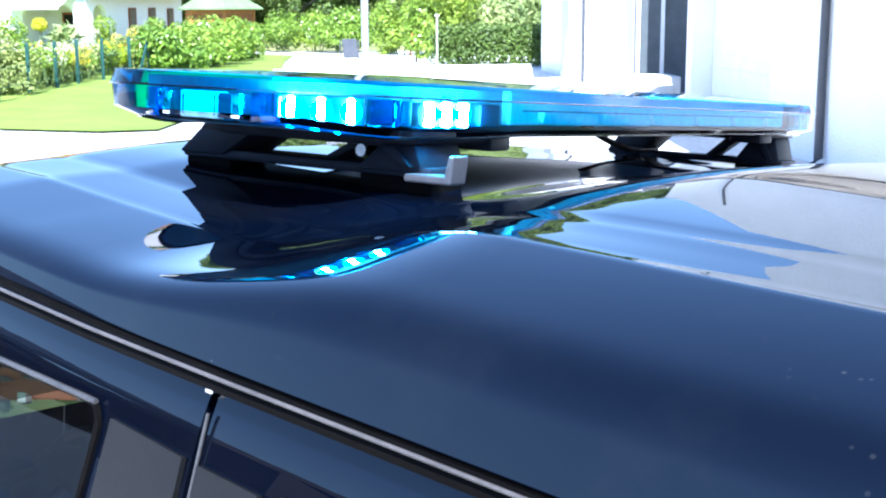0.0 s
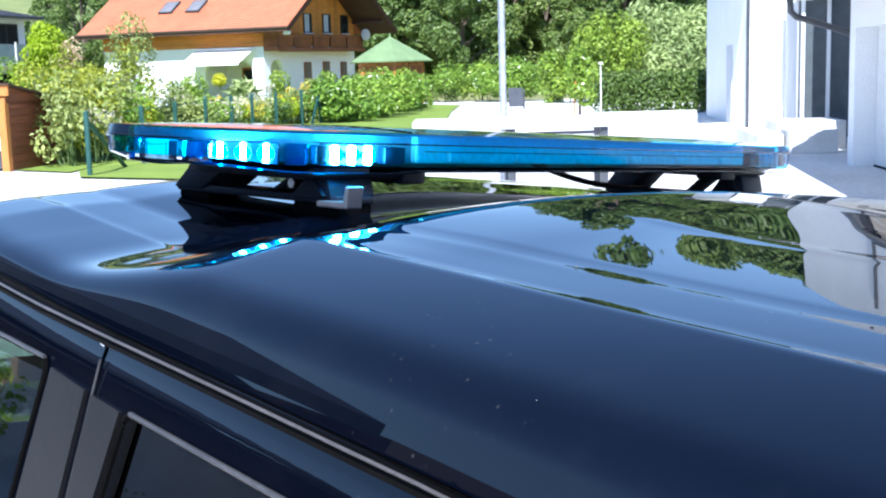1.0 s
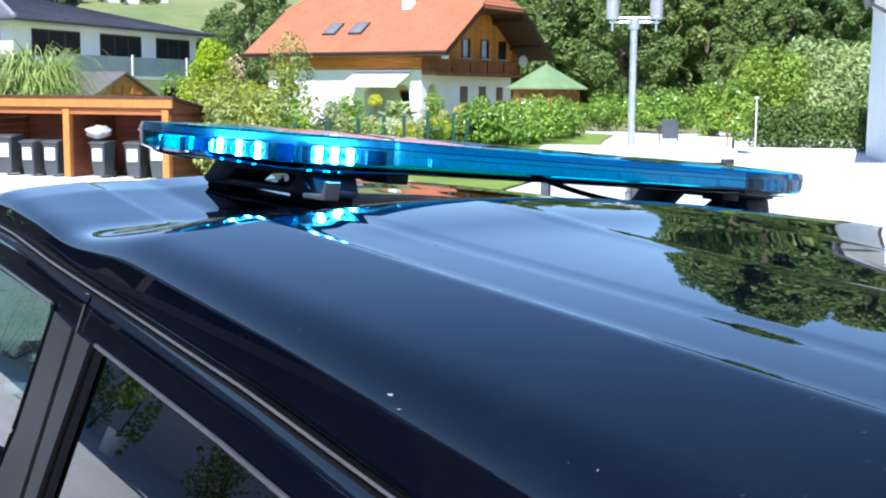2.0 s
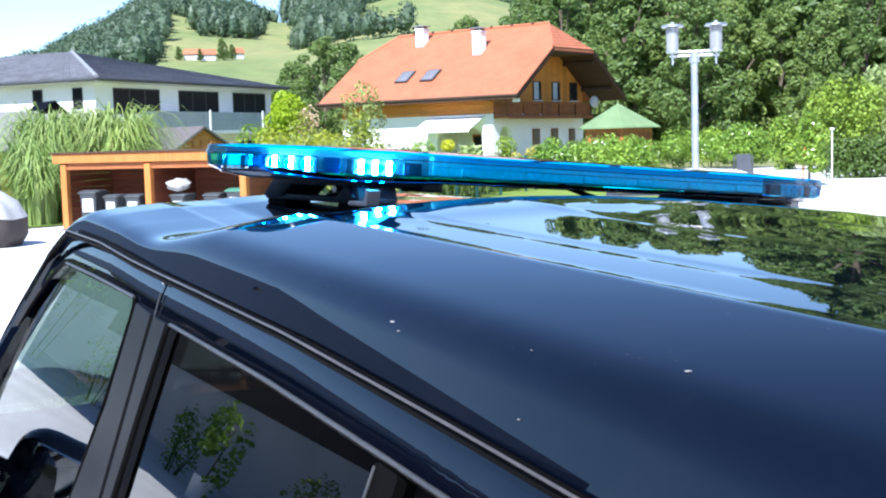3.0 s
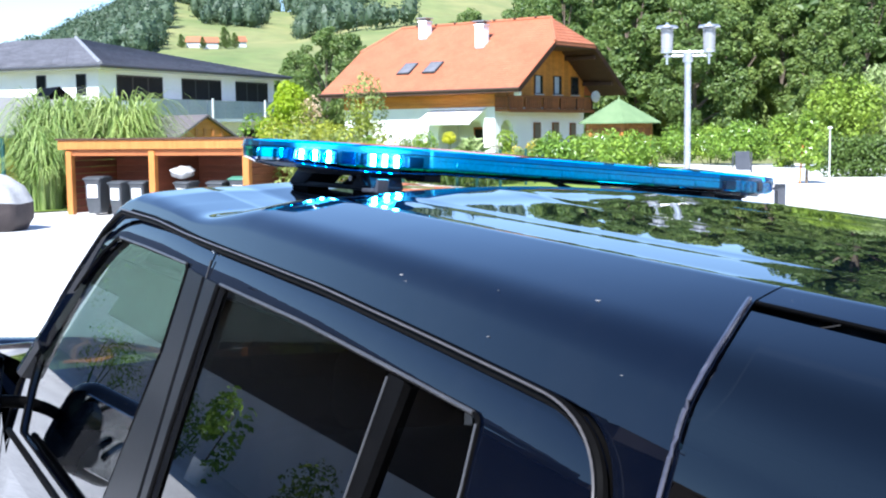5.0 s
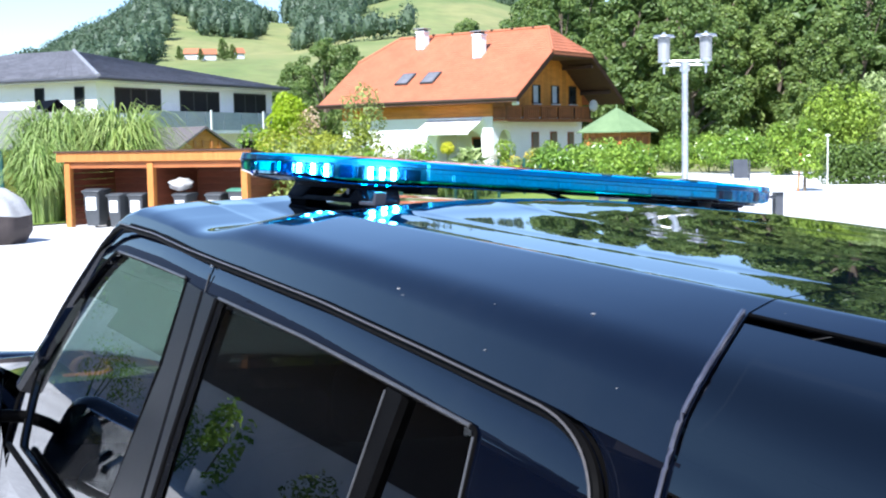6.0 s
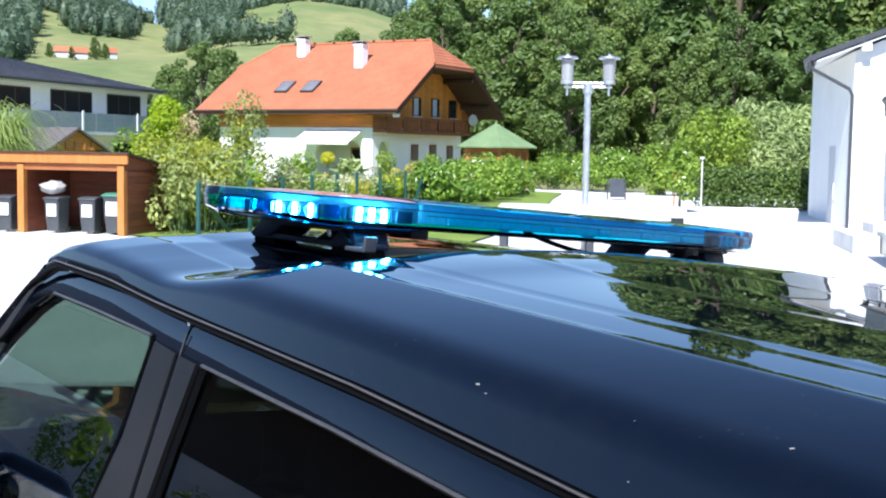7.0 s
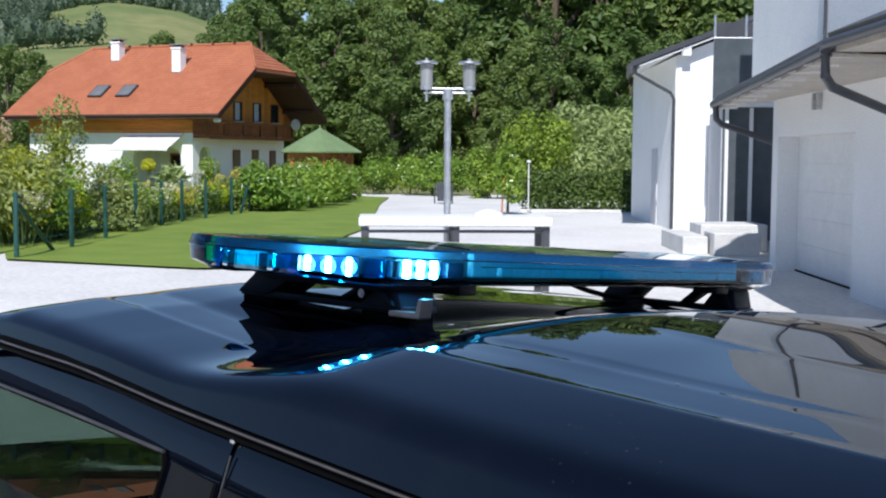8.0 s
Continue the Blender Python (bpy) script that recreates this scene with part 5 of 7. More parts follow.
bush("climbing_shrub", Matrix.Translation((-39.7, 13.85, 0)), round_blobs(2.3, 2.0, 2.9, 14, 169), 3000, 0.085, 171, HEDGE_LEAF, "pale flowering shrub beside the hut", "bush")


# tall arching grass
def reeds(name, m, spread, height, count, seed):
    rng = np.random.default_rng(seed)
    verts, faces = [], []
    for k in range(count):
        a, r = rng.uniform(0, 2 * math.pi), spread * math.sqrt(rng.uniform(0, 1)) * 0.55
        bx, by = r * math.cos(a), r * math.sin(a) * 0.7
        la, h, w = a + rng.uniform(-0.9, 0.9), height * rng.uniform(0.45, 1.1), rng.uniform(0.020, 0.040)
        reach = spread * rng.uniform(0.25, 0.95) * (1.3 if rng.uniform() < 0.2 else 1.0)
        px, py = -math.sin(la), math.cos(la)
        bendy = rng.uniform(-0.2, 0.4)
        base = len(verts)
        n = 7
        for i in range(n):
            t = i / (n - 1)
            out = reach * t ** 2.2
            z = h * ((1.75 - bendy) * t - (1.22 - bendy * 0.6) * t ** 2.4)
            ww = w * (1 - t) ** 0.6 + 0.002
            cx, cy = bx + out * math.cos(la), by + out * math.sin(la)
            verts += [(cx - px * ww, cy - py * ww, z), (cx + px * ww, cy + py * ww, z)]
        faces += [(base + 2 * i, base + 2 * i + 1, base + 2 * i + 3, base + 2 * i + 2) for i in range(n - 1)]
    me = bpy.data.meshes.new(name)
    me.from_pydata(verts, [], faces)
    me.materials.append(REED_LEAF)
    for p in me.polygons:
        p.use_smooth = True
    t = thing(name, m, "tall clump of arching pale green grass", "grass", "tall grass clumps")
    b = new("blades", me)
    b.parent = t
    return t


reeds("tall_grass", Matrix.Translation((-33.6, 5.2, 0)), 1.9, 3.9, 2000, 4)
reeds("tall_grass", Matrix.Translation((-33.0, 6.8, 0)), 1.9, 3.95, 2000, 6)
reeds("tall_grass", Matrix.Translation((-31.6, 4.3, 0)), 1.3, 3.0, 700, 8)

# ---------- woods ----------
variants = []
for i, (h, w) in enumerate(((19, 11), (23, 12), (16, 10), (21, 10), (14, 9))):
    variants.append(tree("forest_tree", Matrix.Translation((-70 + i, 95, 0)), h, w, 15000, 0.235, 200 + i, FOREST_LEAF, "tall leafy tree at the edge of the wood", "tree", "trees of the wood", 0.12, 0.32, 44))


def bearing(yaw, d):
    return Vector((1.5 - d * math.sin(radians(yaw)), -1.4 + d * math.cos(radians(yaw)), 0))


R = random.Random(21)
plan = []
for row, (d, lo, hi, n) in enumerate(((92, 27, 52, 11), (104, 25, 56.5, 15), (118, 25, 58, 16), (135, 24, 58.8, 15), (156, 24, 59.5, 14))):
    for k in range(n):
        yaw = lo + (hi - lo) * (k + R.uniform(0.1, 0.9)) / n
        rise = 7.3 + R.uniform(-0.5, 0.9) - (1.2 if row == 0 else 0.0) - 0.15 * math.exp(-((yaw - 46) / 2.2) ** 2) - 0.8 * ease(yaw, 55, 59.5)
        rise += (0 if row == 0 else 1) * (1 - ease(yaw, 45.4, 47.4)) * (3.5 + 1.3 * math.exp(-((yaw - 42.8) / 1.8) ** 2))
        plan.append((yaw, d + R.uniform(-5, 5), rise))
plan += [(67.3, 105, 4.9), (68.6, 112, 3.8), (66.2, 118, 4.6), (70.0, 120, 2.6), (60.6, 140, 5.6)]
HEIGHTS = (19, 23, 16, 21, 14)
for k, (yaw, d, rise) in enumerate(plan):
    p = bearing(yaw, d)
    z = hill_z(p.x, p.y) - 0.3
    s = (2.0 + d * math.tan(radians(rise)) - z) / (HEIGHTS[k % 5] * 1.02)
    m = Matrix.Translation((p.x, p.y, z)) @ pose(0, 0, 0, 0, 0, R.uniform(0, 360))
    if k < 5:
        t = variants[k]
        t.matrix_world = m
    else:
        t = copy_thing(variants[k % 5], m)
    w = max(s, 0.62)
    t.scale = (w, w, s)


def far_woods():
    rng = np.random.default_rng(31)
    blobs = []
    tries = 0
    while len(blobs) < 4200 and tries < 60000:
        tries += 1
        yaw, d = rng.uniform(58, 88), rng.uniform(420, 930)
        p = bearing(yaw, d)
        n = noise.noise(Vector((p.x / 110, p.y / 110, 7.7)))
        yaw_edge = yaw + 0.9 * noise.noise(Vector((p.x / 40, p.y / 40, 1.7))) + 0.5 * noise.noise(Vector((p.x / 13, p.y / 13, 4.7)))
        wooded = (yaw_edge > 74.0 + (930 - d) / 330 and d > 480) or (70.6 < yaw_edge < 73.2 and 690 < d < 880) or (65.8 < yaw_edge < 68.6 and d > 600 + 80 * n) or (yaw_edge < 66 and d > 790) or (n > 0.55 and d > 560) or (d > 850 and not 69.2 < yaw < 71)
        if not wooded:
            continue
        z = hill_z(p.x, p.y)
        h = rng.uniform(6, 12) if rng.uniform() < 0.6 else rng.uniform(11, 18)
        w = h * rng.uniform(0.2, 0.42)
        blobs.append(((p.x, p.y, z + h * 0.42), (w, w, h * 0.6)))
    me = leaves("far_woods", blobs, 330000, 0.8, 33)
    body = bmesh.new()
    body.from_mesh(me)
    ball = bmesh.new()
    bmesh.ops.create_icosphere(ball, subdivisions=1, radius=1.0)
    shape = [v.co.copy() for v in ball.verts]
    tris = [[v.index for v in f.verts] for f in ball.faces]
    verts, faces = [], []
    for c, r in blobs:
        base = len(verts)
        verts += [(c[0] + p.x * r[0] * 0.72, c[1] + p.y * r[1] * 0.72, c[2] + p.z * r[2] * 0.74) for p in shape]
        faces += [[base + k for k in f] for f in tris]
    inner = bpy.data.meshes.new("far_crowns")
    inner.from_pydata(verts, [], faces)
    body.from_mesh(inner)
    body.to_mesh(me)
    me.materials.append(FAR_LEAF)
    return me


tagged(new("far_woods", far_woods()), "dark green woods on the far hill", "woods", kind="stuff")
for i, (yaw, d, w) in enumerate(((73.4, 505, 8), (72.7, 500, 8), (71.3, 520, 4))):
    p = bearing(yaw, d)
    f = thing("farmhouse", Matrix.Translation((p.x, p.y, hill_z(p.x, p.y) - 0.5)) @ pose(0, 0, 0, 0, 0, 65 + 12 * i), "small white farmhouse with red roof on the hill", "house", "farmhouses on the hill")
    f.scale = (0.72, 0.72, 0.72)
    wall_box("wall", -w / 2, -3.5, 0, w / 2, 3.5, 3.8, GREY_WALL, f)
    roof_slab(f, [(-w / 2 - 0.6, -4.2, 3.4), (w / 2 + 0.6, -4.2, 3.4), (w / 2 + 0.6, 0, 6.6), (-w / 2 - 0.6, 0, 6.6)], 0.2, RED_TILE)
    roof_slab(f, [(-w / 2 - 0.6, 4.2, 3.4), (w / 2 + 0.6, 4.2, 3.4), (w / 2 + 0.6, 0, 6.6), (-w / 2 - 0.6, 0, 6.6)], 0.2, RED_TILE)

for yaw, d, s in ((72.05, 500, 0.55), (73.05, 494, 0.3), (71.6, 508, 0.4), (74.0, 500, 0.35)):
    p = bearing(yaw, d)
    copy_thing(variants[2], Matrix.Translation((p.x, p.y, hill_z(p.x, p.y) - 0.4))).scale = (s, s, s)

# ---------- house across the yard, seen mirrored in the car ----------
opp = thing("opposite_house", Matrix.Translation((-111.0, -15.5, 0)) @ Matrix.Diagonal((1.45, 1.45, 1.38, 1)), "long white house with dark timber upper floor across the yard", "house")
DARK_TIMBER = surface("dark_brown_timber", (0.032, 0.022, 0.019), (0.052, 0.036, 0.031), 1.5, 25, 0.7, 0.3, 0.01, (1, 1, 8), island=0.15)
wall_box("ground_floor_wall", 0, -12, -0.2, 38, 0, 2.6, GREY_WALL, opp)
wall_box("upper_wall", 0, -12, 2.6, 38, 0, 5.0, DARK_TIMBER, opp, "dark brown timber boarding")
for v in (1.4, -13.4):
    roof_slab(opp, [(-1, v, 6.6), (66, v, 3.9), (27, -6, 9.4), (-1, -6, 9.4)], 0.2, ANTHRACITE)
part("chimney", box(41.0, -2.4, 4.0, 41.3, -2.1, 6.9, 0.02), DARK_TIMBER, opp)
for nm, u0, u1, wall_z, ridge_z in (("wing", 38, 66, 3.9, 4.9), ("annex", 66, 82, 2.6, 3.2)):
    wall_box(nm + "_wall", u0, -8, -0.2, u1, 0, 1.9, GREY_WALL, opp)
    wall_box(nm + "_upper_wall", u0, -8, 1.9, u1, 0, wall_z, DARK_TIMBER, opp, "dark brown timber boarding")
    for v in (1.2, -9.2):
        roof_slab(opp, [(u0, v, wall_z - 0.1), (u1, v, wall_z - 0.1), (u1, -4, ridge_z), (u0, -4, ridge_z)], 0.2, DARK_TIMBER, nm + "_roof")
for u in (8, 16, 70, 76):
    window_unit(opp, u, 0.03, 1.15, 1.4, 1.1, "v+", WHITE_PAINT, 2)
for i, (x, y, w, h, leaf) in enumerate(((-27.8, -11.6, 1.1, 2.1, HEDGE_LEAF), (-19.2, -11.8, 1.9, 2.0, BEECH_LEAF), (-38.6, -12.0, 2.3, 2.3, HEDGE_LEAF), (-48.0, -11.4, 4.0, 7.5, HEDGE_LEAF))):
    bush("wall_bush", Matrix.Translation((x, y, fall(x, y))), round_blobs(w, w, h, 10, 300 + i), 900, 0.06, 310 + i, leaf, "green bush along the opposite house wall", "bush", "bushes by the opposite house")
pot = thing("potted_plant", Matrix.Translation((-23.2, -10.6, fall(-23.2, -10.6))) @ Matrix.Scale(1.4, 4), "slender plant in a white pot by the wall", "plant")
part("pot", tube([(0, 0, 0), (0, 0, 0.35), (0, 0, 0.38)], [0.13, 0.19, 0.19], 14), WHITE_PAINT, pot)
part("stems", tube([(0, 0, 0.3), (0.03, 0, 0.9), (0, 0.04, 1.4)], [0.02, 0.015, 0.006], 6), BARK, pot)
lm = leaves("leaves", round_blobs(0.7, 0.7, 1.8, 8, 331), 320, 0.07, 332)
lm.materials.append(HEDGE_LEAF)
lo = new("leaves", lm)
lo.parent = pot

# ---------- the car ----------
# car space: x to the rear, y to the car's right, z up; it leans with the fall of the yard
LEAN = -4.79
CAR_M = Matrix.Translation((0, 0, 1.943)) @ pose(0, 0, 0, LEAN) @ Matrix.Translation((0, 0, -1.943))
car = thing("car", CAR_M, "dark navy glossy off-road car with stepped roof, parked outdoors", "car")

RAIL = [(-0.32, 1.762), (-0.26, 1.778), (-0.2, 1.785), (0.08, 1.780), (0.28, 1.767), (0.42, 1.761), (0.885, 1.743), (1.19, 1.723), (1.40, 1.708), (1.6, 1.692), (2.6, 1.61)]
LOW = [(-0.34, 1.806), (-0.28, 1.828), (-0.20, 1.840), (-0.08, 1.836), (0.05, 1.825), (0.18, 1.815), (0.4, 1.806)]
def tumble(z, x=None):
    """Half width of the glasshouse at a height; with x, rolled in a little under the rail."""
    y = 0.860 + 0.25 * (1.75 - z)
    return y if x is None else y - 0.010 * math.exp(-max(0.0, rail(x) - z) / 0.024)


EDGE_Y, DITCH_Y, STEP = 0.705, 0.622, 0.018


def crest(x):
    high = 1.850 - 0.033 * (x - 0.45) - 0.02 * max(0, x - 1.7) ** 2
    t = ease(x, 0.20, 0.50)
    return lerp_table(LOW, x) * (1 - t) + high * t


def rail(x):
    return lerp_table(RAIL, x)


def rail_y(x):
    return tumble(rail(x)) - 0.001


def bump_at(d, w):
    return math.exp(-(d / w) ** 2)


SHOULDER_S = np.linspace(0, 1, 121)


def shoulder_curve_of(start):
    """Out and down along the shoulder: a tight bend, a flat flank, a bend into the door rail."""
    flat, end = radians(19), radians(72)
    ang = np.array([start + (flat - start) * ease(s, 0, 0.09) + radians(8) * s + (end - flat - radians(8)) * ease(s, 0.55, 1.0) ** 1.5 for s in SHOULDER_S])
    y, z = np.cumsum(np.cos(ang)), np.cumsum(np.sin(ang))
    return (y - y[0]) / (y[-1] - y[0]), (z - z[0]) / (z[-1] - z[0])


SHOULDERS = {}


def shoulder_curve(start):
    if start not in SHOULDERS:
        SHOULDERS[start] = shoulder_curve_of(start)
    return SHOULDERS[start]


def front_rise(x, ay):
    """How far the front of the roof has risen from its edge to the middle, 0 to 1."""
    k = ease(-x, -0.02, 0.2)
    return (1 - k) * ease(DITCH_Y - 0.04 - ay, 0, 0.40) + k * math.sin(math.pi / 2 * min(1.0, (EDGE_Y - ay) / 0.46))


def on_roof(x, w):
    """A point of the roof: |w| from 0 at the middle to 1 at the edge of the top, to 2 at the door rail."""
    a = abs(w)
    if a <= 1:
        ay = a * EDGE_Y
        back = ease(x, 0.40, 0.66)
        lip = -0.0072 * back
        if ay < DITCH_Y:
            z = crest(x) - lip + (0.018 + 0.005 * back) * (1 - (ay / DITCH_Y) ** 2)
        else:
            z = crest(x) - lip * (EDGE_Y - ay) / (EDGE_Y - DITCH_Y)
        z += (0.006 + 0.03 * min(0.3, max(0, -x))) * (1 - ease(x, 0.05, 0.50)) * front_rise(x, ay)
        z += STEP * ease(x, 0.20, 0.42) * (bump_at(x - 0.42, 0.26) if x > 0.42 else 1.0) * max(0.0, 1 - (ay / 0.66) ** 2)
        z += 0.014 * ease(x, -0.22, 0.18) * (1 - ease(x, 0.18, 0.45)) * ease(DITCH_Y - ay, 0, 0.10)
        z -= 0.035 * (1 - 0.75 * ease(x, 0.40, 0.75)) * math.copysign(ay, w) * (1 - (ay / EDGE_Y) ** 2)
        z += back * (0.0008 * bump_at(ay - 0.42, 0.010) + 0.0007 * bump_at(ay - 0.13, 0.012))
        z -= 0.0009 * bump_at(ay - DITCH_Y, 0.007) * (0.5 + 0.5 * back)
    else:
        q = min(1, a - 1)
        h = crest(x) - rail(x)
        straight = min(0.045, 0.40 * h)
        yb = rail_y(x) - 0.30 * straight
        if q < 0.75:
            cy, cz = shoulder_curve(0.0)
            ay = EDGE_Y + (yb - EDGE_Y) * float(np.interp(q / 0.75, SHOULDER_S, cy))
            z = crest(x) - (h - straight) * float(np.interp(q / 0.75, SHOULDER_S, cz))
        else:
            k = (q - 0.75) / 0.25
            ay = yb + (rail_y(x) - yb) * k
            z = rail(x) + straight * (1 - k)
    return Vector((x, math.copysign(ay, w) if w else 0.0, z))


SEAM = [(0, 1.43), (1, 1.518), (1.19, 1.53), (1.264, 1.5425), (1.337, 1.555), (1.411, 1.5675), (1.485, 1.58), (1.558, 1.59), (1.632, 1.5958), (1.705, 1.5958), (1.779, 1.5933), (1.853, 1.5917), (1.926, 1.5917), (2.0, 1.5925)]


def seam_x(a):
    """Where the roof ends and the rear side glass begins."""
    return lerp_table(SEAM, a)


def across(limit):
    inner = list(np.linspace(0, 1, 60))
    outer = [1 + (limit - 1) * (k / 50) ** 1.4 for k in range(1, 51)]
    half_list = inner + outer
    return [-v for v in half_list[:0:-1]] + half_list


part("roof", sheet(lambda s, w: on_roof(-0.33 + s * (seam_x(abs(w)) - 0.001 + 0.33), w), list(np.linspace(0, 1, 120)), across(2.0)), PAINT, car)
part("rear_roof", sheet(lambda s, w: on_roof(seam_x(abs(w)) + 0.002 + s * (2.55 - seam_x(abs(w))), w), list(np.linspace(0, 1, 40)), across(SEAM[2][0])), PAINT, car)


def side_panel(outer, holes, sign, thick=0.03, proud=0.0, rolled=False):
    """A side panel from an outline in (x, z), with openings, laid on the leaning side of the car."""
    own = bmesh.new()
    edges = []
    for loop in [outer, *holes]:
        vs = [own.verts.new((x, 0, z)) for x, z in loop]
        edges += [own.edges.new((vs[i], vs[(i + 1) % len(vs)])) for i in range(len(vs))]
    bmesh.ops.triangle_fill(own, use_beauty=True, edges=edges)
    if rolled:
        for _ in range(4):
            long_edges = [e for e in own.edges if e.calc_length() > 0.022]
            bmesh.ops.subdivide_edges(own, edges=long_edges, cuts=1)
            bmesh.ops.triangulate(own, faces=[f for f in own.faces if len(f.verts) > 3])
    for v in own.verts:
        v.co.y = sign * (tumble(v.co.z, v.co.x if rolled else None) + proud)
    bmesh.ops.recalc_face_normals(own, faces=own.faces[:])
    for f in own.faces:
        if f.normal.y * sign < 0:
            f.normal_flip()
    if thick:
        bmesh.ops.solidify(own, geom=own.faces[:], thickness=thick)
    return smooth(own, 30)


def bend(a, c, b, n=14):
    """A soft corner from a to b round c."""
    return [(a[0] * (1 - t) ** 2 + 2 * c[0] * t * (1 - t) + b[0] * t * t, a[1] * (1 - t) ** 2 + 2 * c[1] * t * (1 - t) + b[1] * t * t) for t in np.linspace(0, 1, n)]


FRONT_DOOR = [(-0.74, 1.16), (-0.75, 1.33), (-0.70, 1.40), (-0.652, 1.468), (-0.573, 1.556), (-0.493, 1.626), (-0.403, 1.696), (-0.345, 1.727), (-0.257, 1.763), (-0.1, 1.777), (0.1, 1.773), (0.384, 1.757), (0.384, 1.5), (0.384, 1.16)]
FRONT_WIN = rounded([(-0.60, 1.245), (-0.640, 1.33), (-0.650, 1.395), (-0.628, 1.455), (-0.545, 1.540), (-0.43, 1.628), (-0.335, 1.688), (-0.24, 1.727), (0.282, 1.717), (0.272, 1.571), (0.218, 1.369), (0.180, 1.24)], 0.02)
REAR_DOOR = [(0.392, 1.16), (0.392, 1.757), (0.6, 1.749), (0.885, 1.737), (1.19, 1.718), *bend((1.415, 1.7035), (1.512, 1.700), (1.524, 1.61)), (1.525, 1.4), (1.52, 1.16)]
REAR_OPENING = rounded([(0.432, 1.17), (0.434, 1.35), (0.440, 1.48), (0.450, 1.59), (0.464, 1.703), (0.84, 1.690), (1.108, 1.676), (1.311, 1.665), (1.317, 1.60), (1.317, 1.17)], 0.012)
REAR_WIN = [(0.424, 1.165), (0.426, 1.35), (0.432, 1.48), (0.442, 1.59), (0.456, 1.711), (0.84, 1.698), (1.125, 1.683), (1.112, 1.55), (1.08, 1.165)]
VENT_WIN = [(1.081, 1.165), (1.113, 1.55), (1.126, 1.683), (1.320, 1.672), (1.325, 1.60), (1.325, 1.165)]
DIVIDER = rounded([(1.052, 1.18), (1.087, 1.533), (1.106, 1.672), (1.149, 1.670), (1.126, 1.543), (1.096, 1.18)], 0.006)
QUARTER = [*bend((1.43, 1.7065), (1.526, 1.704), (1.538, 1.615)), (1.538, 1.4), (1.535, 1.16), (1.599, 1.16), (1.599, 1.6965), (1.5, 1.704)]


def window_seal(loop, sign, r=0.0028, proud=0.001, closed=True):
    return tube([(x, sign * (tumble(z) + proud), z) for x, z in (fine(loop, 0.04) if closed else loop)], r, 6, closed=closed)


def true_normals(ob, sign):
    """Smooth shading of a rolled panel from its own curve."""
    me = ob.data
    out = []
    for loop, cn in zip(me.loops, me.corner_normals):
        c = me.vertices[loop.vertex_index].co
        e = 0.002
        fx = (tumble(c.z, c.x + e) - tumble(c.z, c.x - e)) / (2 * e)
        fz = (tumble(c.z + e, c.x) - tumble(c.z - e, c.x)) / (2 * e)
        n = Vector((-fx, sign, -fz)).normalized()
        old = Vector(cn.vector)
        out.append(n if n.dot(old) > 0.7 else old)
    me.normals_split_custom_set(out)
    return ob


def glass_pane(loop, sign, inset=0.007):
    return side_panel(fine(loop), [], sign, 0.0, -inset)


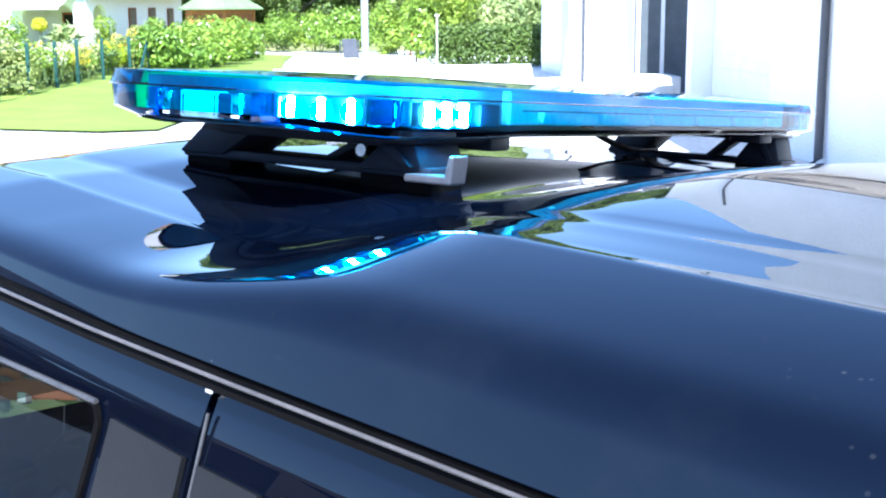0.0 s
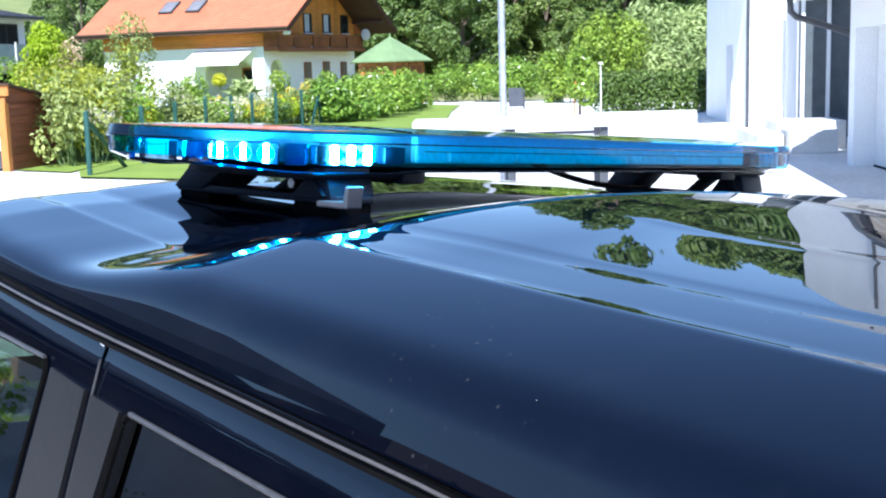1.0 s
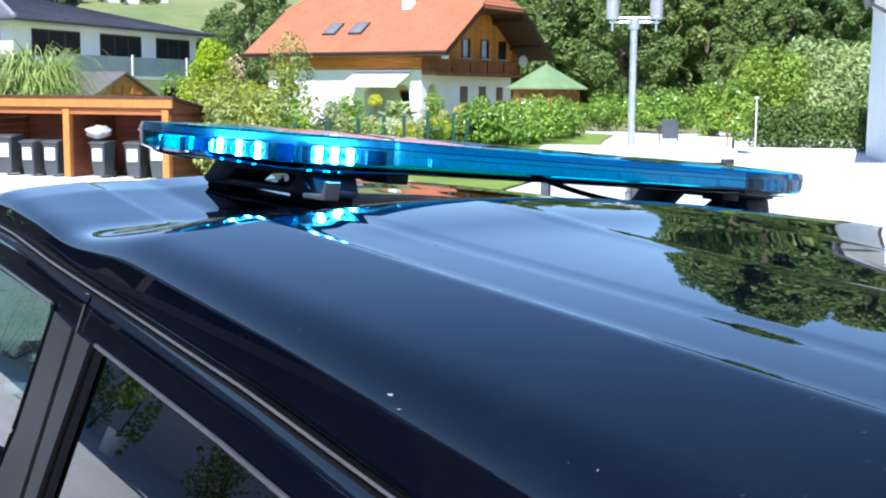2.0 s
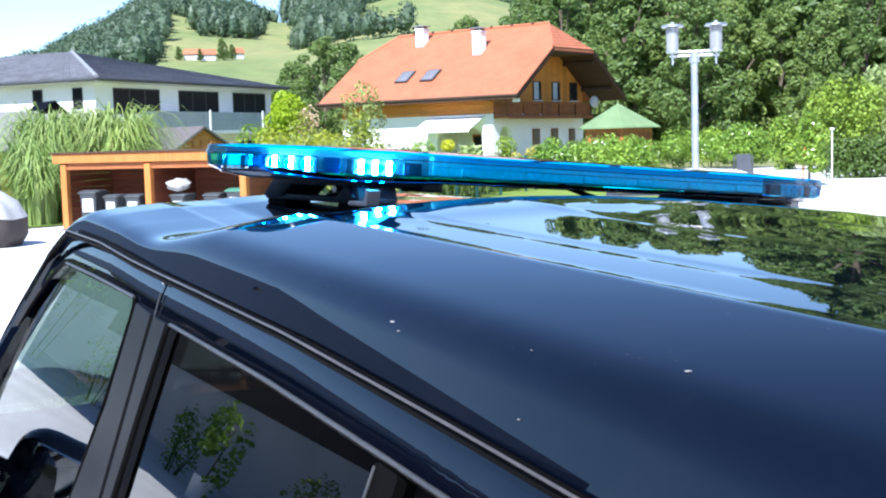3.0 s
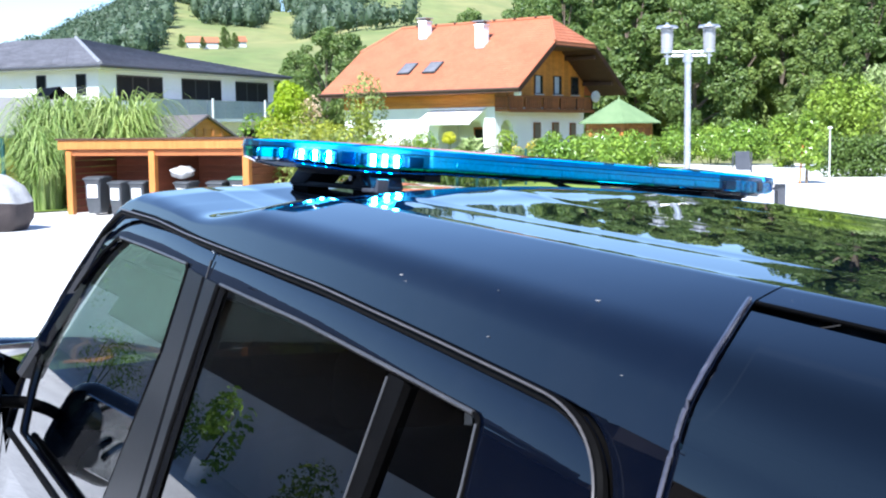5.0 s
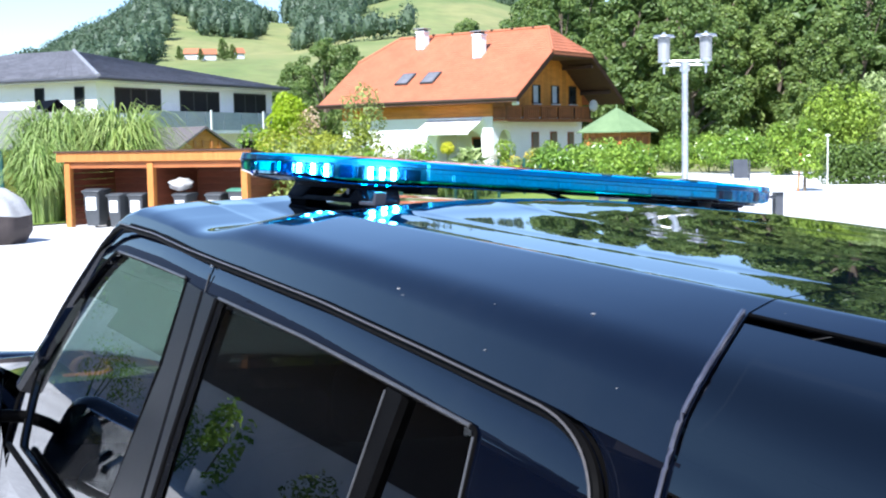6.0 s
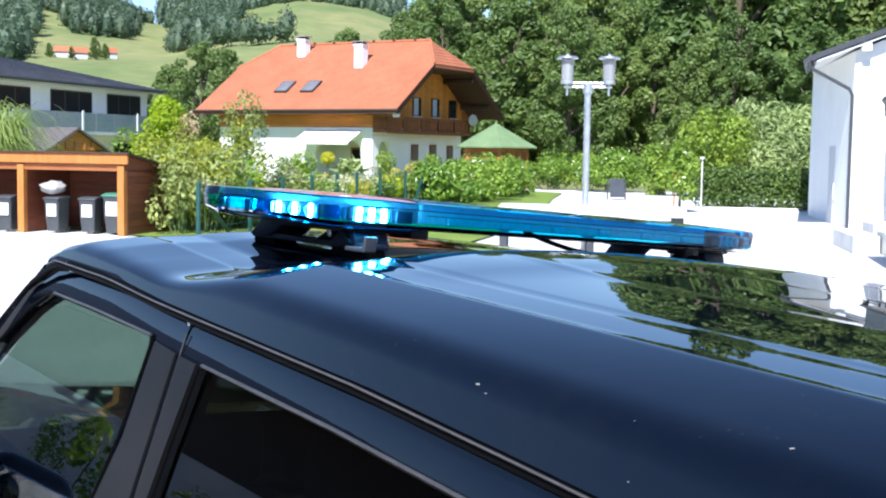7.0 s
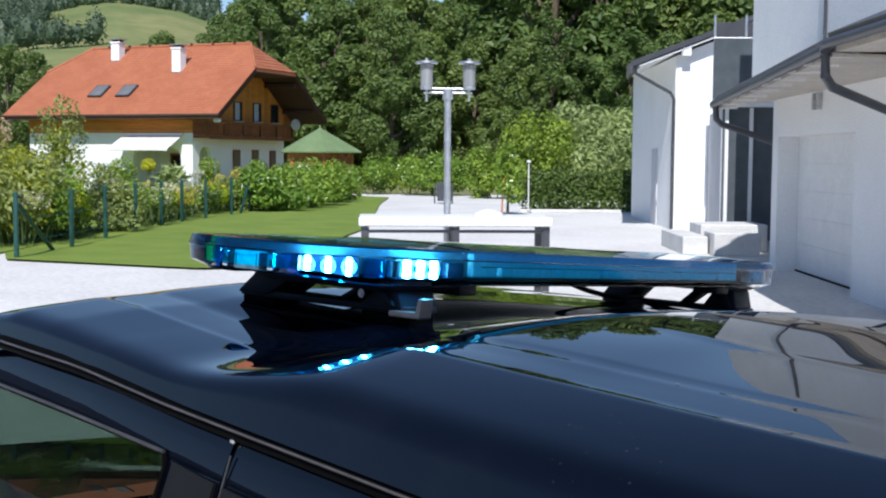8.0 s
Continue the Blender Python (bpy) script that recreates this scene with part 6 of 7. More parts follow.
for sign in (-1, 1):
    d = true_normals(part("front_door", side_panel(fine(FRONT_DOOR), [FRONT_WIN], sign, rolled=True), PAINT, car, "navy door frame with tinted window"), sign)
    part("window", glass_pane(FRONT_WIN, sign), CAR_GLASS, d)
    part("window_seal", window_seal(FRONT_WIN, sign, 0.003), RUBBER, d)
    # highlight on the seal's top edge, drawn as a paler strip
    part("edge_highlight", window_seal([(-0.22, 1.728), (0.0, 1.725), (0.275, 1.718)], sign, 0.0022, 0.003, False), PALE_EDGE, d)
    part("pillar_trim", side_panel(fine([(0.172, 1.19), (0.222, 1.37), (0.290, 1.571), (0.297, 1.712), (0.380, 1.706), (0.380, 1.19)]), [], sign, 0.004, 0.004), TRIM, d, "matt dark pillar trim")
    d = true_normals(part("rear_door", side_panel(fine(REAR_DOOR), [REAR_OPENING], sign, rolled=True), PAINT, car, "navy door frame with two tinted panes"), sign)
    part("window", glass_pane(REAR_WIN, sign), DARK_GLASS, d)
    part("pillar_trim", side_panel(fine([(0.396, 1.19), (0.396, 1.705), (0.456, 1.702), (0.442, 1.59), (0.432, 1.48), (0.426, 1.35), (0.424, 1.19)]), [], sign, 0.004, 0.004), TRIM, d, "matt dark pillar trim")
    part("vent_window", glass_pane(VENT_WIN, sign), DARK_GLASS, d)
    part("window_seal", window_seal(REAR_OPENING, sign, 0.003), RUBBER, d)
    # pale strips paint the highlight on the seal's top and rear edge
    part("edge_highlight", window_seal([(0.475, 1.7035), (0.65, 1.698), (0.84, 1.692), (1.108, 1.678), (1.300, 1.667)], sign, 0.0024, 0.003, False), PALE_EDGE, d)
    part("edge_highlight", window_seal([(1.311, 1.658), (1.3165, 1.60), (1.3165, 1.17)], sign, 0.0020, 0.003, False), PALE_EDGE, d)
    dv = part("window_divider", side_panel(DIVIDER, [], sign, 0.012, 0.003), RUBBER, d, "dark post between the panes")
    part("divider_edge", window_seal([(1.107, 1.668), (1.0885, 1.533), (1.053, 1.18)], sign, 0.0020, 0.003, False), PALE_EDGE, dv)
    part("rear_pillar", side_panel(fine(QUARTER, 0.03), [], sign, 0.03, -0.002), PAINT, car)
    # gutter strip above the doors, turning down behind the rear door
    line = [(-0.745, 1.20), (-0.756, 1.33), (-0.707, 1.404), (-0.658, 1.472), (-0.578, 1.561), (-0.498, 1.631), (-0.408, 1.700), (-0.348, 1.733), (-0.29, 1.756), (-0.245, 1.770)] + [(x, rail(x) - 0.004) for x in np.linspace(-0.20, 1.39, 38)]
    line += bend((1.42, rail(1.42) - 0.004), (1.522, rail(1.52) - 0.006), (1.532, 1.612)) + [(1.532, 1.5), (1.532, 1.35), (1.528, 1.16)]
    part("door_seal", tube([(x, sign * (tumble(min(z, 1.75)) + 0.003 + 0.006 * ease(z, 1.70, 1.75)), z) for x, z in line], 0.006, 8, flat=1.0), RUBBER, car, "black rubber strip above the doors")
    part("seal_back", tube([(x, sign * (tumble(min(z, 1.75)) - 0.016), z) for x, z in line], 0.009, 8), RUBBER, car)
    part("seal_joint", box(0.3845, sign * (rail_y(0.388) + 0.004) - 0.003, rail(0.388) - 0.017, 0.3915, sign * (rail_y(0.388) + 0.004) + 0.003, rail(0.388) - 0.006, 0.0015), CHROME, car, "small bright clip at the door seam")
    part("door_edge", tube([(0.3925, sign * (tumble(z) + 0.0015), z) for z in np.linspace(1.16, 1.735, 12)], 0.0012, 6), PALE_EDGE, car)
    # thin pale line that paints the highlight along the door seal
    part("seal_highlight", tube([(x, sign * (tumble(min(z, 1.75)) + 0.012 + 0.006 * ease(z, 1.70, 1.75)), z + 0.0065) for x, z in line if x > -0.25], 0.0013, 6), LIP_GLINT, car)
    # rear side glass, rolled into the roof edge
    def wrap(s, v):
        """s from 0 at the seam to 1 at the tail, v from 0 at the roof edge to 1 at the belt."""
        a = SEAM[2][0] + 0.008 + (1.992 - SEAM[2][0]) * min(1, v / 0.35)
        x = seam_x(a) + 0.0008 + s * (2.46 - seam_x(a))
        if v < 0.35:
            return on_roof(x, sign * a) - Vector((0, sign * 0.0012, 0.0012))
        z = rail(x) - (rail(x) - 1.16) * (v - 0.35) / 0.65
        return Vector((x, sign * (tumble(min(z, 1.75)) - 0.0014), z))
    part("rear_side_glass", sheet(wrap, list(np.linspace(0, 1, 24)), list(np.linspace(0.03, 1, 40))), DARK_GLASS, car, "dark glass rolled into the roof edge")
    part("glass_edge", tube([wrap(-0.008, v) + Vector((0.001, sign * 0.0025, 0.0025)) for v in np.linspace(0, 1, 60)], 0.0022, 8), GLASS_EDGE, car, "grey edge of the rear side glass")
    part("glass_top_edge", tube([wrap(s, 0.0) for s in np.linspace(0, 1, 20)], 0.0022, 6), RUBBER, car)
    part("tail_pillar", sheet(lambda s, v: wrap(s, v) + Vector((0, sign * 0.004, 0.002)), [1.005, 1.04, 1.07, 1.10], list(np.linspace(0, 1, 24))), PAINT, car)
    # lower side
    def flank(x, v):
        top_z = 1.165 + 0.13 * ease(-x, 0.66, 0.85)
        z = top_z - (top_z - 0.445) * v
        bulge = 1.004 + 0.018 * math.sin(math.pi * v) - 0.03 * max(0, v - 0.8) * 5 * 0.3
        fr = ease(x, -1.95, -1.6)
        re = 1 - ease(x, 2.45, 2.62)
        return Vector((x, sign * (bulge - 0.10 * (1 - fr) - 0.07 * (1 - re)), z))
    for nm, x0, x1, nseg in (("front_wing", -1.85, -0.75, 16), ("front_door_skin", -0.74, 0.372, 18), ("rear_door_skin", 0.380, 1.52, 18), ("rear_wing", 1.528, 2.60, 16)):
        part(nm, sheet(flank, list(np.linspace(x0, x1, nseg)), list(np.linspace(0, 1, 12)), 0.0), PAINT, car)
    for hx in (0.25, 1.38):
        part("door_handle", box(hx - 0.09, sign * 1.035 - 0.012, 1.03, hx + 0.09, sign * 1.035 + 0.012, 1.06, 0.01, 2), PAINT, car)
    part("belt_trim", tube([(x, sign * (tumble(1.2) + 0.012), 1.245 - 0.012 * (x + 0.6)) for x in np.linspace(-0.62, 1.5, 24)], 0.008, 6), RUBBER, car)
    # mirror
    mir = part("door_mirror", smooth(box(-0.68, sign * 1.14 - 0.11, 1.20, -0.55, sign * 1.14 + 0.11, 1.42, 0.062, 5)), PAINT, car, "navy door mirror with black foot")
    part("mirror_glass", smooth(box(-0.004, -0.088, -0.080, 0.004, 0.088, 0.080, 0.003)), MIRROR, mir, "", Matrix.Translation((-0.552, sign * 1.14, 1.31)) @ pose(0, 0, 0, 0, 6, -sign * 14))
    part("mirror_foot", tube([(-0.64, sign * 0.972, 1.305), (-0.635, sign * 1.01, 1.31), (-0.63, sign * 1.06, 1.31)], 0.015, 10), RUBBER, mir)
    # wheels
    for wx in (-1.05, 1.83):
        z0 = 0.365
        wheel = part("tyre", smooth(tube([(wx + 0.29 * math.cos(a), sign * 0.86, z0 + 0.29 * math.sin(a)) for a in np.linspace(0, 2 * math.pi, 33)[:-1]], 0.10, 10, closed=True)), TYRE, car)
        rim = tube([(wx + 0.20 * math.cos(a), sign * 0.90, z0 + 0.20 * math.sin(a)) for a in np.linspace(0, 2 * math.pi, 25)[:-1]], 0.03, 6, closed=True)
        for k in range(5):
            a = 2 * math.pi * k / 5
            tube([(wx, sign * 0.92, z0), (wx + 0.2 * math.cos(a), sign * 0.91, z0 + 0.2 * math.sin(a))], 0.026, 6, bm=rim)
        part("rim", rim, ALLOY, wheel)
        part("wheel_arch", tube([(wx + 0.44 * math.cos(a), sign * 0.985, z0 + 0.44 * math.sin(a)) for a in np.linspace(0.1, math.pi - 0.1, 17)], 0.03, 6), RUBBER, car)

# windscreen, bonnet, nose and tail
def screen(u, v):
    """u across from -1 to 1, v from the roof down to the bonnet."""
    x = -0.325 - 0.40 * v - 0.11 * (1 - u * u) * v - 0.01 * (1 - u * u)
    zt = on_roof(-0.33, abs(u) * 1.6).z - 0.006
    return Vector((x, u * (0.79 + 0.12 * v), zt * (1 - v) + (1.385 + 0.02 * (1 - u * u)) * v))


shield = sheet(screen, list(np.linspace(-1, 1, 25)), list(np.linspace(0, 1, 15)))
bmesh.ops.reverse_faces(shield, faces=shield.faces[:])
part("windscreen", shield, CAR_GLASS, car)
for sign in (-1, 1):
    part("screen_pillar", tube([screen(sign * 1.035, v) + Vector((0.015, sign * 0.015, 0.0)) for v in np.linspace(0.06, 1.05, 14)], 0.020, 8), PAINT, car)
part("bonnet", sheet(lambda u, v: Vector((-0.72 - 1.16 * v - 0.10 * (1 - u * u) * (1 - v) + 0.05 * u * u * v, u * 0.93, 1.385 - 0.08 * v - 0.02 * v * v - 0.02 * u * u + 0.012 * bump_at(abs(u) - 0.62, 0.06))), list(np.linspace(-1, 1, 33)), list(np.linspace(0, 1, 16))), PAINT, car)
nose = smooth(box(-1.96, -0.90, 0.42, -1.80, 0.90, 1.275, 0.05, 3))
part("front_bumper", nose, PAINT, car)
part("grille", box(-1.965, -0.42, 0.80, -1.945, 0.42, 1.08, 0.006), RUBBER, car)
for sign in (-1, 1):
    part("headlight", box(-1.965, sign * 0.70 - 0.17, 0.82, -1.93, sign * 0.70 + 0.17, 1.12, 0.02, 2), CHROME, car)
    part("tail_light", box(2.60, sign * 0.90 - 0.06, 0.85, 2.66, sign * 0.90 + 0.06, 1.35, 0.02, 2), TAIL_RED, car)
part("tailgate", smooth(box(2.52, -0.90, 0.48, 2.65, 0.90, 1.20, 0.04, 3)), PAINT, car)
part("rear_window", sheet(lambda u, v: Vector((2.55 + 0.08 * v, u * (0.72 + 0.12 * v), 1.76 - 0.05 * u * u - 0.56 * v)), list(np.linspace(-1, 1, 13)), list(np.linspace(0, 1, 10))), DARK_GLASS, car)
part("rear_bumper", smooth(box(2.58, -0.92, 0.42, 2.74, 0.92, 0.66, 0.05, 3)), PAINT, car)
part("floor_pan", box(-1.8, -0.80, 0.36, 2.6, 0.80, 0.45, 0.02), RUBBER, car)
# cabin
part("headlining", sheet(lambda x, y: on_roof(x, y) - Vector((0, 0, 0.05)), list(np.linspace(-0.30, 2.5, 30)), list(np.linspace(-1.6, 1.6, 15))), CABIN, car)
part("cabin_floor", box(-0.95, -0.84, 0.60, 2.5, 0.84, 0.66, 0.01), CABIN, car)
part("dashboard", smooth(box(-0.86, -0.82, 0.85, -0.52, 0.82, 1.17, 0.08, 3)), CABIN, car)
part("steering_wheel", tube([(-0.40 + 0.19 * 0.45 * math.sin(a), -0.40 + 0.19 * math.cos(a), 1.12 + 0.19 * 0.89 * math.sin(a)) for a in np.linspace(0, 2 * math.pi, 25)[:-1]], 0.015, 8, closed=True), RUBBER, car, "black steering wheel")
for sx, rows_y in ((0.05, (-0.42, 0.42)), (1.0, (-0.5, 0.0, 0.5))):
    for sy in rows_y:
        w = 0.25 if sx < 0.5 else 0.21
        part("seat", smooth(box(sx - 0.42, sy - w, 0.78, sx + 0.08, sy + w, 0.95, 0.05, 3)), CABIN, car)
        part("seat_back", smooth(box(sx + 0.05, sy - w, 0.90, sx + 0.20, sy + w, 1.38, 0.05, 3)), CABIN, car)
        part("headrest", smooth(box(sx + 0.10, sy - 0.13, 1.40, sx + 0.20, sy + 0.13, 1.56, 0.045, 3)), CABIN, car)
FLECK = surface("dried_dirt", (0.16, 0.155, 0.15), (0.26, 0.25, 0.24), 60, 300, 0.8, 0.2, 0.001)
# small dirt flecks stuck to the roof edge
for i, (fx, fw, w) in enumerate(((1.058, 1.72, 0.009), (1.075, 1.75, 0.004), (1.401, 1.50, 0.008), (1.282, 1.88, 0.006), (1.261, 1.62, 0.005), (1.24, 1.64, 0.003), (0.92, 1.6, 0.003), (0.75, 0.9, 0.005), (1.50, 1.80, 0.004))):
    p0, p1 = on_roof(fx, -fw), on_roof(fx, -fw - 0.02)
    fl = bmesh.new()
    bmesh.ops.create_icosphere(fl, subdivisions=1, radius=w * 0.27)
    for v in fl.verts:
        v.co = Vector((v.co.x * 2.0, v.co.y * 0.5, v.co.z * 0.25)) * (0.8 + 0.5 * noise.noise(v.co * 300 + Vector((i, 0, 0))))
    part("dirt_fleck", fl, FLECK, car, "dried pale dirt fleck", Matrix.Translation(p0 + Vector((0, 0, 0.001))) @ pose(0, 0, 0, math.degrees(math.atan2(p0.z - p1.z, p0.y - p1.y)), 0, 35 + 23 * i))

# ---------- the light bar ----------
# bar space: x to the rear, y along the bar; it sits a little askew on the roof
BZ1 = 1.943
BAR_TURN = 10.0
BAR_M = CAR_M @ pose(0, 0.02, 0, 0, 0, BAR_TURN)
bar = thing("light_bar", BAR_M, "flat blue warning light bar with lit LEDs on car roof", "light bar")
BAR_D, BAR_H = 0.157, 0.724
BAR_REAR = [(0.0, -0.724), (0.05, -0.720), (0.085, -0.704), (0.115, -0.668), (0.139, -0.61), (0.153, -0.53), (0.157, -0.44)]
BAR_FRONT = [(0.0, -0.724), (-0.09, -0.716), (-0.135, -0.695), (-0.155, -0.64), (-0.157, -0.44)]


def bar_outline(inset=0.0):
    """The long outline of the bar, rounder at the rear corners, drawn in by inset."""
    rear = BAR_REAR + [(x, -y) for x, y in BAR_REAR[::-1]]
    front = [(x, -y) for x, y in BAR_FRONT[1:]] + BAR_FRONT[:0:-1]
    return [(x * (1 - inset / BAR_D), y * (1 - inset / BAR_H)) for x, y in rounded(rear + front, 0.015, 3)]


def bar_floor(y):
    """The underside: lowest over the feet, a little higher in the middle and at the tips."""
    a = abs(y)
    return 1.903 - 0.009 * ease(a, 0.25, 0.50) + 0.009 * ease(a, 0.60, 0.71)


def ring_wall(lower, upper, zl, zu):
    own = bmesh.new()
    lo = [own.verts.new((x, y, zl(y) if callable(zl) else zl)) for x, y in lower]
    hi = [own.verts.new((x, y, zu(y) if callable(zu) else zu)) for x, y in upper]
    for i in range(len(lo)):
        j = (i + 1) % len(lo)
        own.faces.new((lo[i], lo[j], hi[j], hi[i]))
    bmesh.ops.recalc_face_normals(own, faces=own.faces[:])
    return smooth(own, 50)


def lens_foot(y):
    return bar_floor(y) + 0.007


part("lens_wall", ring_wall(bar_outline(0.002), bar_outline(), lens_foot, 1.930), BLUE_LENS, bar, "clear blue plastic lens round the bar")
part("lens_skirt", ring_wall(bar_outline(0.020), bar_outline(0.002), bar_floor, lens_foot), BLUE_LENS, bar)
part("lid_wall", ring_wall(bar_outline(-0.001), bar_outline(0.002), 1.9305, BZ1), LID_LENS, bar, "deeper blue band of the lid")
part("lens_rim", tube([(x, y, 1.9302) for x, y in bar_outline(-0.0012)], 0.0009, 6, closed=True), TOP_LENS, bar)
part("skirt_rim", tube([(x, y, bar_floor(y)) for x, y in bar_outline(0.020)], 0.0016, 6, closed=True), BLUE_CLEAR, bar)


def bar_edge(y, side):
    """Depth of the bar's edge at a place along it, to the rear (1) or the front (-1)."""
    q = BAR_REAR if side > 0 else BAR_FRONT
    return float(np.interp(abs(y), [-p[1] for p in q[::-1]], [p[0] for p in q[::-1]]))


def bar_top(u, v):
    """A shallow crowned cover, u along the bar, v across."""
    y = BAR_H * math.sin(u * math.pi / 2)
    a, b = bar_edge(y, -1), bar_edge(y, 1)
    return Vector(((a + b) / 2 + v * max(0.004, (b - a) / 2 - 0.001), y * 0.998, BZ1 + 0.0075 * (1 - v * v) * (1 - abs(y / BAR_H) ** 6)))


part("top_cover", sheet(bar_top, list(np.linspace(-1, 1, 61)), list(np.linspace(-1, 1, 13))), TOP_LENS, bar, "glossy smoked blue top cover")
for y in (-0.44, 0.0, 0.44):
    part("cover_strip", tube([(x, y, BZ1 + 0.0068 * (1 - (x / BAR_D) ** 2)) for x in np.linspace(-0.14, 0.14, 9)], 0.0012, 6), TOP_LENS, bar)
tray_bm = bmesh.new()
tray_vs = [tray_bm.verts.new((x, y, bar_floor(y) + 0.001)) for x, y in bar_outline(0.021)]
bmesh.ops.triangle_fill(tray_bm, use_beauty=True, edges=[tray_bm.edges.new((a, b)) for a, b in zip(tray_vs, tray_vs[1:] + tray_vs[:1])])
part("tray", tray_bm, BAR_BASE, bar)
part("spine", prism([(-0.140, -0.43), (0.140, -0.43), (0.140, 0.43), (-0.140, 0.43)], (1.907, 1.9405), "z", 0.003), SPINE, bar, "pale inner carrier")
for sy in (-1, 1):
    end_loop = [(x, y) for x, y in bar_outline(0.026) if y * sy > 0.40]
    end_loop.sort(key=lambda p: math.atan2(p[1] - sy * 0.5, p[0]))
    part("end_carrier", prism(end_loop, (1.907, 1.9395), "z"), END_CARRIER, bar)


def led_module(origin, angle, on, count=3, pitch=0.0255):
    """A dark carrier with count LEDs in cups, bright or, when lit, glow blue, facing along angle (degrees, 0 to the
    rear).
    """
    m = Matrix.Translation(origin) @ pose(0, 0, 0, 0, 0, angle)
    mod = part("led_module", box(-0.014, -count * pitch / 2 - 0.002, -0.013, -0.009, count * pitch / 2 + 0.002, 0.013, 0.002), BAR_TRAY if on else SPINE, bar, "lit blue LED module" if on else "unlit LED module", m)
    for k in range(count):
        y = (k - (count - 1) / 2) * pitch
        cup = bmesh.new()
        bmesh.ops.create_cone(cup, segments=12, radius1=0.0095, radius2=0.003, depth=0.010, cap_ends=False, matrix=Matrix.Translation((-0.004, y, 0)) @ pose(0, 0, 0, 0, -90, 0))
        part("reflector_cup", cup, GLOW_CUP if on else REFLECTOR, mod)
        part("led", smooth(box(-0.007, y - 0.0034, -0.0115, 0.004, y + 0.0034, 0.0115, 0.0025, 2)), LED_ON if on else LED_OFF, mod)
    return mod


BZM = 1.916
EDGE_X = 0.138
for sx in (1, -1):
    a0 = 0 if sx > 0 else 180
    for sy in (-1, 1):
        lit_here = sx > 0 and sy < 0
        led_module((sx * 0.094, sy * 0.668, BZM), sy * sx * 43 + a0, lit_here)
        led_module((sx * EDGE_X, sy * 0.540, BZM), sy * sx * 4 + a0, lit_here)
        for nm, px, py, turn, w, h, mat in (("dark_block", 0.036, 0.708, 70, 0.021, 0.0105, BAR_TRAY), ("end_optic", -0.010, 0.714, 88, 0.012, 0.0115, LED_OFF), ("end_led", -0.040, 0.713, 95, 0.005, 0.011, REFLECTOR), ("end_wall", -0.066, 0.707, 118, 0.012, 0.0125, BLUE_CLEAR),
                                            ("clear_optic", 0.122, 0.612, 25, 0.013, 0.012, BLUE_CLEAR), ("dark_block", 0.137, 0.588, 12, 0.008, 0.011, BAR_TRAY), ("dark_block", 0.140, 0.470, 0, 0.018, 0.0105, BAR_TRAY)):
            part(nm, smooth(box(-0.013, -w, -h, 0.002, w, h, 0.002, 2)), mat, bar, "", Matrix.Translation((sx * px, sy * py, BZM)) @ pose(0, 0, 0, 0, 0, sy * sx * turn + a0))
    part("lens_rib", tube([(sx * 0.1545, -0.43, BZM + 0.006), (sx * 0.156, 0, BZM + 0.006), (sx * 0.1545, 0.43, BZM + 0.006)], 0.0006, 5), TOP_LENS, bar)
    # unlit slanted optics between the modules
    for k in range(6):
        y = -0.355 + 0.142 * k
        part("slanted_optic", smooth(box(-0.008, -0.018, -0.007, 0.002, 0.018, 0.007, 0.003, 2)), ROUND_OPTIC, bar, "", Matrix.Translation((sx * 0.144, y, BZM - 0.001)) @ pose(0, 0, 0, 0, 0, 8 * sx + a0))


def roof_under(x, y):
    """Height of the roof, in car space, below a place in bar space."""
    c, s = math.cos(radians(BAR_TURN)), math.sin(radians(BAR_TURN))
    cx, cy = c * x - s * y, s * x + c * y + 0.02
    return on_roof(cx, max(-1.0, min(1.0, cy / EDGE_Y))).z


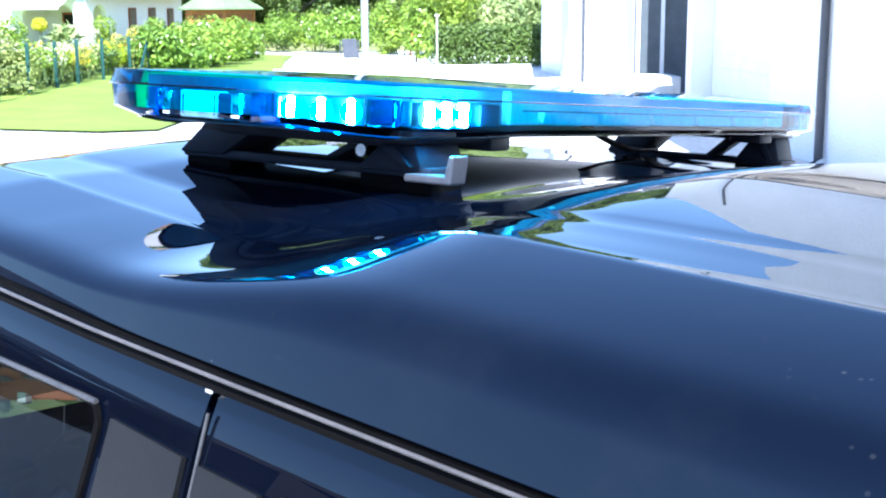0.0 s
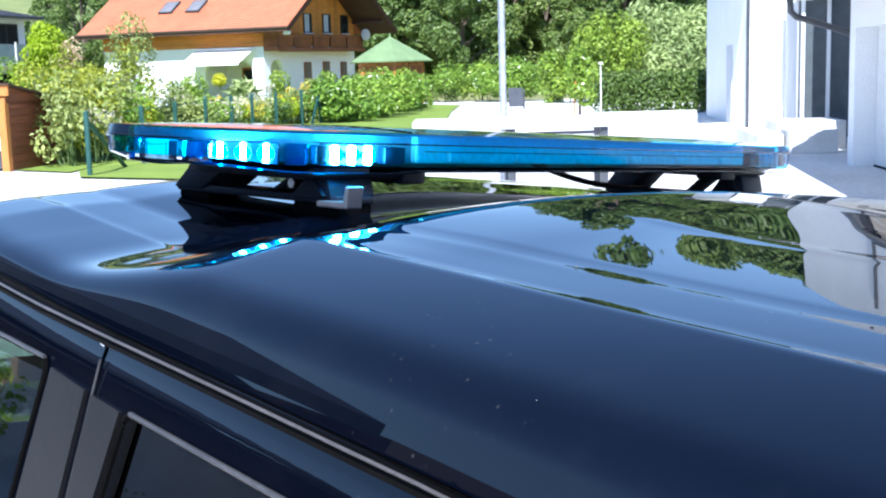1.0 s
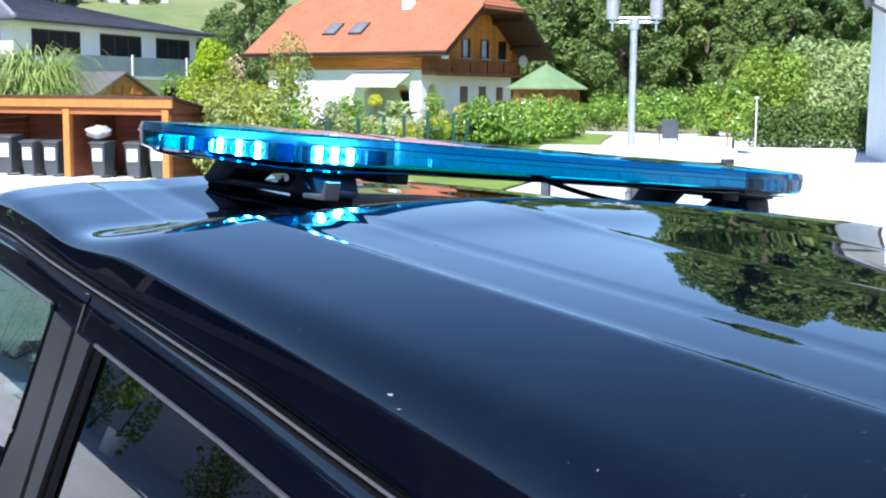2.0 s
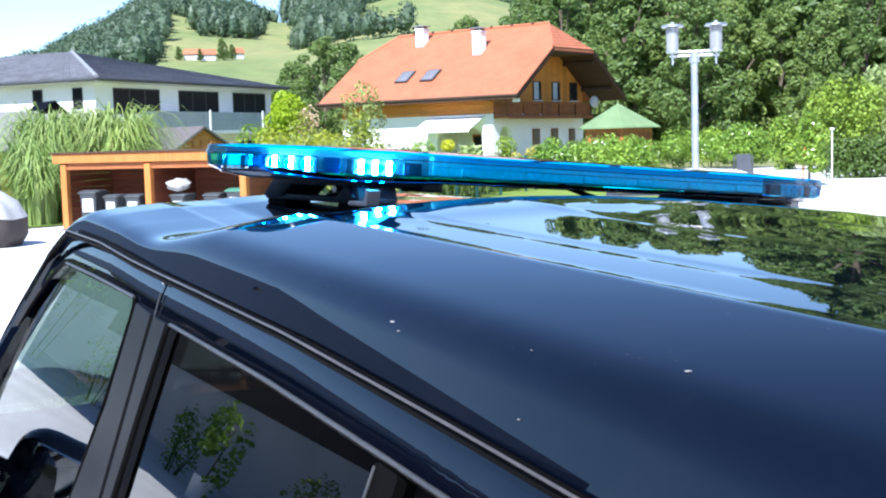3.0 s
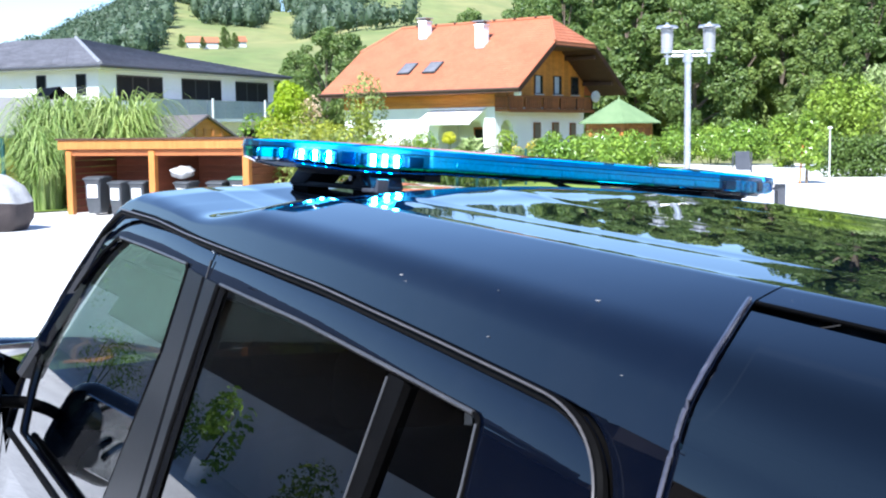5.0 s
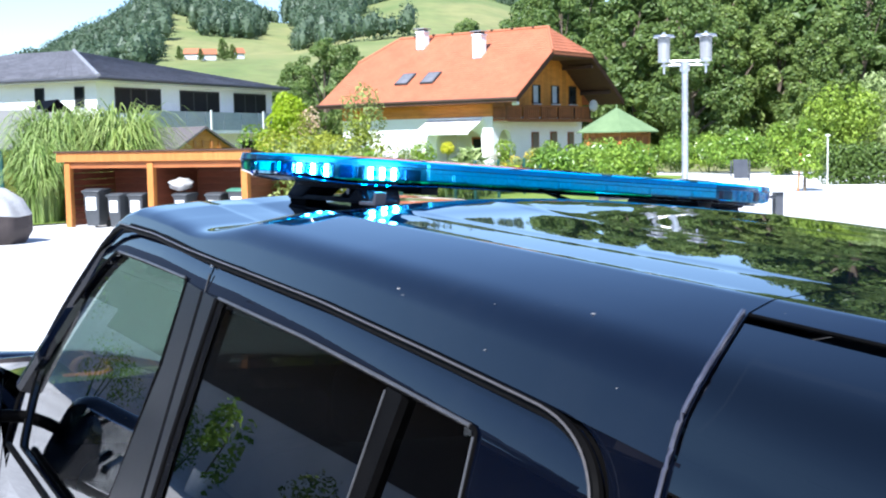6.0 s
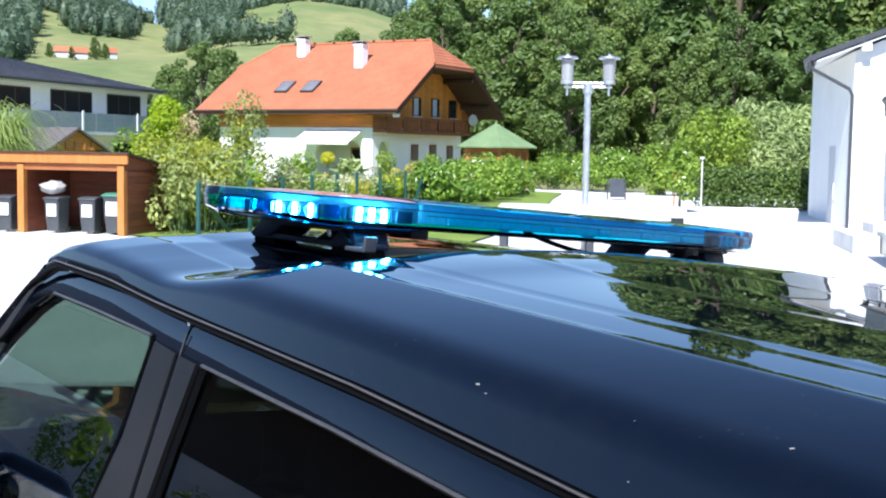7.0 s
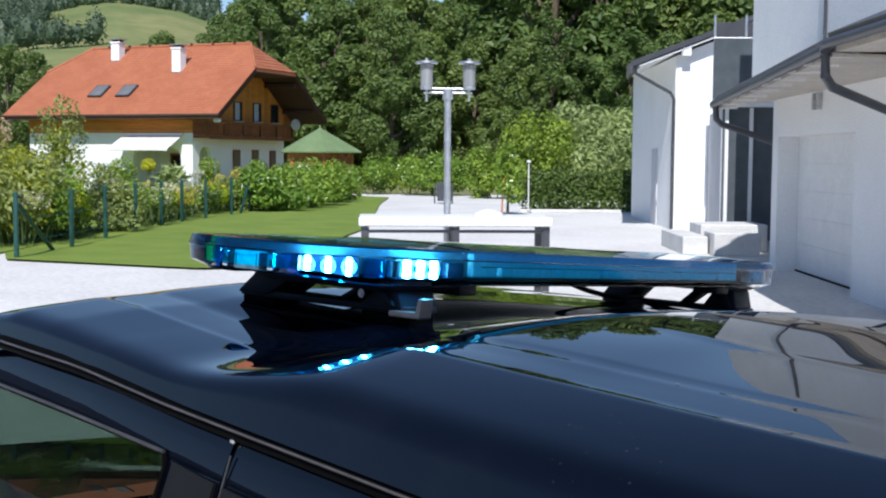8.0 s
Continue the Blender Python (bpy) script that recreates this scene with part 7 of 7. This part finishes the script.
# feet of the bar, one on each side of the roof
for sy in (-1, 1):
    fy = sy * 0.515
    inn = -sy
    low = max(roof_under(-0.15, fy), roof_under(0.15, fy)) + 0.002
    y0, y1 = sorted((fy + sy * 0.045, fy + inn * 0.085))
    foot = part("mounting_foot", smooth(prism([(-0.150, 1.887), (-0.110, 1.884), (0.095, 1.884), (0.118, 1.888), (0.122, 1.898), (-0.140, 1.898)], (y0, y1), "y", 0.002), 30), FOOT, bar, "black bracket under the bar")
    part("foot_beam", smooth(prism([(-0.178, fy - 0.040), (0.135, fy - 0.043), (0.135, fy + 0.020), (-0.178, fy + 0.020)], (low, low + 0.010), "z", 0.003)), FOOT, foot)
    part("foot_leg", smooth(prism([(-0.182, low + 0.004), (-0.120, low + 0.004), (-0.080, 1.886), (-0.150, 1.889)], (fy - 0.044, fy + 0.030), "y", 0.004), 30), FOOT, foot)
    part("foot_leg", smooth(prism([(0.050, low + 0.004), (0.128, low + 0.004), (0.118, 1.888), (0.078, 1.886)], (fy - 0.046, fy + 0.030), "y", 0.004), 30), FOOT, foot)
    part("foot_rib", smooth(prism([(-0.010, low + 0.006), (0.004, low + 0.006), (0.052, 1.886), (0.032, 1.886)], (fy - 0.03, fy + 0.02), "y", 0.003), 30), FOOT, foot)
    part("foot_gusset", smooth(prism([(0.082, 1.886), (0.104, low + 0.010), (0.118, low + 0.010), (0.100, 1.886)], (fy - 0.052, fy - 0.040), "y", 0.002), 30), FOOT, foot)
    part("inner_arm", smooth(prism([(0.060, fy + inn * 0.080), (0.124, fy + inn * 0.080), (0.120, fy + inn * 0.125), (0.070, fy + inn * 0.125)], (1.880, 1.900), "z", 0.003)), FOOT, foot)
    for px0, px1 in ((-0.176, -0.115), (0.050, 0.132)):
        pad_low = min(roof_under(px, fy + py) for px in (px0, px1) for py in (-0.036, 0.016)) - 0.002
        part("rubber_pad", prism([(px0, fy - 0.036), (px1, fy - 0.036), (px1, fy + 0.016), (px0, fy + 0.016)], (pad_low, low + 0.004), "z", 0.002), RUBBER, foot)
    part("clamp_bolt", tube([(0.060, fy + sy * 0.030, low + 0.022), (0.060, fy + sy * 0.050, low + 0.022)], 0.006, 10), CHROME, foot)
    if sy < 0:
        part("clamp_hook", prism([(0.118, low - 0.002), (0.168, low - 0.002), (0.171, low + 0.024), (0.165, low + 0.024), (0.161, low + 0.006), (0.118, low + 0.005)], (fy - 0.062, fy - 0.036), "y", 0.002), HOOK, foot, "worn grey clamp hook")
cable_end = roof_under(-0.10, 0.50) + 0.010
part("cable", tube([(0.02 - 0.12 * t, -0.03 + 0.53 * t, 1.905 + (cable_end - 1.905) * (1 - (1 - t) ** 2.2)) for t in np.linspace(0, 1, 16)], 0.005, 8), RUBBER, bar, "black cable from the bar to the roof")
